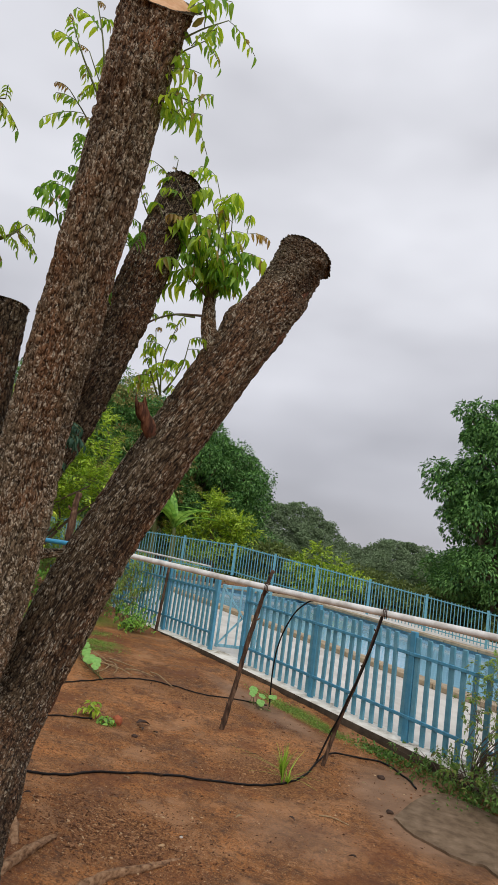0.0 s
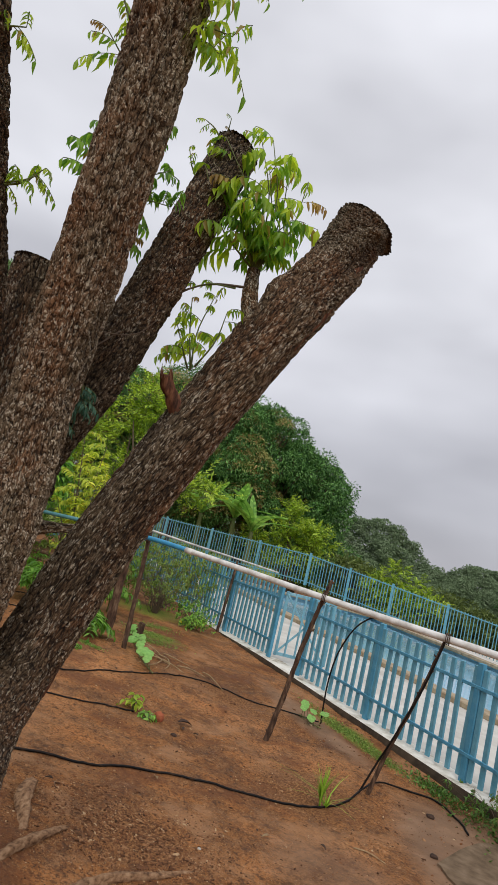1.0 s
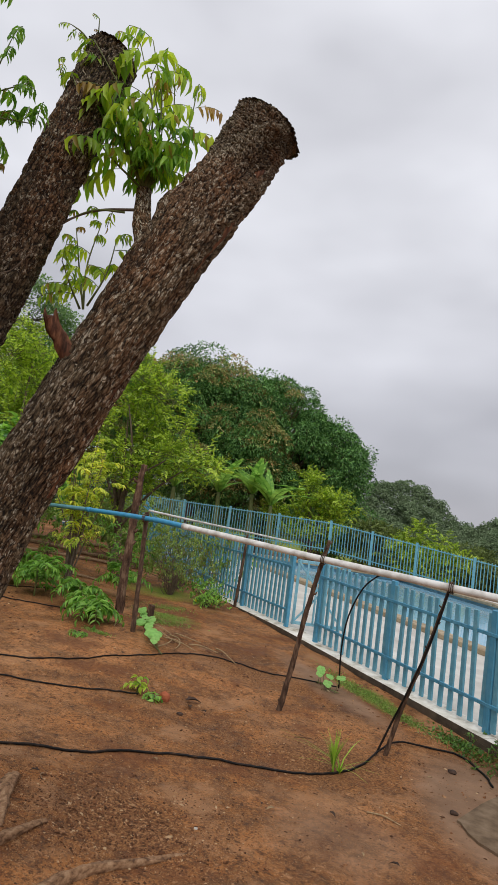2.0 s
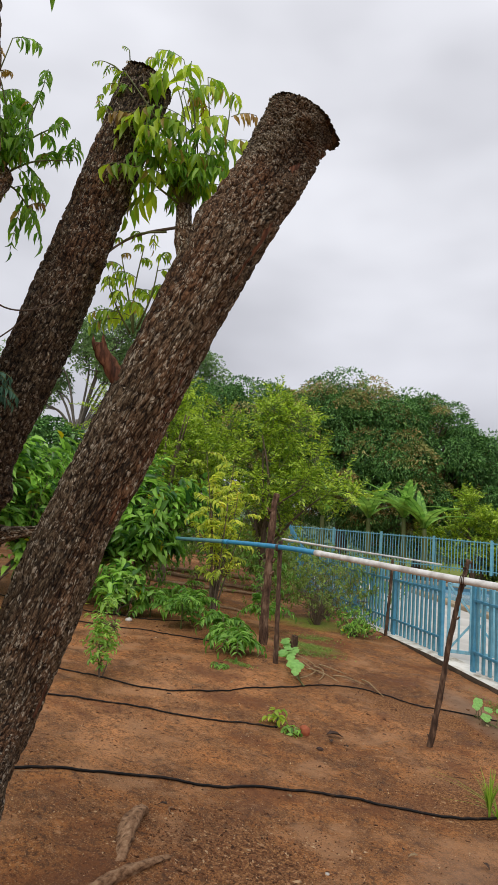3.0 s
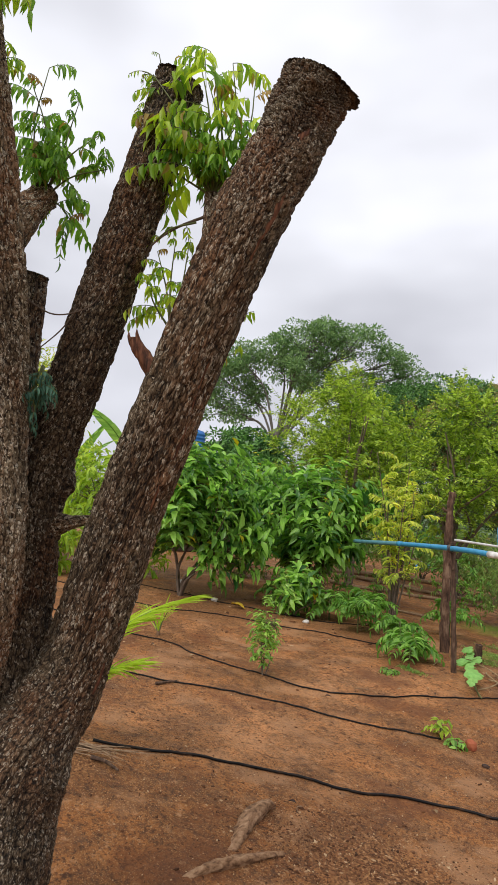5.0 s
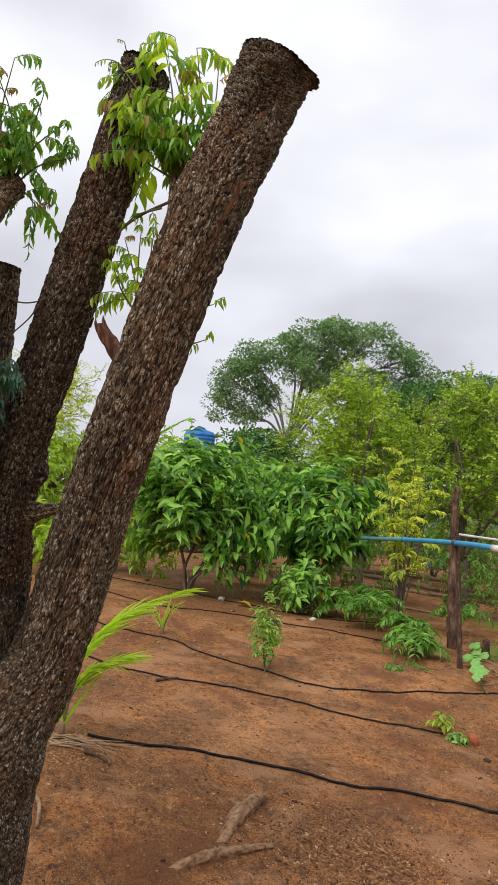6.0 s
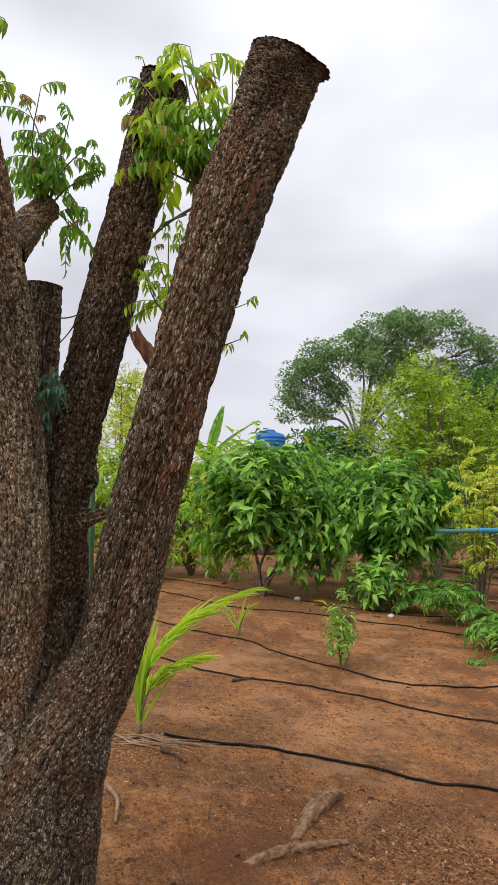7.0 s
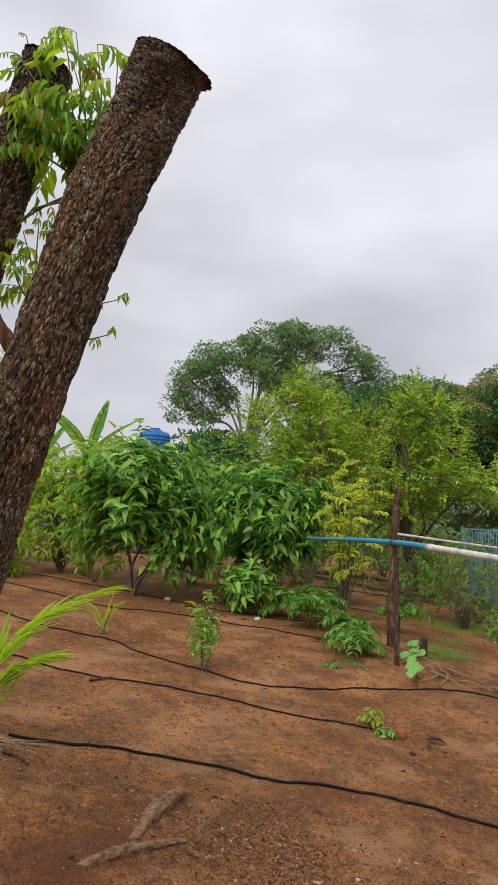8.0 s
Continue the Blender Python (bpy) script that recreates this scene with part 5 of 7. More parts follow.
def bush(name, label, at, envelope, leaf, mat, seed, twigs=220, per=9, stems=5, spread=0.9, wood=None, droop=0.5, far=False, stem_r=0.022, category="shrub", group="", fill=0.55):
    """A shrub: stems that fork to twig ends inside ellipsoids (x, y, z, rx, ry, rz from its foot), each end with a whorl of leaves."""
    r = np.random.default_rng(seed)
    ob = thing(name, label, category, at, group)
    wood = wood or M_BARK2
    st, lv = Build(), Leaves()
    vol = np.array([e[3] * e[4] * e[5] for e in envelope])
    tips = []
    for k in range(twigs):
        e = envelope[r.choice(len(envelope), p=vol / vol.sum())]
        d = unit(r.normal(size=3))
        rad = r.uniform(0.0, 1.0) ** (1 / 3 * fill + 0.12)
        tips.append(np.array(e[:3]) + d * rad * np.array(e[3:]) * (1 + 0.12 * r.normal()))
    tips = np.array(tips)
    tips = tips[tips[:, 2] > 0.06]
    hubs = [tips[i] * np.array((0.45, 0.45, 0.55)) for i in r.choice(len(tips), min(stems, len(tips)), replace=False)]
    for h in hubs:
        bend = r.normal(size=3) * 0.05
        part("stem", Build().add(*tube([(0, 0, -0.05), h * 0.5 * np.array((0.5, 0.5, 1)) + bend, h], [stem_r, stem_r * 0.8, stem_r * 0.5], 7, 9)).mesh("stem", wood), ob)
    hubs = np.array(hubs)
    for p in tips:
        h = hubs[np.argmin(np.linalg.norm(hubs - p, axis=1))]
        if r.uniform() < 0.5:
            st.add(*tube([h, (h + p) / 2 + r.normal(size=3) * 0.03, p], [stem_r * 0.4, stem_r * 0.25, stem_r * 0.12], 4, 5, caps=False))
        out = unit(p - np.array((0, 0, p[2] * 0.6)))
        for k in range(per):
            a = 2.4 * k + r.uniform(-0.5, 0.5)
            s = perp(out, r)
            d = unit(math.cos(a) * s + math.sin(a) * np.cross(out, s) + out * 0.55 * spread + np.array((0, 0, -droop * r.uniform(0.3, 1.2))))
            nrm = unit(np.cross(np.cross(d, (0, 0, 1)), d) + out * 0.4 + r.normal(size=3) * 0.45)
            size = leaf[0] * r.uniform(0.55, 1.15)
            lv.add(p + r.normal(size=3) * leaf[0] * 0.15 - out * leaf[0] * 0.1 * k, d, nrm, size, size * leaf[1] * 0.5)
    if st.n:
        part("twig_work", st.mesh("twig_work", wood), ob, stuff=True)
    part("leaves", lv.mesh("leaves", mat, far), ob, stuff=True)
    return ob


def crown_tree(name, label, at, trunk_h, lobes, leaf, mat, seed, blob=(0.7, 1.2), cover=1.5, per=260, wood=None, trunk_r=0.25, group="", mat2=None, share=0.0, inner=0.6, droop=0.55, lean=(0, 0)):
    """A tree: tapered trunk, a limb to each lobe (x, y, z, rx, ry, rz from the foot), twigs to the leaf masses that cover the lobes unevenly."""
    r = np.random.default_rng(seed)
    ob = thing(name, label, "tree", at, group)
    wood = wood or M_BARK2
    top = np.array((lean[0], lean[1], trunk_h))
    part("trunk", Build().add(*tube([(0, 0, -0.4), (0.05 + lean[0] * 0.4, 0.02 + lean[1] * 0.4, trunk_h * 0.5), top], [trunk_r * 1.25, trunk_r, trunk_r * 0.75], 12, 14)).mesh("trunk", wood), ob)
    tw = Build()
    cs, rs = [], []
    for e in lobes:
        c, rad = np.array(e[:3]), np.array(e[3:])
        mid = top * np.array((0.62, 0.62, 0.42)) + c * np.array((0.38, 0.38, 0.58)) + r.normal(size=3) * 0.14 * rad
        part("limb", Build().add(*tube([top * 0.85, mid, c], [trunk_r * 0.6, trunk_r * 0.4, trunk_r * 0.2], 7, 10)).mesh("limb", wood), ob)
        area = 4 * math.pi * ((rad[0] * rad[1]) ** 1.6 / 3 + 2 * (rad[0] * rad[2]) ** 1.6 / 3) ** (1 / 1.6)
        mean = 0.5 * (blob[0] + blob[1])
        for k in range(max(3, int(cover * area / (math.pi * mean * mean)))):
            d = unit(r.normal(size=3) + np.array((0, 0, 0.2)))
            q = c + d * rad * (inner + (1.0 - inner) * r.uniform() ** 0.5 + r.normal() * 0.05)
            size = r.uniform(*blob)
            cs.append(q)
            rs.append(size)
            m2 = mid + (c - mid) * r.uniform(0.2, 1.0)
            tw.add(*tube([m2, (m2 + q) / 2 + r.normal(size=3) * 0.12 * mean, q], [trunk_r * 0.2, trunk_r * 0.13, trunk_r * 0.05], 5, 6, caps=False))
    cs, rs = np.array(cs), np.array(rs)
    part("twig_work", tw.mesh("twig_work", wood), ob, stuff=True)
    idx = np.repeat(np.arange(len(cs)), per)
    n = len(idx)
    d = r.normal(size=(n, 3)) + np.array((0, 0, 0.35))
    d /= np.linalg.norm(d, axis=1)[:, None]
    lump = 1 + 0.22 * value_noise(d[:, 0] * 2.2 + idx * 1.7, d[:, 1] * 2.2 + d[:, 2] * 2.2, seed)
    base = cs[idx] + d * (rs[idx] * lump * r.uniform(0.45, 1.0, n) ** 0.35)[:, None] * np.array((1, 1, 0.72))
    go = d + r.normal(size=(n, 3)) * 0.45 + np.array((0, 0, -droop))
    nrm = np.array((0, 0, 0.9)) + d * 0.9 + r.normal(size=(n, 3)) * 0.4
    ln = leaf[0] * r.uniform(0.6, 1.2, n)
    keep = base[:, 2] > 0.1
    young = (r.uniform(size=len(cs)) < share)[idx] & (d[:, 2] > -0.1)
    for nm, sel, mt in (("crown", keep & ~young, mat), ("young_crown", keep & young, mat2)):
        if mt is not None and sel.any():
            v, f = leaf_arrays(base[sel], go[sel], nrm[sel], ln[sel], ln[sel] * leaf[1] * 0.5, True)
            part(nm, fast_mesh(nm, v, f, mt), ob, "paler bronze-tinged young foliage" if nm == "young_crown" else "", stuff=True)
    return ob


def spray_tree(name, label, at, trunk_h, lobes, leaf, mat, seed, sprays=700, length=0.38, pairs=8, trunk_r=0.08, group="", rise=0.35, fan=1.0):
    """A small tree whose foliage is many leafy sprays: thin shoots that reach out and up past the crown, with leaves in rows along them."""
    r = np.random.default_rng(seed)
    ob = thing(name, label, "tree", at, group)
    top = np.array((0.03, 0.0, trunk_h))
    part("trunk", Build().add(*tube([(0, 0, -0.3), (0.06, 0.02, trunk_h * 0.5), top], [trunk_r * 1.25, trunk_r, trunk_r * 0.8], 10, 12)).mesh("trunk", M_BARK2), ob)
    tw = Build()
    tufts = []
    for e in lobes:
        c, rad = np.array(e[:3]), np.array(e[3:])
        tufts.append((*c, *(rad * 0.62)))
        for k in range(9):
            d = unit(r.normal(size=3) + np.array((0, 0, 0.25)))
            tufts.append((*(c + d * rad * r.uniform(0.75, 1.2)), *(rad * r.uniform(0.20, 0.38))))
        for k in range(2):
            q = c + r.normal(size=3) * 0.4 * np.array(e[3:])
            part("limb", Build().add(*tube([top * r.uniform(0.6, 1.0), (top + q) / 2 + r.normal(size=3) * 0.12, q], [trunk_r * 0.6, trunk_r * 0.4, trunk_r * 0.15], 6, 9)).mesh("limb", M_BARK2), ob)
    vol = np.array([(e[3] * e[4] * e[5]) ** 0.62 for e in tufts])
    le = np.array(tufts, float)[r.choice(len(tufts), sprays, p=vol / vol.sum())]
    d = r.normal(size=(sprays, 3)) + np.array((0, 0, 0.3))
    d /= np.linalg.norm(d, axis=1)[:, None]
    rad = r.uniform(0.25, 1.0, sprays)[:, None] ** 0.55 * (1 + 0.15 * r.normal(size=(sprays, 1)))
    base = le[:, :3] + d * rad * le[:, 3:]
    go = d * np.array((fan, fan, 0.7)) + r.normal(size=(sprays, 3)) * 0.35 + np.array((0, 0, rise))
    go /= np.linalg.norm(go, axis=1)[:, None]
    ln = length * r.uniform(0.5, 1.25, sprays) * (1 + 0.5 * (r.uniform(size=sprays) > 0.93))
    side = np.cross(go, np.array((0, 0, 1.0)) + r.normal(size=(sprays, 3)) * 0.5)
    side /= np.linalg.norm(side, axis=1)[:, None]
    bs, ds, ns, ls = [], [], [], []
    for k in range(pairs):
        u = (k + 0.4) / pairs
        p = base + go * (ln * u)[:, None] + np.array((0, 0, -0.18)) * (ln * u * u)[:, None]
        for sg in (-1, 1):
            bs.append(p)
            ds.append(side * sg * 0.9 + go * 0.75 + np.array((0, 0, -0.18)) + r.normal(size=(sprays, 3)) * 0.22)
            ns.append(np.array((0, 0, 1.0)) + d * 0.3 + r.normal(size=(sprays, 3)) * 0.35)
            ls.append(leaf[0] * (1.05 - 0.5 * u) * r.uniform(0.75, 1.15, sprays))
    for k in range(0, sprays, 2):
        tw.add(*tube([base[k] - go[k] * ln[k] * 0.5, base[k], base[k] + go[k] * ln[k] * 0.9], [0.008, 0.005, 0.002], 4, caps=False))
    part("twig_work", tw.mesh("twig_work", M_STEM), ob, stuff=True)
    ls = np.concatenate(ls)
    v, f = leaf_arrays(np.concatenate(bs), np.concatenate(ds), np.concatenate(ns), ls, ls * leaf[1] * 0.5, True)
    part("crown", fast_mesh("crown", v, f, mat), ob, stuff=True)
    return ob


def palm_frond(length, pairs, seed, leaflet, droop=0.5, width=0.062, bare=0.40):
    """A young palm frond: a bare stalk, then narrow leaflets that fan forward."""
    r = np.random.default_rng(seed)
    st, lv = Build(), []
    pts = np.array([(length * u, 0, -droop * length * u ** 3 + 0.10 * length * u) for u in np.linspace(0, 1, 12)])
    st.add(*tube(pts, np.linspace(0.011, 0.003, 12), 5))
    n = int(pairs / (1 - bare)) + 2
    c = spline(pts, n)
    t = np.gradient(c, axis=0)
    for k in range(int(n * bare), n):
        u = (k / n - bare) / (1 - bare)
        ln = leaflet * (0.6 + 0.55 * math.sin(math.pi * min(1, 0.2 + 0.75 * u))) * r.uniform(0.85, 1.1)
        for s in (-1, 1):
            d = unit(unit(t[k]) * 1.0 + np.array((0, s * (0.95 - 0.45 * u), -0.30)) + r.normal(size=3) * 0.12)
            v, f = leaf_arrays([c[k]], [d], [(0, -s * 0.6, 1.0)], ln, ln * width * 0.5, False, 0.25)
            lv.append(fast_mesh("leaflet", v, f, L_PALM))
    return st.mesh("frond", M_STEM), lv


def palm_seedling(at, label, specs, seed, blades=()):
    ob = thing("coconut_seedling", label, "palm seedling", at, "palm seedlings")
    for k, (turn, tilt, length, pairs, leaflet, droop) in enumerate(specs):
        a, b = palm_frond(length, pairs, seed + k, leaflet, droop)
        fr = part("frond", a, ob, m=pose(0, 0, 0.02, 0, -tilt, turn))
        for me in b:
            part("leaflet", me, fr)
    for k, (turn, tilt, length) in enumerate(blades):
        bl = Build()
        v, m = [], 9
        for i in range(m):
            u = i / (m - 1)
            w = length * 0.046 * math.sin(math.pi * min(0.985, 0.12 + 0.86 * u)) ** 0.8
            c = (length * u, 0, -0.10 * length * u * u)
            v += [(c[0], -w, c[2] + w * 0.5), (c[0], -w * 0.4, c[2] - w * 0.25), (c[0], 0, c[2] + w * 0.35), (c[0], w * 0.4, c[2] - w * 0.25), (c[0], w, c[2] + w * 0.5)]
        bl.add(v, [(5 * i + j, 5 * i + j + 1, 5 * i + j + 6, 5 * i + j + 5) for i in range(m - 1) for j in range(4)])
        part("blade", bl.mesh("blade", L_PALM, False), ob, "folded upright young blade", m=pose(0, 0, 0.03, 0, -tilt, turn))
    bl = Build().add(*tube([(0, 0, -0.03), (0.005, 0, 0.06), (0, 0, 0.14)], [0.022, 0.018, 0.010], 8))
    part("sheath", bl.mesh("sheath", M_TWIG), ob, "fibrous brown leaf sheath")


palm_seedling(on(-2.03, 3.0), "young coconut seedling with bright green fronds beside dry fallen fronds", [(50, 80, 0.95, 42, 0.29, 0.62), (35, 76, 0.56, 34, 0.26, 0.60), (205, 76, 0.60, 16, 0.24, 0.4)], 60,
              [(63, 87, 0.72), (240, 88, 0.66), (150, 87, 0.60), (20, 85, 0.52), (100, 84, 0.62), (300, 85, 0.52), (50, 62, 0.42), (150, 50, 0.30)])
palm_seedling(on(-4.88, 5.06), "small palm seedling in bare soil", [(20, 66, 0.36, 7, 0.16, 0.2), (200, 60, 0.34, 7, 0.15, 0.25)], 70, [(50, 82, 0.46), (120, 74, 0.36), (280, 70, 0.32), (330, 50, 0.24), (200, 45, 0.22)])


def dry_fronds():
    r = np.random.default_rng(8)
    ob = thing("dry_palm_leaf", "heap of dry straw-coloured fallen palm leaflets", "dry leaves", on(-1.9, 2.95))
    for k in range(22):
        a = math.radians(63 + r.normal() * 20 + (180 if k % 3 == 0 else 0))
        ln, w = r.uniform(0.28, 0.66), r.uniform(0.004, 0.010)
        x0, y0 = r.normal(size=2) * 0.05
        d, sd = np.array((math.cos(a), math.sin(a))), np.array((-math.sin(a), math.cos(a)))
        v, m, bend = [], 8, r.normal() * 0.05
        for i in range(m):
            u = i / (m - 1)
            p = np.array((x0, y0)) + d * ln * u + sd * bend * ln * u * u
            z = gz(p[0] - 1.9, p[1] + 2.95) - ob.location.z + 0.008 + 0.03 * r.uniform(0.5, 1) * math.sin(math.pi * u) * (k % 4) / 3
            h = w * (1 - 0.85 * u)
            v += [(*(p - sd * h), z), (*p, z + h * 0.6), (*(p + sd * h), z)]
        bl = Build().add(v, [(3 * i + j, 3 * i + j + 1, 3 * i + j + 4, 3 * i + j + 3) for i in range(m - 1) for j in range(2)])
        part("leaflet", bl.mesh("leaflet", M_TWIG if k % 3 else M_STRAW), ob)


dry_fronds()


def sapling():
    """A small citrus-like sapling with a leggy side shoot."""
    at = on(-3.315, 5.40)
    bush("citrus_sapling", "small bright green sapling with glossy leaves on a thin stem", at, [(0, 0, 0.36, 0.15, 0.15, 0.24), (0.04, 0.03, 0.70, 0.06, 0.06, 0.22), (0.16, 0.1, 0.90, 0.16, 0.06, 0.08), (-0.06, -0.05, 0.5, 0.10, 0.10, 0.12)], (0.072, 0.34), L_SAPLING, 80, 90, 6, 6, stem_r=0.007, category="sapling")


sapling()


def gourd(at, label, count, seed, size=0.17, run=0.6, turn=0.0, climb=0.0):
    """A trailing gourd vine with broad lobed leaves, each on its stalk."""
    r = np.random.default_rng(seed)
    ob = thing("gourd_vine", label, "vine", at, "gourd vines")
    c, s = math.cos(turn), math.sin(turn)
    pts = [(u * run * c + 0.03 * math.sin(7 * u), u * run * s, 0.02 + climb * u + gz(at[0] + u * run * c, at[1] + u * run * s) - at[2]) for u in np.linspace(0, 1, 6)]
    part("vine_stem", Build().add(*tube(pts, 0.006, 6, 20)).mesh("vine_stem", M_STEM), ob)
    bm = bmesh.new()
    cen = bm.verts.new((0, 0, 0))
    ring = []
    m = 22
    for k in range(m):
        a = 2 * math.pi * k / m
        lob = 1 + 0.10 * math.cos(5 * a) - (0.55 if k == 0 else 0.18 if k in (1, m - 1) else 0)
        ring.append(bm.verts.new((math.cos(a) * lob, math.sin(a) * lob, -0.14 * lob + 0.07 * math.cos(2 * a) + 0.03 * math.sin(9 * a))))
    mid = [bm.verts.new((v.co.x * 0.55, v.co.y * 0.55, -0.02 + 0.02 * (k % 2))) for k, v in enumerate(ring)]
    for k in range(m):
        j = (k + 1) % m
        bm.faces.new((cen, mid[k], mid[j]))
        bm.faces.new((mid[k], ring[k], ring[j], mid[j]))
    me = bpy.data.meshes.new("leaf_blade")
    bm.to_mesh(me)
    bm.free()
    me.polygons.foreach_set("use_smooth", [True] * len(me.polygons))
    me.materials.append(L_GOURD)
    for k in range(count):
        u = (k + 0.5) / count
        p = Vector((u * run * c, u * run * s, climb * u + gz(at[0] + u * run * c, at[1] + u * run * s) - at[2]))
        off = Vector((r.normal() * 0.06, r.normal() * 0.06, r.uniform(0.08, 0.18)))
        sz = size * 0.5 * r.uniform(0.65, 1.15)
        part("leaf", me, ob, m=Matrix.Translation(p + off) @ pose(0, 0, 0, r.uniform(8, 38), r.uniform(-18, 18), r.uniform(-30, 50)) @ Matrix.Scale(sz, 4))
        part("leaf_stalk", Build().add(*tube([p, p + off * 0.6 + Vector((0, 0, 0.02)), p + off], 0.0035, 5)).mesh("leaf_stalk", M_STEM), ob)


gourd(on(-3.34, 8.45), "trailing gourd vine with broad pale green leaves below a stake", 15, 90, 0.15, 1.68, -0.82)
gourd(on(-0.66, 8.05), "small gourd vine with round leaves by the kerb", 6, 91, 0.12, 0.35, -0.6)
fronds("seedling", "small seedling with broad light leaves in a planted hollow", "seedling", on(-1.70, 6.02), 6, 0.14, 92, L_LIGHT, 2, 0.07, 0.5, 1.3, 0.7, 0.12)
fronds("seedling", "small seedling with dark leaves in a planted hollow", "seedling", on(-1.52, 5.98), 6, 0.12, 93, L_NONI, 2, 0.06, 0.5, 1.0, 0.7, 0.05)
fronds("fern_plant", "low plant with long feathery pinnate leaves at the post's foot", "plant", on(-3.36, 7.55), 13, 0.50, 94, None, 12, 0.13, 0.30, 1.1, 0.75, 0.2, "feathery plants")
fronds("fern_plant", "low plant with long feathery pinnate leaves", "plant", on(-3.95, 8.0), 12, 0.50, 95, None, 12, 0.12, 0.30, 1.3, 0.7, 0.3, "feathery plants")
fronds("fern_plant", "low plant with long feathery pinnate leaves", "plant", on(-5.45, 8.15), 12, 0.52, 96, None, 12, 0.13, 0.34, 1.0, 0.7, 0.3, "feathery plants")
fronds("fern_plant", "low plant with long feathery pinnate leaves", "plant", on(-4.75, 8.3), 12, 0.55, 97, None, 11, 0.12, 0.32, 1.5, 0.6, 0.4, "feathery plants")
fronds("weed", "tiny green weed in bare soil", "weed", on(-3.04, 6.86), 8, 0.14, 98, None, 4, 0.05, 0.4, 0.7, 0.6, 0.02)


def grass_clump(at, label, count, height, seed, lean=0.35):
    r = np.random.default_rng(seed)
    ob = thing("grass_clump", label, "grass", at, "grass clumps")
    bl = Build()
    for k in range(count):
        a, h = r.uniform(0, 6.28), height * r.uniform(0.5, 1.1)
        ln = lean * r.uniform(0.2, 1.3)
        d = np.array((math.cos(a), math.sin(a)))
        sd = np.array((-d[1], d[0])) * 0.006
        v = []
        for u in (0, 0.4, 0.75, 1.0):
            p = d * ln * h * u * u
            w = (1 - u * 0.9)
            z = h * u - 0.25 * ln * h * u * u
            v += [(p[0] - sd[0] * w, p[1] - sd[1] * w, z), (p[0] + sd[0] * w, p[1] + sd[1] * w, z)]
        bl.add(v, [(2 * i, 2 * i + 1, 2 * i + 3, 2 * i + 2) for i in range(3)])
    part("tuft", bl.mesh("tuft", L_GRASS), ob, stuff=True)


grass_clump(on(0.17, 5.83), "clump of bright green grass blades beside a hose", 75, 0.30, 100, 0.34)
grass_clump(on(0.21, 5.87), "thin arching grass blades", 16, 0.28, 101, 1.6)

def ground_cover(label, spots, count, size, mat, seed, rise=0.6):
    """A low mat of tiny leaves over elliptical spots (x, y, rx, ry, turn)."""
    r = np.random.default_rng(seed)
    xs, ys = [], []
    for cx, cy, rx, ry, turn in spots:
        a, b = r.normal(size=count) * rx * 0.55, r.normal(size=count) * ry * 0.55
        xs.append(cx + a * math.cos(turn) - b * math.sin(turn))
        ys.append(cy + a * math.sin(turn) + b * math.cos(turn))
    x, y = np.concatenate(xs), np.concatenate(ys)
    keep = ((x - FENCE_C[0]) * FENCE_N[0] + (y - FENCE_C[1]) * FENCE_N[1]) < -0.16
    x, y = x[keep], y[keep]
    d = r.normal(size=(len(x), 3))
    d[:, 2] = np.abs(d[:, 2]) * rise + 0.2
    ln = size * r.uniform(0.5, 1.4, len(x))
    v, f = leaf_arrays(np.c_[x, y, ground_z(x, y) - 0.002], d, np.array((0, 0, 1.0)) + r.normal(size=(len(x), 3)) * 0.4, ln, ln * 0.25, True)
    tagged(new("ground_cover", fast_mesh("ground_cover", v, f, mat)), label, "ground cover", kind="stuff")


ground_cover("bright mossy weeds along the kerb", [(-0.05, 8.1, 0.8, 0.11, -0.75), (0.35, 7.75, 0.4, 0.08, -0.75), (-0.35, 8.36, 0.4, 0.12, -0.75)], 1500, 0.020, L_WEED, 330)
ground_cover("low mossy weeds between post and fence", [(-3.25, 9.0, 0.45, 0.25, 0.0), (-3.0, 8.6, 0.30, 0.16, 0.5), (-3.05, 7.2, 0.14, 0.08, 0.0), (-3.5, 9.6, 0.3, 0.2, 0.3)], 800, 0.022, L_WEED, 331)
ground_cover("low weeds creeping out from the fence foot", [(1.55, 6.95, 0.5, 0.3, -0.75), (1.75, 6.5, 0.3, 0.4, 0.0), (0.95, 7.35, 0.35, 0.12, -0.75)], 650, 0.040, L_KERB, 332)

# ---- shrubs and trees of the garden ----
def at_ground(x, y):
    return (x, y, gz(x, y))


SHRUB = "dense shrub with large glossy drooping green leaves on red soil"
bush("leafy_shrub", SHRUB, at_ground(-7.2, 6.6), [(0, 0, 1.55, 0.95, 0.95, 0.85), (0.85, 0.75, 0.85, 0.38, 0.38, 0.50), (0.35, 0.25, 1.05, 0.5, 0.45, 0.4), (0.55, 0.4, 0.62, 0.34, 0.32, 0.32), (-0.75, -0.5, 0.7, 0.35, 0.35, 0.35), (-0.5, -0.3, 1.25, 0.6, 0.6, 0.5), (0.05, 0, 2.15, 0.5, 0.5, 0.45), (0.7, 0.5, 1.9, 0.35, 0.35, 0.5), (-0.6, -0.5, 2.0, 0.35, 0.35, 0.45), (0.85, 0.8, 1.2, 0.4, 0.4, 0.6)], (0.240, 0.37), L_NONI, 110, 448, 8, 6, droop=0.28, group="garden shrubs", stem_r=0.03)
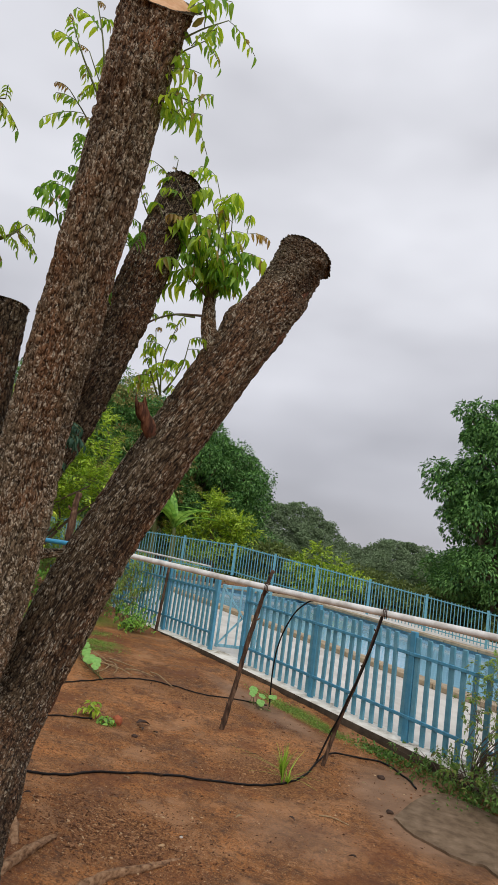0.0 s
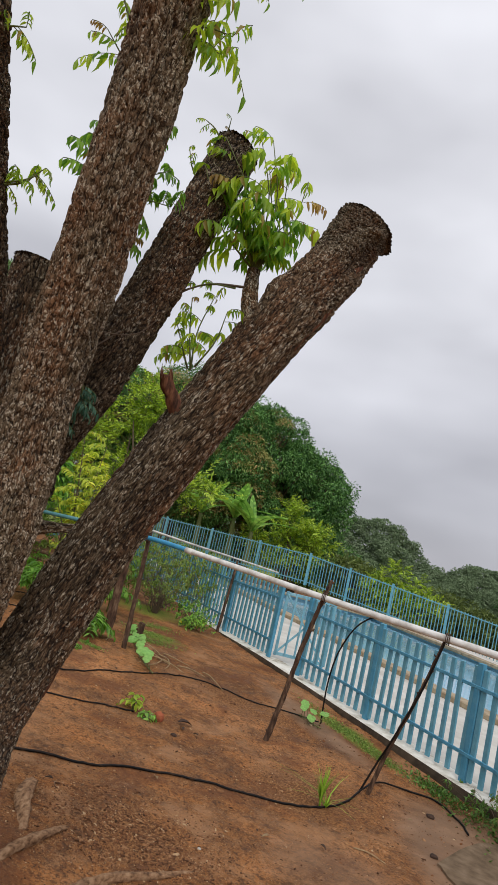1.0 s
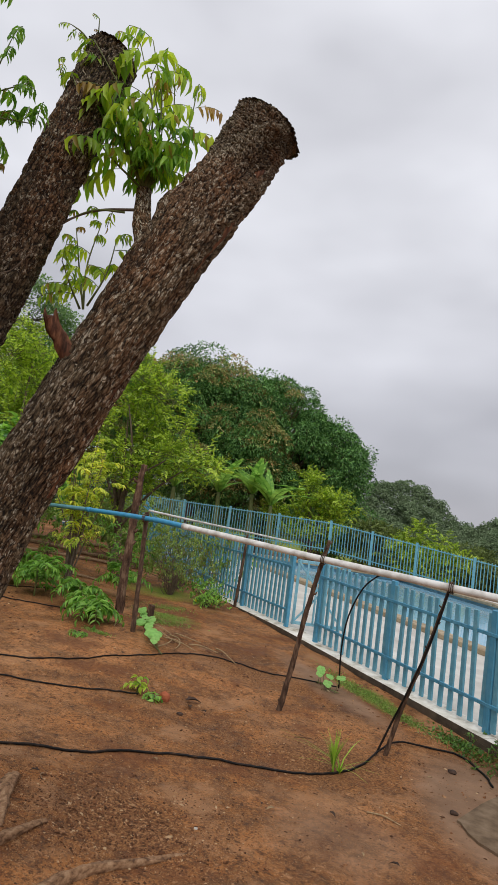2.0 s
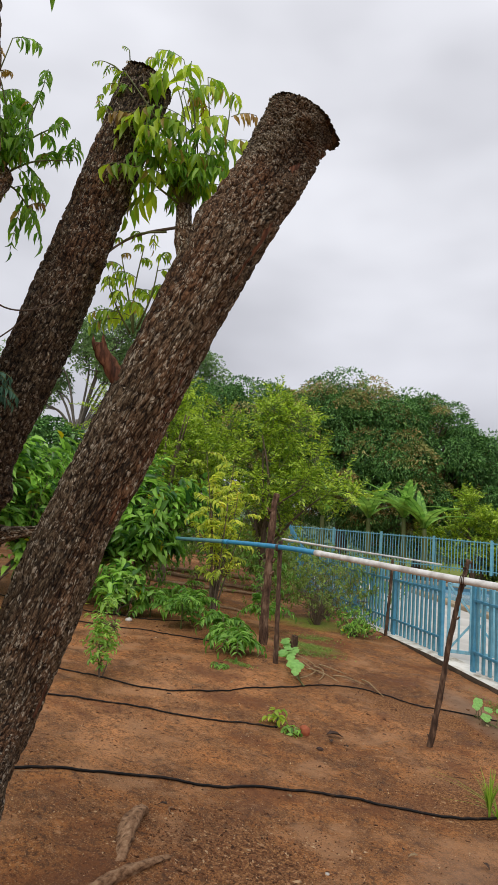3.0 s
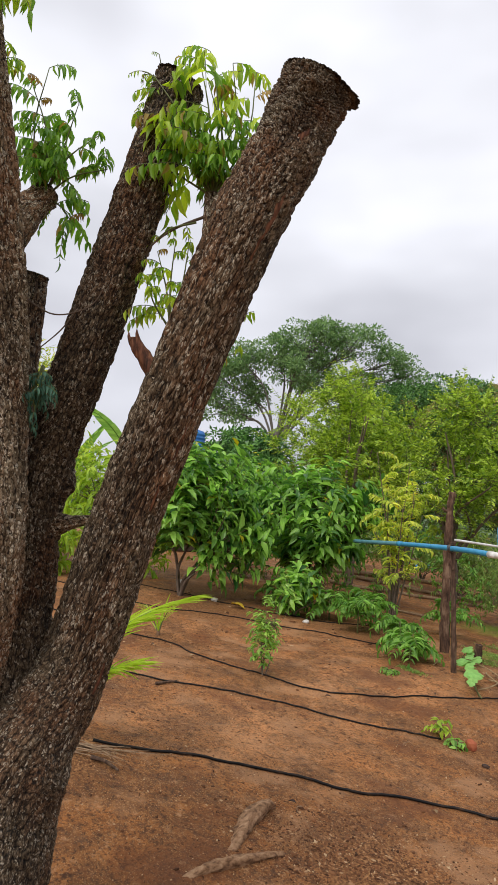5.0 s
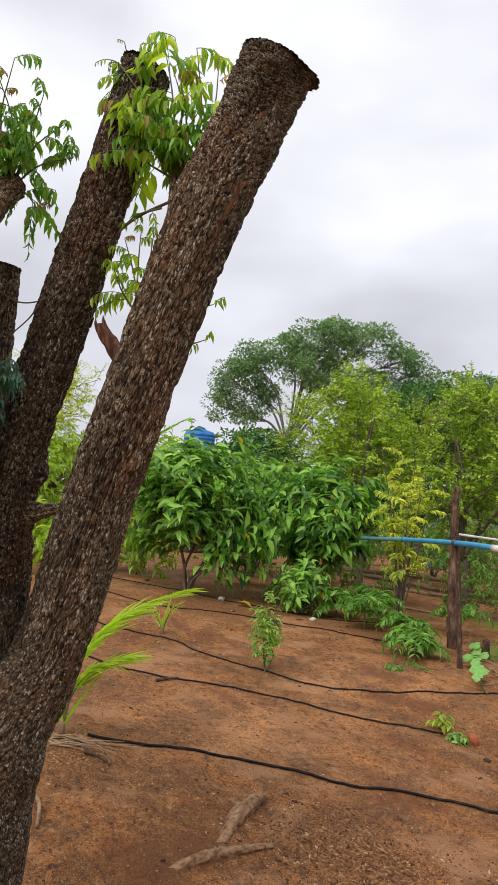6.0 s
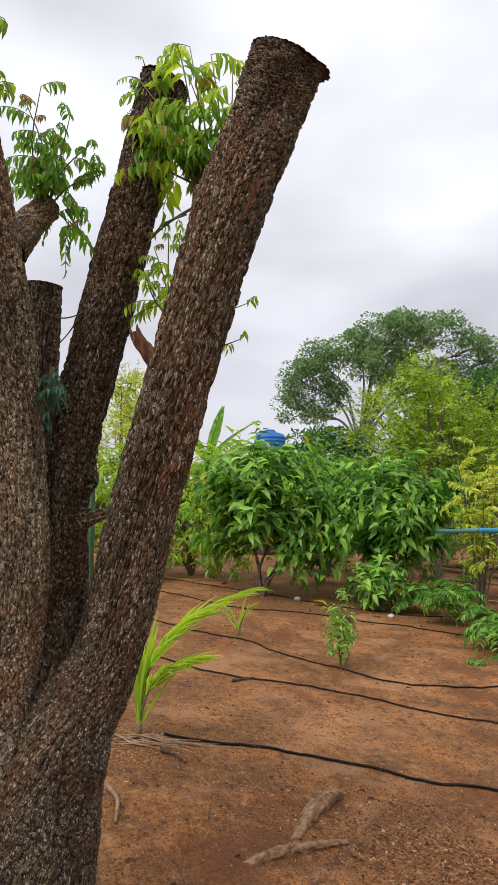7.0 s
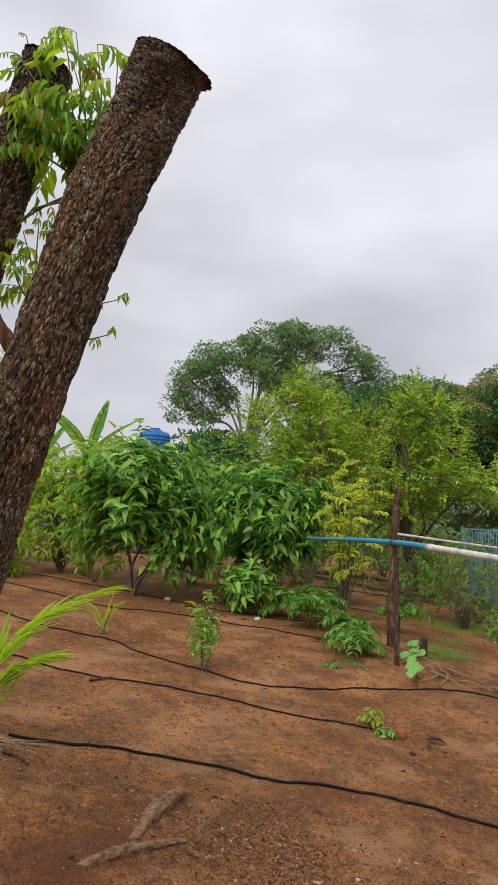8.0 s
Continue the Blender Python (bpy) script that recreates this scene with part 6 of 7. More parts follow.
bush("leafy_shrub", SHRUB, at_ground(-6.6, 8.75), [(0, 0, 1.35, 0.9, 0.85, 0.85), (0.35, 0.1, 1.0, 0.6, 0.5, 0.35), (0, 0, 1.95, 0.5, 0.5, 0.4), (-0.6, -0.7, 1.7, 0.4, 0.4, 0.5), (0.7, 0.6, 1.6, 0.4, 0.4, 0.5), (0.3, 0.3, 2.2, 0.2, 0.2, 0.3), (-0.3, -0.6, 0.95, 0.4, 0.4, 0.35)], (0.240, 0.37), L_NONI, 111, 400, 8, 6, droop=0.28, group="garden shrubs", stem_r=0.03)
bush("leafy_shrub", "tall bright green bamboo-like shrub with narrow leaves", at_ground(-10.0, 6.5), [(0, 0, 1.3, 1.0, 1.0, 1.2), (0.5, 0.6, 2.0, 0.9, 0.9, 0.7), (0.9, 0.3, 0.9, 0.7, 0.7, 0.8)], (0.22, 0.26), L_LIGHT, 112, 420, 8, 9, droop=0.7, group="garden shrubs")
bush("leafy_shrub", "bright green shrub with narrow leaves", at_ground(-12.0, 5.4), [(0, 0, 1.3, 1.2, 1.2, 1.3), (0.2, 0.8, 2.3, 0.9, 0.9, 0.7)], (0.22, 0.28), L_LIGHT, 113, 360, 8, 9, droop=0.7, group="garden shrubs")
bush("leafy_shrub", SHRUB, at_ground(-9.3, 9.2), [(0, 0, 1.6, 1.1, 1.1, 1.0), (0.8, 0.5, 1.3, 0.8, 0.8, 0.8)], (0.19, 0.45), L_NONI, 114, 420, 8, 6, droop=0.28, group="garden shrubs")
bush("leafy_shrub", "low glossy green shrub beside the hose", at_ground(-5.75, 7.75), [(0, 0, 0.45, 0.5, 0.4, 0.35)], (0.20, 0.42), L_NONI, 115, 55, 8, 4, droop=0.75, group="garden shrubs")
bush("leafy_shrub", "young bright green shrub", at_ground(-9.3, 5.2), [(0, 0, 0.5, 0.5, 0.5, 0.45)], (0.2, 0.35), L_LIGHT, 116, 60, 8, 4, droop=0.7, group="garden shrubs")


def yellow_shrub():
    """An open shrub with yellow-green pinnate leaves on thin stems."""
    r = np.random.default_rng(120)
    at = at_ground(-4.75, 8.7)
    ob = thing("pinnate_shrub", "open shrub with yellow-green pinnate leaves and bare lower stems", "shrub", at)
    st, lv = Build(), Leaves()
    for k in range(12):
        a = 2.4 * k
        tip = np.array((math.cos(a) * r.uniform(0.05, 0.60), math.sin(a) * r.uniform(0.05, 0.60), r.uniform(1.3, 2.55)))
        pts = spline([(0, 0, -0.05), tip * (0.4, 0.4, 0.5) + r.normal(size=3) * 0.06, tip], 12)
        part("stem", Build().add(*tube(pts, np.linspace(0.016, 0.004, 12), 6)).mesh("stem", M_BARK2), ob)
        for j in range(7):
            if r.uniform() < 0.10:
                continue
            p = pts[5 + j]
            b = 2.4 * j + a + r.uniform(-0.8, 0.8)
            ln = r.uniform(0.18, 0.52)
            compound(lv, st, p, np.array((math.cos(b), math.sin(b), r.uniform(0.0, 2.2))), ln, int(6 + ln * 12), r.uniform(0.08, 0.13), r, r.uniform(0.15, 0.6), 0.34, 0.003, r.uniform(0.1, 0.6))
    part("twig_work", st.mesh("twig_work", M_BARK2), ob, stuff=True)
    part("leaves", lv.mesh("leaves", L_YELLOW), ob, stuff=True)


yellow_shrub()
FINE = "small tree with fine light green foliage"
spray_tree("small_tree", FINE, at_ground(-8.3, 11.2), 1.2, [(0, 0, 3.0, 1.4, 1.3, 1.1), (0.9, -0.3, 2.4, 1.1, 1.0, 1.0), (-0.9, 0.3, 2.6, 1.1, 1.0, 1.1), (-0.3, 0.2, 3.9, 0.6, 0.6, 0.6)], (0.115, 0.50), L_FINE, 130, 860, 0.46, group="small garden trees")
spray_tree("small_tree", FINE, at_ground(-6.0, 11.6), 1.1, [(0, 0, 2.7, 1.1, 1.0, 1.0), (0.8, -0.2, 2.2, 0.9, 0.8, 0.6), (0.2, 0.1, 3.3, 0.6, 0.6, 0.6), (1.45, -0.3, 2.15, 0.6, 0.5, 0.25), (-0.4, 0, 1.7, 0.8, 0.8, 0.6)], (0.115, 0.50), L_FINE, 131, 680, 0.46, trunk_r=0.07, group="small garden trees")
spray_tree("small_tree", FINE, at_ground(-10.3, 12.4), 1.4, [(0, 0, 3.0, 1.4, 1.3, 1.3), (0.3, 0.2, 4.0, 0.7, 0.7, 0.7), (1.2, 0.2, 2.4, 1.2, 1.1, 1.2)], (0.12, 0.50), L_FINE, 132, 700, 0.48, trunk_r=0.09, group="small garden trees")


def thicket():
    """Weeds and thin stalks along the fence corner and climbers on the fence."""
    bush("weed_thicket", "tangle of thin grey-green weeds against the fence", at_ground(-4.45, 11.5), [(0, 0, 0.7, 0.9, 0.8, 0.65), (0.35, 0.7, 0.6, 0.7, 0.7, 0.6), (-0.7, -0.6, 0.5, 0.7, 0.6, 0.5)], (0.09, 0.35), L_WEED, 140, 260, 8, 40, stem_r=0.006, category="weeds", group="weeds by the fence")
    bush("fence_vine", "green creeper climbing the blue fence", (*fence_xy(-0.95, -0.13), fence_z(-0.95) - 0.05), [(0.1, -0.15, 0.7, 0.30, 0.40, 0.55), (0.0, 0.0, 0.15, 0.4, 0.5, 0.2), (0.5, -0.6, 0.8, 0.42, 0.5, 0.62), (0.30, -0.40, 1.18, 0.35, 0.35, 0.22), (0.75, -0.8, 1.15, 0.4, 0.4, 0.25)], (0.040, 0.42), L_WEED, 141, 640, 8, 40, stem_r=0.005, category="creeper", group="weeds by the fence")
    bush("fence_weed", "low dark green weeds and litter at the kerb", at_ground(1.50, 6.98), [(0, 0, 0.10, 0.35, 0.40, 0.12), (-0.35, 0.38, 0.06, 0.28, 0.26, 0.08), (0.35, -0.45, 0.12, 0.35, 0.40, 0.14), (0.7, -0.9, 0.14, 0.35, 0.4, 0.16)], (0.045, 0.45), L_KERB, 142, 260, 8, 14, stem_r=0.004, category="weeds", group="weeds by the fence")


thicket()
bush("wiry_bush", "dense wiry bush with tiny grey-green leaves by the fence corner", at_ground(-4.15, 10.75), [(0, 0, 0.62, 0.62, 0.6, 0.55), (0.25, -0.3, 0.85, 0.4, 0.4, 0.4), (-0.4, 0.3, 0.55, 0.5, 0.5, 0.5)], (0.050, 0.34), L_WEED, 320, 330, 8, 60, stem_r=0.005, category="bush", group="weeds by the fence")
bush("wiry_bush", "low dark green bush at the kerb's end", at_ground(-3.35, 10.55), [(0, 0, 0.22, 0.40, 0.36, 0.24), (0.15, -0.15, 0.14, 0.36, 0.32, 0.14)], (0.055, 0.45), L_NONI, 321, 170, 8, 30, stem_r=0.005, category="bush", group="weeds by the fence")
for k, (x, y, ln, rise) in enumerate([(-4.2, 9.3, 0.55, 1.6), (-5.9, 9.2, 0.6, 1.3), (-4.6, 7.9, 0.42, 1.0), (-6.4, 8.0, 0.5, 0.9)]):
    fronds("fern_plant", "loose plant with long feathery pinnate leaves", "plant", at_ground(x, y), 13, ln, 300 + k, L_FERN, 11, 0.11, 0.32, rise, 0.6, 0.35, "feathery plants")
for k, (x, y, h) in enumerate([(-5.2, 10.6, 0.7), (-6.4, 10.2, 0.7), (-7.6, 9.8, 0.6), (-8.2, 8.3, 0.6)]):
    bush("weed_thicket", "loose thin-stalked weeds with small light leaves", at_ground(x, y), [(0, 0, h, 0.55, 0.5, h * 0.8), (0.3, 0.2, h * 0.6, 0.4, 0.4, h * 0.5)], (0.10, 0.36), L_WEED if k % 2 else L_FERN, 320 + k, 62, 7, 20, stem_r=0.005, category="weeds", group="weeds by the fence")


for k, (x, y, w, h) in enumerate([(-7.2, 13.4, 1.0, 0.8), (-9.2, 14.6, 1.2, 0.9), (-5.3, 14.0, 0.9, 0.7), (-11.6, 14.2, 1.2, 1.0), (-12.6, 11.0, 1.1, 1.0), (-6.2, 16.5, 1.2, 0.8), (-9.8, 17.5, 1.4, 0.9), (-13.8, 16.0, 1.4, 1.1), (-15.5, 12.5, 1.4, 1.2), (-8.0, 20.0, 1.5, 0.9), (-11.5, 20.5, 1.6, 1.0)]):
    bush("weed_thicket", "tangled green undergrowth behind the garden shrubs", at_ground(x, y), [(0, 0, h, w, w, h * 0.8), (w * 0.6, 0.3, h * 0.6, w * 0.6, w * 0.6, h * 0.5)], (0.16, 0.4), L_FERN if k % 3 else L_WEED, 340 + k, 150, 8, 10, stem_r=0.012, category="weeds", group="undergrowth", far=True)


def banana(at, label, specs, seed, stem=1.6):
    """A banana plant: a thick sheathed stem and long split blades."""
    ob = thing("banana_plant", label, "banana plant", at, "banana plants")
    part("stem", Build().add(*tube([(0, 0, -0.2), (0.03, 0, stem * 0.5), (0, 0, stem)], [0.14, 0.12, 0.08], 10, 10)).mesh("stem", M_STEM), ob)
    r = np.random.default_rng(seed)
    for turn, tilt, ln, droop in specs:
        bl = Build()
        n = 16
        for side in (-1, 1):
            for k in range(n):
                u0, u1 = k / n - 0.004, (k + 1) / n + (0.004 if k % 5 else -0.002)
                gap = r.uniform(0, 0.10)
                row = []
                for u in (u0, u1):
                    w = ln * 0.125 * math.sin(math.pi * min(0.97, 0.08 + 0.9 * u)) ** 0.7
                    c = np.array((ln * u, 0, -droop * ln * u * u))
                    row.append((c, c + np.array((0.04 * ln, side * w, -0.25 * w - gap * w))))
                bl.add([row[0][0], row[1][0], row[1][1], row[0][1]], [(0, 1, 2, 3) if side < 0 else (3, 2, 1, 0)])
        bl.add(*tube([(ln * u, 0, -droop * ln * u * u + 0.006) for u in np.linspace(0, 1, 9)], np.linspace(0.022, 0.006, 9), 5))
        part("leaf", bl.mesh("leaf", L_BANANA), ob, m=pose(0, 0, stem, 0, -tilt, turn))
    return ob


BAN = "banana plant with long split light green leaves"
for k, (x, y, st) in enumerate([(-11.4, 26.9, 2.2), (-10.0, 27.4, 2.3), (-13.4, 26.4, 2.2), (-8.9, 27.0, 1.9)]):
    banana((x, y, 0.2), BAN, [(20 + 40 * k, 82, 1.6, 0.25), (130, 72, 1.9, 1.25), (250, 70, 2.0, 1.35), (320 - 20 * k, 76, 1.9, 0.9), (60, 62, 1.7, 1.2), (190, 78, 1.8, 0.8), (285 + 10 * k, 66, 1.9, 1.3), (100, 68, 1.7, 1.2)], 150 + k, st)
banana(at_ground(-13.9, 8.5), BAN, [(20, 78, 1.5, 0.2), (60, 60, 1.6, 0.4), (200, 62, 1.9, 0.4), (120, 50, 1.8, 0.55), (300, 55, 1.8, 0.5)], 160, 2.6)
banana(at_ground(-14.6, 7.2), BAN, [(40, 70, 1.7, 0.3), (100, 60, 1.7, 0.4), (230, 62, 1.7, 0.4), (320, 50, 1.8, 0.5)], 161, 1.9)

# ---- trees beyond the pool ----
MANGO = "large dense dark green mango tree with bronze young shoots"
def mango(x, y, z, lobes, seed, share=0.18):
    crown_tree("mango_tree", MANGO, (x, y, z), 2.5, lobes, (0.17, 0.42), L_MANGO, seed, (0.45, 1.05), 1.25, 430, trunk_r=0.35, group="mango trees", mat2=L_MANGO_Y, share=share, inner=0.70)


mango(-15.6, 32.0, 0.0, [(0, 0, 6.0, 4.1, 3.8, 3.4), (2.5, 0, 4.6, 3.0, 2.8, 3.0), (-3.0, 0, 5.0, 3.0, 2.8, 3.2), (0.5, -1, 8.0, 2.1, 2.1, 1.7), (-2.2, 0, 7.7, 1.9, 1.9, 1.8), (2.6, 0, 6.8, 1.9, 1.9, 1.8)], 170, 0.42)
mango(-12.0, 34.0, -0.2, [(0, 0, 6.1, 2.9, 2.8, 3.0), (2.0, 0, 4.6, 2.4, 2.3, 2.9), (-1.0, -1, 3.2, 2.8, 2.4, 2.4)], 171, 0.12)
mango(-9.2, 35.0, -0.3, [(0, 0, 4.4, 2.2, 2.1, 2.6), (0.8, 0, 2.4, 1.8, 1.8, 2.0), (0.3, 0, 5.8, 1.5, 1.5, 1.4)], 172, 0.0)
mango(-21.5, 27.5, 0.3, [(0, 0, 5.2, 4.0, 3.8, 3.4), (3, 0, 6.4, 2.8, 2.8, 2.2), (-3, 0, 4.0, 2.8, 2.8, 2.8)], 173, 0.25)
spray_tree("small_tree", "yellow-green young tree behind the far fence", (-7.9, 29.8, -0.3), 1.2, [(0, 0, 2.2, 1.3, 1.2, 1.5), (0.9, 0, 1.8, 1.1, 1.1, 1.2), (-0.2, 0, 3.4, 0.7, 0.7, 0.8), (-1.3, 0, 1.6, 0.9, 0.9, 1.1)], (0.22, 0.44), L_FINE, 180, 520, 0.6, 6, trunk_r=0.12)
spray_tree("small_tree", "low bright green tree behind the far fence", (-2.8, 30.6, -0.9), 0.8, [(0, 0, 1.7, 1.2, 1.1, 1.1), (0.9, 0.1, 1.3, 1.0, 1.0, 0.8), (-0.9, 0, 1.3, 1.0, 1.0, 0.8)], (0.22, 0.44), L_FINE, 186, 420, 0.55, 6, trunk_r=0.1, rise=0.1)
for k, (x, y, z, w, h) in enumerate([(0.6, 32.6, -1.0, 1.7, 1.0), (3.2, 33.4, -1.2, 1.9, 1.1), (-5.4, 32.8, -0.5, 1.4, 1.3), (6.0, 31.0, -1.4, 1.6, 1.0), (-1.2, 35.5, -0.8, 1.8, 1.1), (8.4, 30.0, -1.6, 1.7, 1.3)]):
    crown_tree("small_tree", "low olive-green scrub tree behind the far fence", (x, y, z), 0.5, [(0, 0, h, w, 1.3, h * 0.8), (w * 0.6, 0.3, h * 0.7, w * 0.6, 1.0, h * 0.7)], (0.26, 0.4), L_SCRUB, 187 + k, (0.4, 0.75), 1.3, 150, trunk_r=0.09, group="scrub behind the fence")
crown_tree("broadleaf_tree", "tall dark green tree with clumped drooping foliage", (4.9, 31.9, -1.9), 3.0, [(-0.3, 0, 10.6, 1.8, 1.7, 1.4), (-1.5, 0, 10.2, 0.7, 0.7, 0.7), (0.0, 0, 8.4, 1.9, 1.9, 1.4), (-3.0, 0, 8.0, 0.7, 0.6, 0.5), (-1.6, 0, 7.4, 1.3, 1.2, 0.7), (-0.6, 0, 6.0, 2.1, 1.9, 1.1), (0.6, 0, 3.6, 2.6, 2.3, 1.6), (2.2, 0, 8.0, 2.1, 1.9, 3.0)], (0.24, 0.40), L_MANGO, 181, (0.40, 0.9), 1.2, 260, trunk_r=0.3, droop=0.9)
crown_tree("broadleaf_tree", "dark rounded tree behind the far fence", (5.3, 37.4, -2.0), 1.5, [(0, 0, 3.0, 3.2, 2.8, 2.4), (3, 0, 3.5, 2.8, 2.8, 2.8)], (0.26, 0.38), L_MANGO, 182, (0.6, 1.1), 1.3, 260, trunk_r=0.25)


def spread(*rows):
    """Lobes set along the tree's long axis: distance along it, depth, height, radii."""
    return [(0.6 * a - 0.8 * b, 0.8 * a + 0.6 * b, z, ra, ra, rz) for a, b, z, ra, rz in rows]


crown_tree("spreading_tree", "wide spreading tree with an open airy crown and visible pale limbs", (-26.4, 22.65, 0.0), 6.6,
           spread((1.8, 0, 11.4, 1.9, 1.2), (2.7, 0.4, 12.2, 1.0, 0.8), (-0.1, 0.5, 10.9, 1.6, 1.1), (4.2, -0.5, 11.3, 1.3, 0.9), (-1.9, 0, 10.2, 1.3, 1.0), (-3.1, 0, 9.2, 1.2, 1.1), (-3.4, 0.4, 7.8, 1.0, 0.9), (-1.6, 0.8, 8.4, 1.2, 0.8), (-2.1, 0.2, 7.2, 0.8, 0.6),
                  (6.0, 0, 10.6, 1.1, 0.8), (7.2, 0.3, 10.0, 0.9, 0.7), (4.8, 1.0, 9.4, 1.2, 0.8), (2.2, 1.6, 10.0, 1.3, 0.9), (0.8, -1.4, 9.4, 1.1, 0.7), (3.4, 0.2, 8.6, 0.8, 0.5)),
           (0.19, 0.50), L_RAIN, 183, (0.28, 0.70), 1.0, 100, wood=M_PALEBARK, trunk_r=0.125, inner=0.55, droop=0.3)
crown_tree("broadleaf_tree", "small dark round tree", (-24.9, 19.7, 0.2), 1.6, [(0, 0, 4.4, 1.8, 1.7, 1.4), (1.2, 0.5, 3.0, 1.4, 1.4, 1.4)], (0.3, 0.4), L_MANGO, 184, (0.5, 0.9), 1.4, 180, trunk_r=0.2)
spray_tree("small_tree", "pale yellow-green open tree", at_ground(-13.2, 5.9), 1.2, [(0, 0, 2.6, 1.3, 1.3, 1.3), (0.3, 0.2, 4.0, 0.7, 0.7, 0.7)], (0.13, 0.4), L_YELLOW, 185, 420, 0.5, 6, trunk_r=0.08)


def water_tank():
    """A blue ribbed plastic tank on a low masonry plinth behind the shrubs."""
    x, y, z = -17.4, 12.3, 3.80
    g = gz(x, y)
    st = thing("tank_stand", "plain concrete stand carrying a water tank", "stand", (x, y, g))
    part("column", bevel_box("column", (1.2, 1.2, z - g), M_CONC_DARK, 0.03, (0, 0, (z - g) / 2)), st)
    ob = thing("water_tank", "bright blue ribbed plastic water tank on a stand", "water tank", (x, y, z))
    ob.scale = (0.72, 0.72, 0.72)
    prof = [(0.0, 0.0), (0.68, 0.0), (0.72, 0.05)]
    for k in range(5):
        h = 0.1 + k * 0.17
        prof += [(0.72, h), (0.74, h + 0.03), (0.74, h + 0.07), (0.72, h + 0.10)]
    prof += [(0.66, 1.0), (0.30, 1.12), (0.29, 1.16), (0.0, 1.17)]
    n = 28
    v = [(r * math.cos(6.2832 * j / n), r * math.sin(6.2832 * j / n), h) for r, h in prof for j in range(n)]
    f = [(k * n + j, k * n + (j + 1) % n, (k + 1) * n + (j + 1) % n, (k + 1) * n + j) for k in range(len(prof) - 1) for j in range(n)]
    part("tank_body", Build().add(v, f).mesh("tank_body", M_TANK), ob)
    part("lid", Build().add(*tube([(0, 0, 1.16), (0, 0, 1.22)], 0.24, 20)).mesh("lid", M_TANK), ob)


water_tank()


def hill_woods():
    """Far wooded hills: a crown of many leaf clumps over rising ground."""
    r = np.random.default_rng(190)
    bs, ds, ns, ls = [], [], [], []
    blobs = []
    ridge = spline([(-30, 70, 5.5), (-22, 73, 5.8), (-18, 74, 6.1), (-14.5, 75, 6.9), (-11.5, 76.3, 7.1), (-9, 77.6, 5.6), (-6.5, 79, 3.3), (-4.4, 80, 3.0), (-2, 80.8, 4.5), (0.9, 82, 4.6), (4, 79.5, 3.3), (9, 80, 3.2), (14, 80, 3.6), (22, 78, 4.2), (32, 76, 4.6)], 150)
    for x, y, top in ridge:
        for k in range(4):
            sz = r.uniform(0.55, 1.25)
            h = top - sz * 0.7 - k * top * 0.26 * r.uniform(0.7, 1.2) + r.normal() * 0.22
            blobs.append((x + r.normal() * 0.5, y - k * 2.0 + r.normal() * 0.8, h, sz))
    for x0, y0, hz, wx, wy, cnt in ((-85, 105, 8, 40, 14, 110), (-80, 40, 7, 25, 30, 90), (-45, 65, 5.0, 14, 10, 50), (-55, 22, 4.5, 10, 16, 50)):
        for k in range(cnt):
            u, w = r.normal() * 0.55, r.normal() * 0.4
            h = hz * math.exp(-(u * u)) * r.uniform(0.55, 1.0)
            blobs.append((x0 + u * wx, y0 + w * wy, h - 2.0, r.uniform(1.6, 3.4)))
    for x, y, z, s in blobs:
        m = 320 if s < 1.3 else 200
        d = r.normal(size=(m, 3)) + (0, -0.2, 0.3)
        d /= np.linalg.norm(d, axis=1)[:, None]
        bs.append(np.array((x, y, z)) + d * s * r.uniform(0.5, 1.0, (m, 1)) ** 0.5 * np.array((1, 1, 0.75)))
        ds.append(d + r.normal(size=(m, 3)) * 0.6 + (0, 0, -0.3))
        ns.append(d + (0, 0, 0.8))
        ls.append(np.full(m, 0.22 if s < 1.3 else 0.6) * r.uniform(0.6, 1.2, m))
    ls = np.concatenate(ls)
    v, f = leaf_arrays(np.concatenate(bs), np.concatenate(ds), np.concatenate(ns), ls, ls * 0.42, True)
    tagged(new("far_woods", fast_mesh("far_woods", v, f, L_HILL)), "grey-green wooded hills far behind the fences, haze painted into the leaf colour", "woods", kind="stuff")
    bl = Build()
    for x0, y0, hz, wx, wy in ((-16, 80, 5.2, 11, 5), (-32, 78, 4.4, 14, 5), (1, 86, 3.2, 14, 5), (24, 84, 3.0, 16, 5), (-85, 110, 6, 45, 14), (-84, 40, 5, 22, 34)):
        n, m = 24, 8
        vv = [(x0 + wx * 1.2 * math.cos(6.2832 * j / n) * (1 - k / m), y0 + wy * 1.2 * math.sin(6.2832 * j / n) * (1 - k / m), -1.5 + (hz + 0.5) * (1 - (1 - k / m) ** 2)) for k in range(m + 1) for j in range(n)]
        bl.add(vv, [(k * n + j, k * n + (j + 1) % n, (k + 1) * n + (j + 1) % n, (k + 1) * n + j) for k in range(m) for j in range(n)])
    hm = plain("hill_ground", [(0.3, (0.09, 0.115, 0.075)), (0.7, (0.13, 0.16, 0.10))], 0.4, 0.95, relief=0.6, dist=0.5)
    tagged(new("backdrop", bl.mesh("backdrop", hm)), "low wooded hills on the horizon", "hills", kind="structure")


hill_woods()

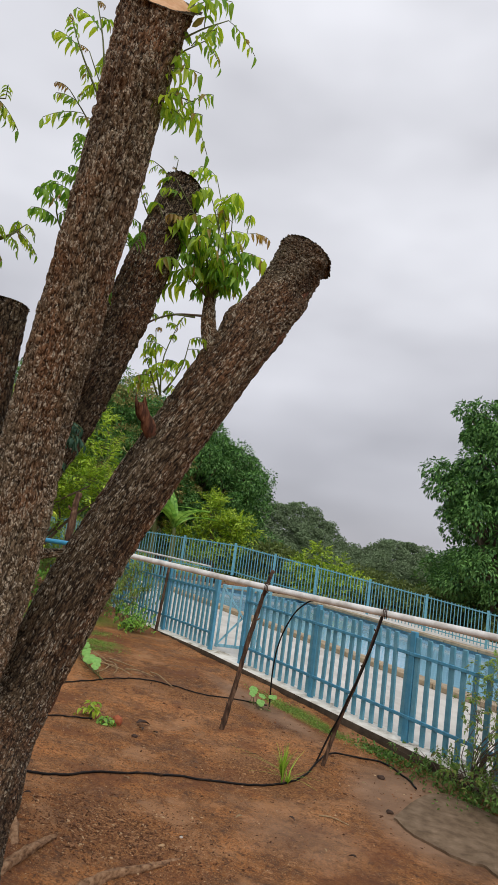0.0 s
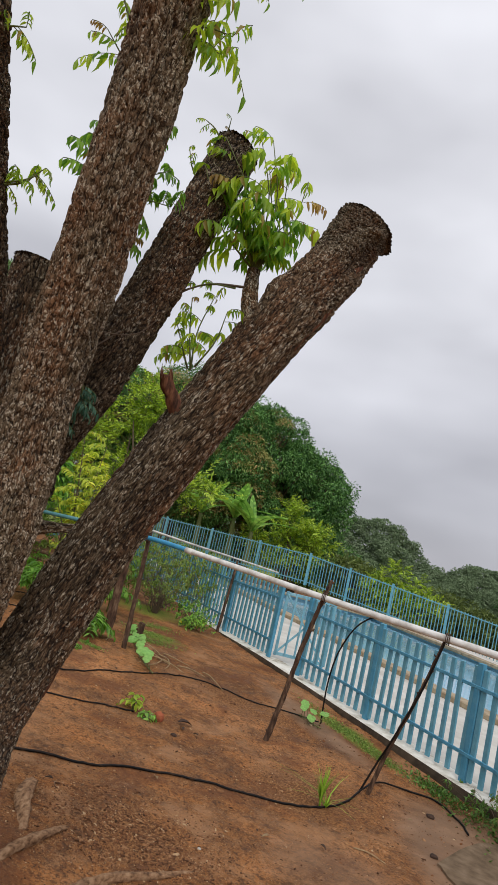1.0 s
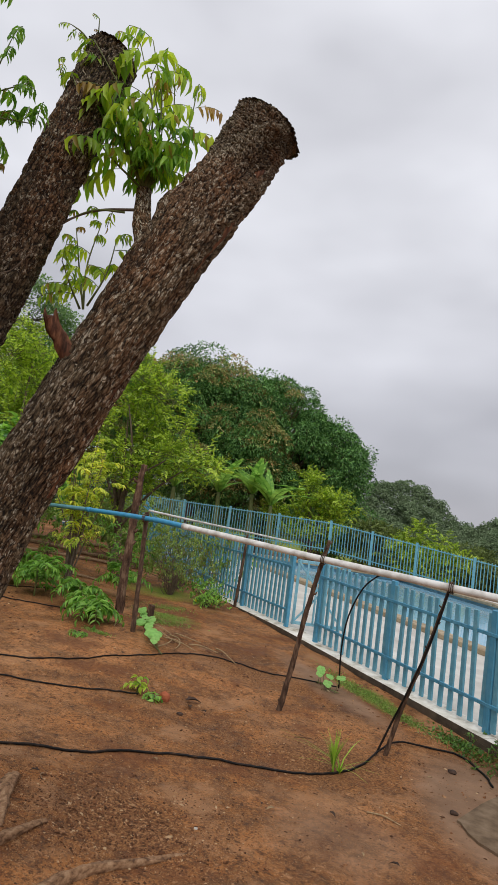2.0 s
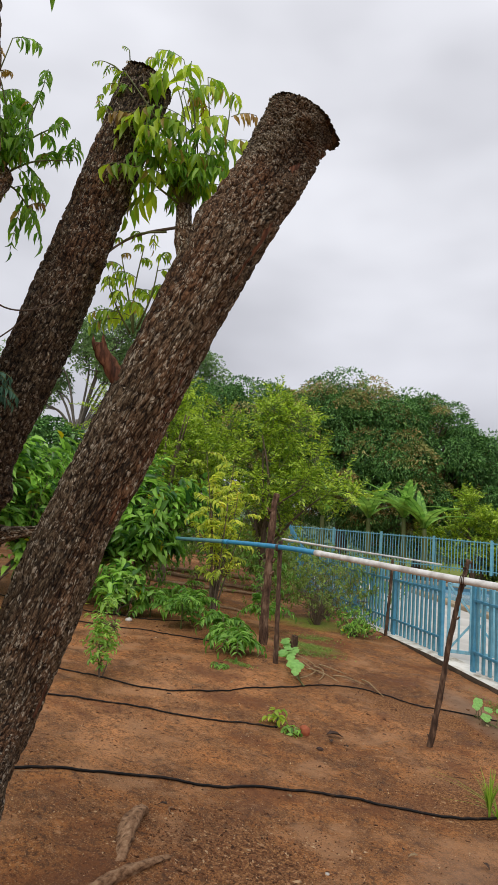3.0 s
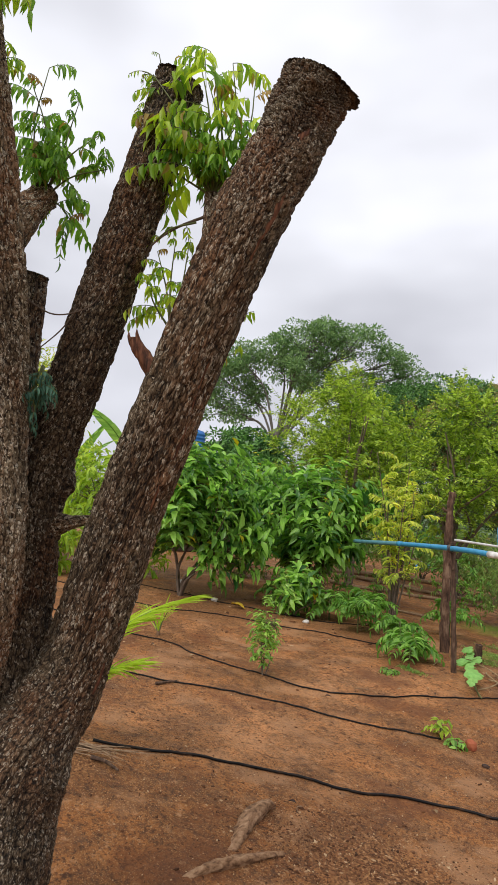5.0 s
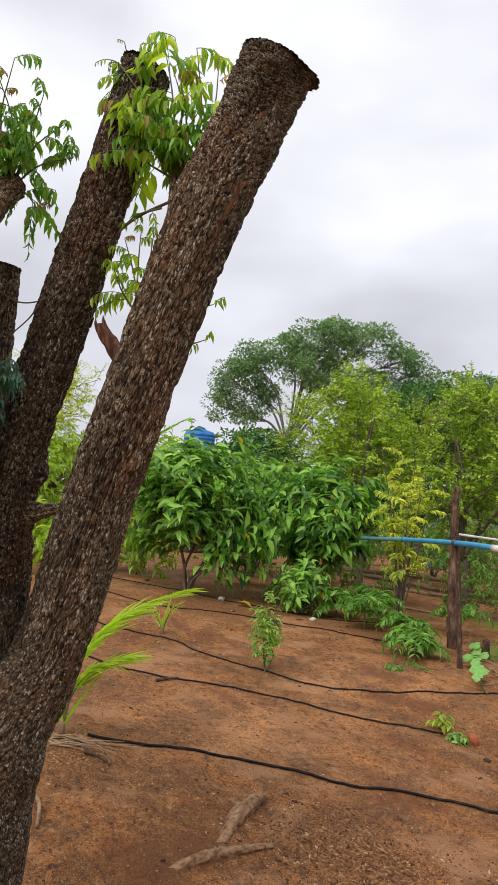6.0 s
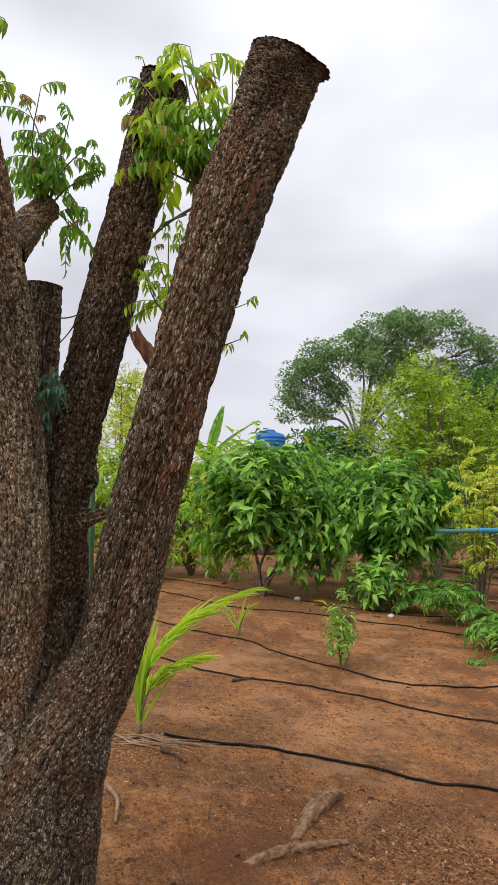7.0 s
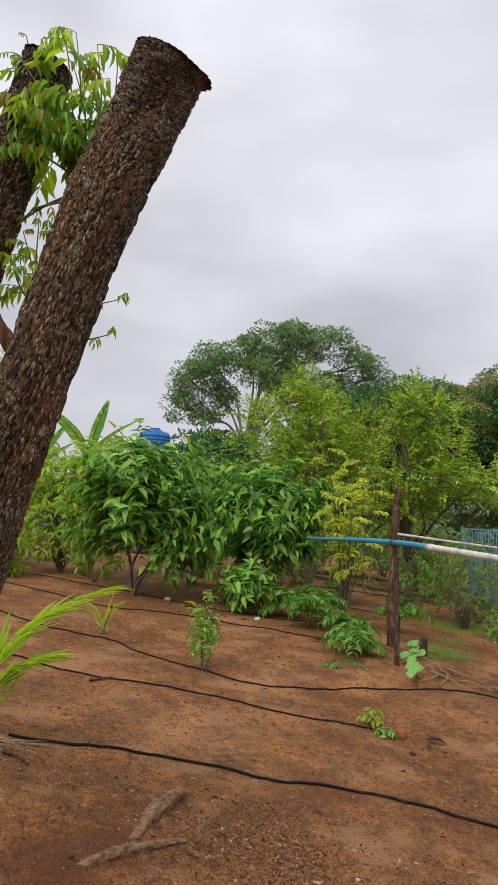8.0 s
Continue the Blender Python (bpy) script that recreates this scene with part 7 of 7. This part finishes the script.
def cracked_slab():
    """A worn sheet of concrete at the fence foot, its broken edge standing a little above the soil."""
    bm = bmesh.new()
    edge = spline([(1.08, 5.62), (1.19, 5.44), (1.36, 5.31), (1.57, 5.17), (1.68, 5.17), (1.80, 4.96), (1.92, 4.82), (2.25, 4.55)], 40)
    back = spline([(2.75, 5.4), (2.3, 5.95), (1.75, 6.45), (1.45, 6.55), (1.2, 6.1)], 16)
    ring = [(x + 0.012 * float(value_noise(np.array([x * 19]), np.array([y * 19]), 5)[0]), y + 0.012 * float(value_noise(np.array([x * 19]), np.array([y * 19]), 6)[0])) for x, y in np.vstack([edge, back])]
    top = [bm.verts.new((x, y, gz(x, y) + 0.018)) for x, y in ring]
    low = [bm.verts.new((x, y, gz(x, y) - 0.06)) for x, y in ring]
    cx, cy = 1.75, 5.6
    cen = bm.verts.new((cx, cy, gz(cx, cy) + 0.018))
    n = len(ring)
    for k in range(n):
        j = (k + 1) % n
        bm.faces.new((cen, top[k], top[j]))
        bm.faces.new((top[k], low[k], low[j], top[j]))
    bmesh.ops.recalc_face_normals(bm, faces=bm.faces[:])
    me = bpy.data.meshes.new("concrete_slab")
    bm.to_mesh(me)
    bm.free()
    me.materials.append(plain("muddy_concrete", [(0.32, (0.095, 0.060, 0.033)), (0.5, (0.160, 0.106, 0.062)), (0.7, (0.24, 0.165, 0.105))], 9, 0.85, relief=0.5))
    tagged(new("concrete_slab", me), "worn muddy concrete slab with a broken edge by the fence", "slab")


cracked_slab()


def lying_pole(label, p, q, rad, seed):
    """A thin weathered pole lying on the ground from p to q."""
    n = 9
    pts = [(p[0] + (q[0] - p[0]) * k / n, p[1] + (q[1] - p[1]) * k / n) for k in range(n + 1)]
    pts = [(x, y, gz(x, y) + rad * 0.9 + 0.01 * math.sin(seed + 2.0 * k)) for k, (x, y) in enumerate(pts)]
    v, f = tube(pts, list(np.linspace(rad, rad * 0.7, n + 1)), 10, 40)
    v = np.array(v)
    v += rad * 0.18 * np.stack([value_noise(v[:, 0] * 9 + k, v[:, 1] * 9 + v[:, 2] * 20, seed + k) for k in range(3)], -1)
    ob = new("fallen_pole", shift(Build().add(v, f).mesh("fallen_pole", M_TWIG), pts[0]))
    ob.location = pts[0]
    tagged(ob, label, "pole", "fallen poles")


lying_pole("grey-brown wooden pole lying on littered soil", (-11.2, 13.2), (-7.9, 14.6), 0.06, 3)
lying_pole("grey-brown wooden pole lying on littered soil", (-9.9, 12.4), (-6.6, 12.9), 0.05, 5)
lying_pole("pale wooden pole lying on littered soil", (-8.6, 11.0), (-5.9, 12.6), 0.04, 8)
lying_pole("thin pale pole lying under the shrubs", (-7.7, 9.6), (-5.2, 10.2), 0.028, 11)


def plastic_tub():
    """A small blue tub lying on the litter by the far fence."""
    x, y = -12.6, 18.6
    ob = thing("plastic_tub", "small bright blue plastic tub with a white rim", "tub", (x, y, gz(x, y)))
    prof = [(0.0, 0.02), (0.20, 0.02), (0.22, 0.04), (0.27, 0.26), (0.26, 0.26), (0.20, 0.05), (0.0, 0.05)]
    n = 24
    v = [(r * math.cos(6.2832 * j / n), r * math.sin(6.2832 * j / n), h) for r, h in prof for j in range(n)]
    f = [(k * n + j, k * n + (j + 1) % n, (k + 1) * n + (j + 1) % n, (k + 1) * n + j) for k in range(len(prof) - 1) for j in range(n)]
    part("tub_body", Build().add(v, f).mesh("tub_body", plain("light_blue_plastic", [(0.3, (0.08, 0.34, 0.62)), (0.7, (0.14, 0.44, 0.70))], 6, 0.4, relief=0.05)), ob)
    ring = [(0.275 * math.cos(a), 0.275 * math.sin(a), 0.262) for a in np.linspace(0, 6.2832, 30)]
    part("rim", Build().add(*tube(ring, 0.016, 8)).mesh("rim", M_PIPE_W), ob, "white rolled rim")


plastic_tub()


def cactus():
    at = at_ground(-7.01, 3.83)
    ob = thing("columnar_cactus", "tall dark green ribbed columnar cactus", "cactus", at)
    m = plain("cactus_skin", [(0.3, (0.03, 0.075, 0.035)), (0.7, (0.07, 0.15, 0.07))], 8, 0.55)
    for dx, h, rad in ((0.0, 2.45, 0.056), (-0.18, 1.7, 0.050)):
        n, seg = 26, 30
        v = []
        for i in range(n):
            u = i / (n - 1)
            rr = rad * (1.0 if u < 0.93 else math.sqrt(max(0.0, 1 - ((u - 0.93) / 0.07) ** 2)) + 0.02) * (1 + 0.04 * math.sin(17 * u))
            for j in range(seg):
                a = 2 * math.pi * j / seg
                v.append((dx * (1 - 0.5 * (1 - u)) + rr * math.cos(a) * (1 + 0.16 * math.cos(6 * a)), rr * math.sin(a) * (1 + 0.16 * math.cos(6 * a)), h * u - 0.05))
        f = [(i * seg + j, i * seg + (j + 1) % seg, (i + 1) * seg + (j + 1) % seg, (i + 1) * seg + j) for i in range(n - 1) for j in range(seg)]
        part("stem", Build().add(v, f).mesh("stem", m), ob)


cactus()

# ---- litter on the soil ----
def pebble(name, label, category, at, size, mat, seed, group=""):
    bm = bmesh.new()
    bmesh.ops.create_icosphere(bm, subdivisions=2, radius=1)
    r = np.random.default_rng(seed)
    for v in bm.verts:
        v.co = Vector((v.co.x * size[0], v.co.y * size[1], v.co.z * size[2])) * float(r.uniform(0.82, 1.15))
    me = bpy.data.meshes.new(name)
    bm.to_mesh(me)
    bm.free()
    me.materials.append(mat)
    ob = new(name, me)
    ob.location = (at[0], at[1], at[2] + size[2] * 0.5)
    tagged(ob, label, category, group)


for k, (x, y, s, m, lab) in enumerate([(-1.19, 5.9, 0.03, M_DEADLEAF, "dark clod on bare red soil"), (-5.29, 7.58, 0.055, M_STONE, "pale stone under the shrubs"), (-0.16, 4.24, 0.012, M_STONE, "pale chip of stone on the soil"), (1.05, 5.75, 0.03, M_DEADLEAF, "dark clod on bare red soil"),
                                       (0.95, 6.6, 0.035, M_DEADLEAF, "dark clod on bare red soil"), (-6.8, 7.0, 0.06, M_STONE, "pale stone under the shrubs"), (-8.4, 7.3, 0.07, M_STONE, "pale stone under the shrubs"), (-1.45, 6.08, 0.05, M_BRICK, "broken piece of red brick by a seedling")]):
    pebble("brick_piece" if m is M_BRICK else "stone" if m is M_STONE else "clod", lab, "brick" if m is M_BRICK else "stone" if m is M_STONE else "clod", on(x, y), (s, s * 0.8, s * (1.1 if m is M_BRICK else 0.6)), m, 200 + k, "loose stones and clods")


def fallen_leaf(at, label, size, mat, turn, curl=0.2):
    v, f = leaf_arrays([(0, 0, 0.012)], [(math.cos(turn), math.sin(turn), 0.1)], [(0.15, 0.1, 1)], size, size * curl)
    ob = new("fallen_leaf", fast_mesh("fallen_leaf", v, f, mat))
    ob.location = (at[0], at[1], at[2] + 0.012)
    sol = ob.modifiers.new("thickness", "SOLIDIFY")
    sol.thickness = 0.002
    tagged(ob, label, "fallen leaf", "fallen leaves")


fallen_leaf(on(-6.35, 7.0, 0.02), "yellow fallen leaf under the shrubs", 0.26, M_YELLOWLEAF, 0.4, 0.28)
fallen_leaf(on(-1.32, 6.22), "dark dry fallen leaf on the soil", 0.16, M_DEADLEAF, 0.9)
fallen_leaf(on(-1.2, 6.1), "dark dry fallen leaf on the soil", 0.10, M_DEADLEAF, 2.2)
r_ = np.random.default_rng(44)
for k in range(26):
    x, y = r_.uniform(-5.2, 0.9), r_.uniform(3.8, 7.6)
    fallen_leaf(on(x, y), "small dry leaf lying on the soil", r_.uniform(0.03, 0.07), M_DEADLEAF if k % 3 else M_STRAW, r_.uniform(0, 6.28))


def twig(label, pts, rad, mat, category="twig"):
    p = [(x, y, gz(x, y) + rad + dz) for x, y, dz in pts]
    v, f = tube(p, np.linspace(rad, rad * 0.55, len(p)), 7, 18)
    ob = new("twig", shift(Build().add(v, f).mesh("twig", mat), p[0]))
    ob.location = p[0]
    tagged(ob, label, category, "fallen twigs")


twig("short dark stick on red soil", [(-1.71, 3.03, 0), (-1.63, 3.08, 0.005), (-1.54, 3.12, 0)], 0.013, M_STICK)
twig("curved pale dry twig near the trunk", [(-1.40, 2.64, 0), (-1.25, 2.65, 0.01), (-1.10, 2.60, 0)], 0.013, M_TWIG)
twig("short dark stick beside a hose", [(-3.20, 4.19, 0), (-3.22, 4.3, 0.004), (-3.25, 4.42, 0)], 0.014, M_STICK)
twig("thin pale dry twig on the soil", [(0.55, 5.3, 0), (0.65, 5.32, 0.004), (0.77, 5.3, 0)], 0.006, M_STRAW)
for k in range(9):
    x, y, a = -2.55 + 0.10 * k * math.sin(2.1 * k), 8.0 + 0.16 * math.cos(3.7 * k), -0.45 + 0.5 * math.sin(5.3 * k)
    ln, b = 0.28 + 0.05 * (k % 4), 0.5 * math.cos(2.9 * k)
    twig("pale dry branch lying by the kerb", [(x, y, 0.01), (x + ln * 0.5 * math.cos(a), y + ln * 0.5 * math.sin(a), 0.035), (x + ln * math.cos(a + b * 0.6), y + ln * math.sin(a + b * 0.6), 0.02), (x + ln * 1.3 * math.cos(a + b), y + ln * 1.3 * math.sin(a + b), 0.0)], 0.009, M_STRAW)
r_ = np.random.default_rng(45)
for k in range(22):
    x, y, a, ln = r_.uniform(-5.2, 0.9), r_.uniform(3.6, 7.5), r_.uniform(0, 6.28), r_.uniform(0.05, 0.16)
    twig("tiny dry twig on the soil", [(x, y, 0), (x + math.cos(a) * ln / 2, y + math.sin(a) * ln / 2, 0.003), (x + math.cos(a + 0.3) * ln, y + math.sin(a + 0.3) * ln, 0)], 0.003, M_STICK if k % 2 else M_TWIG)
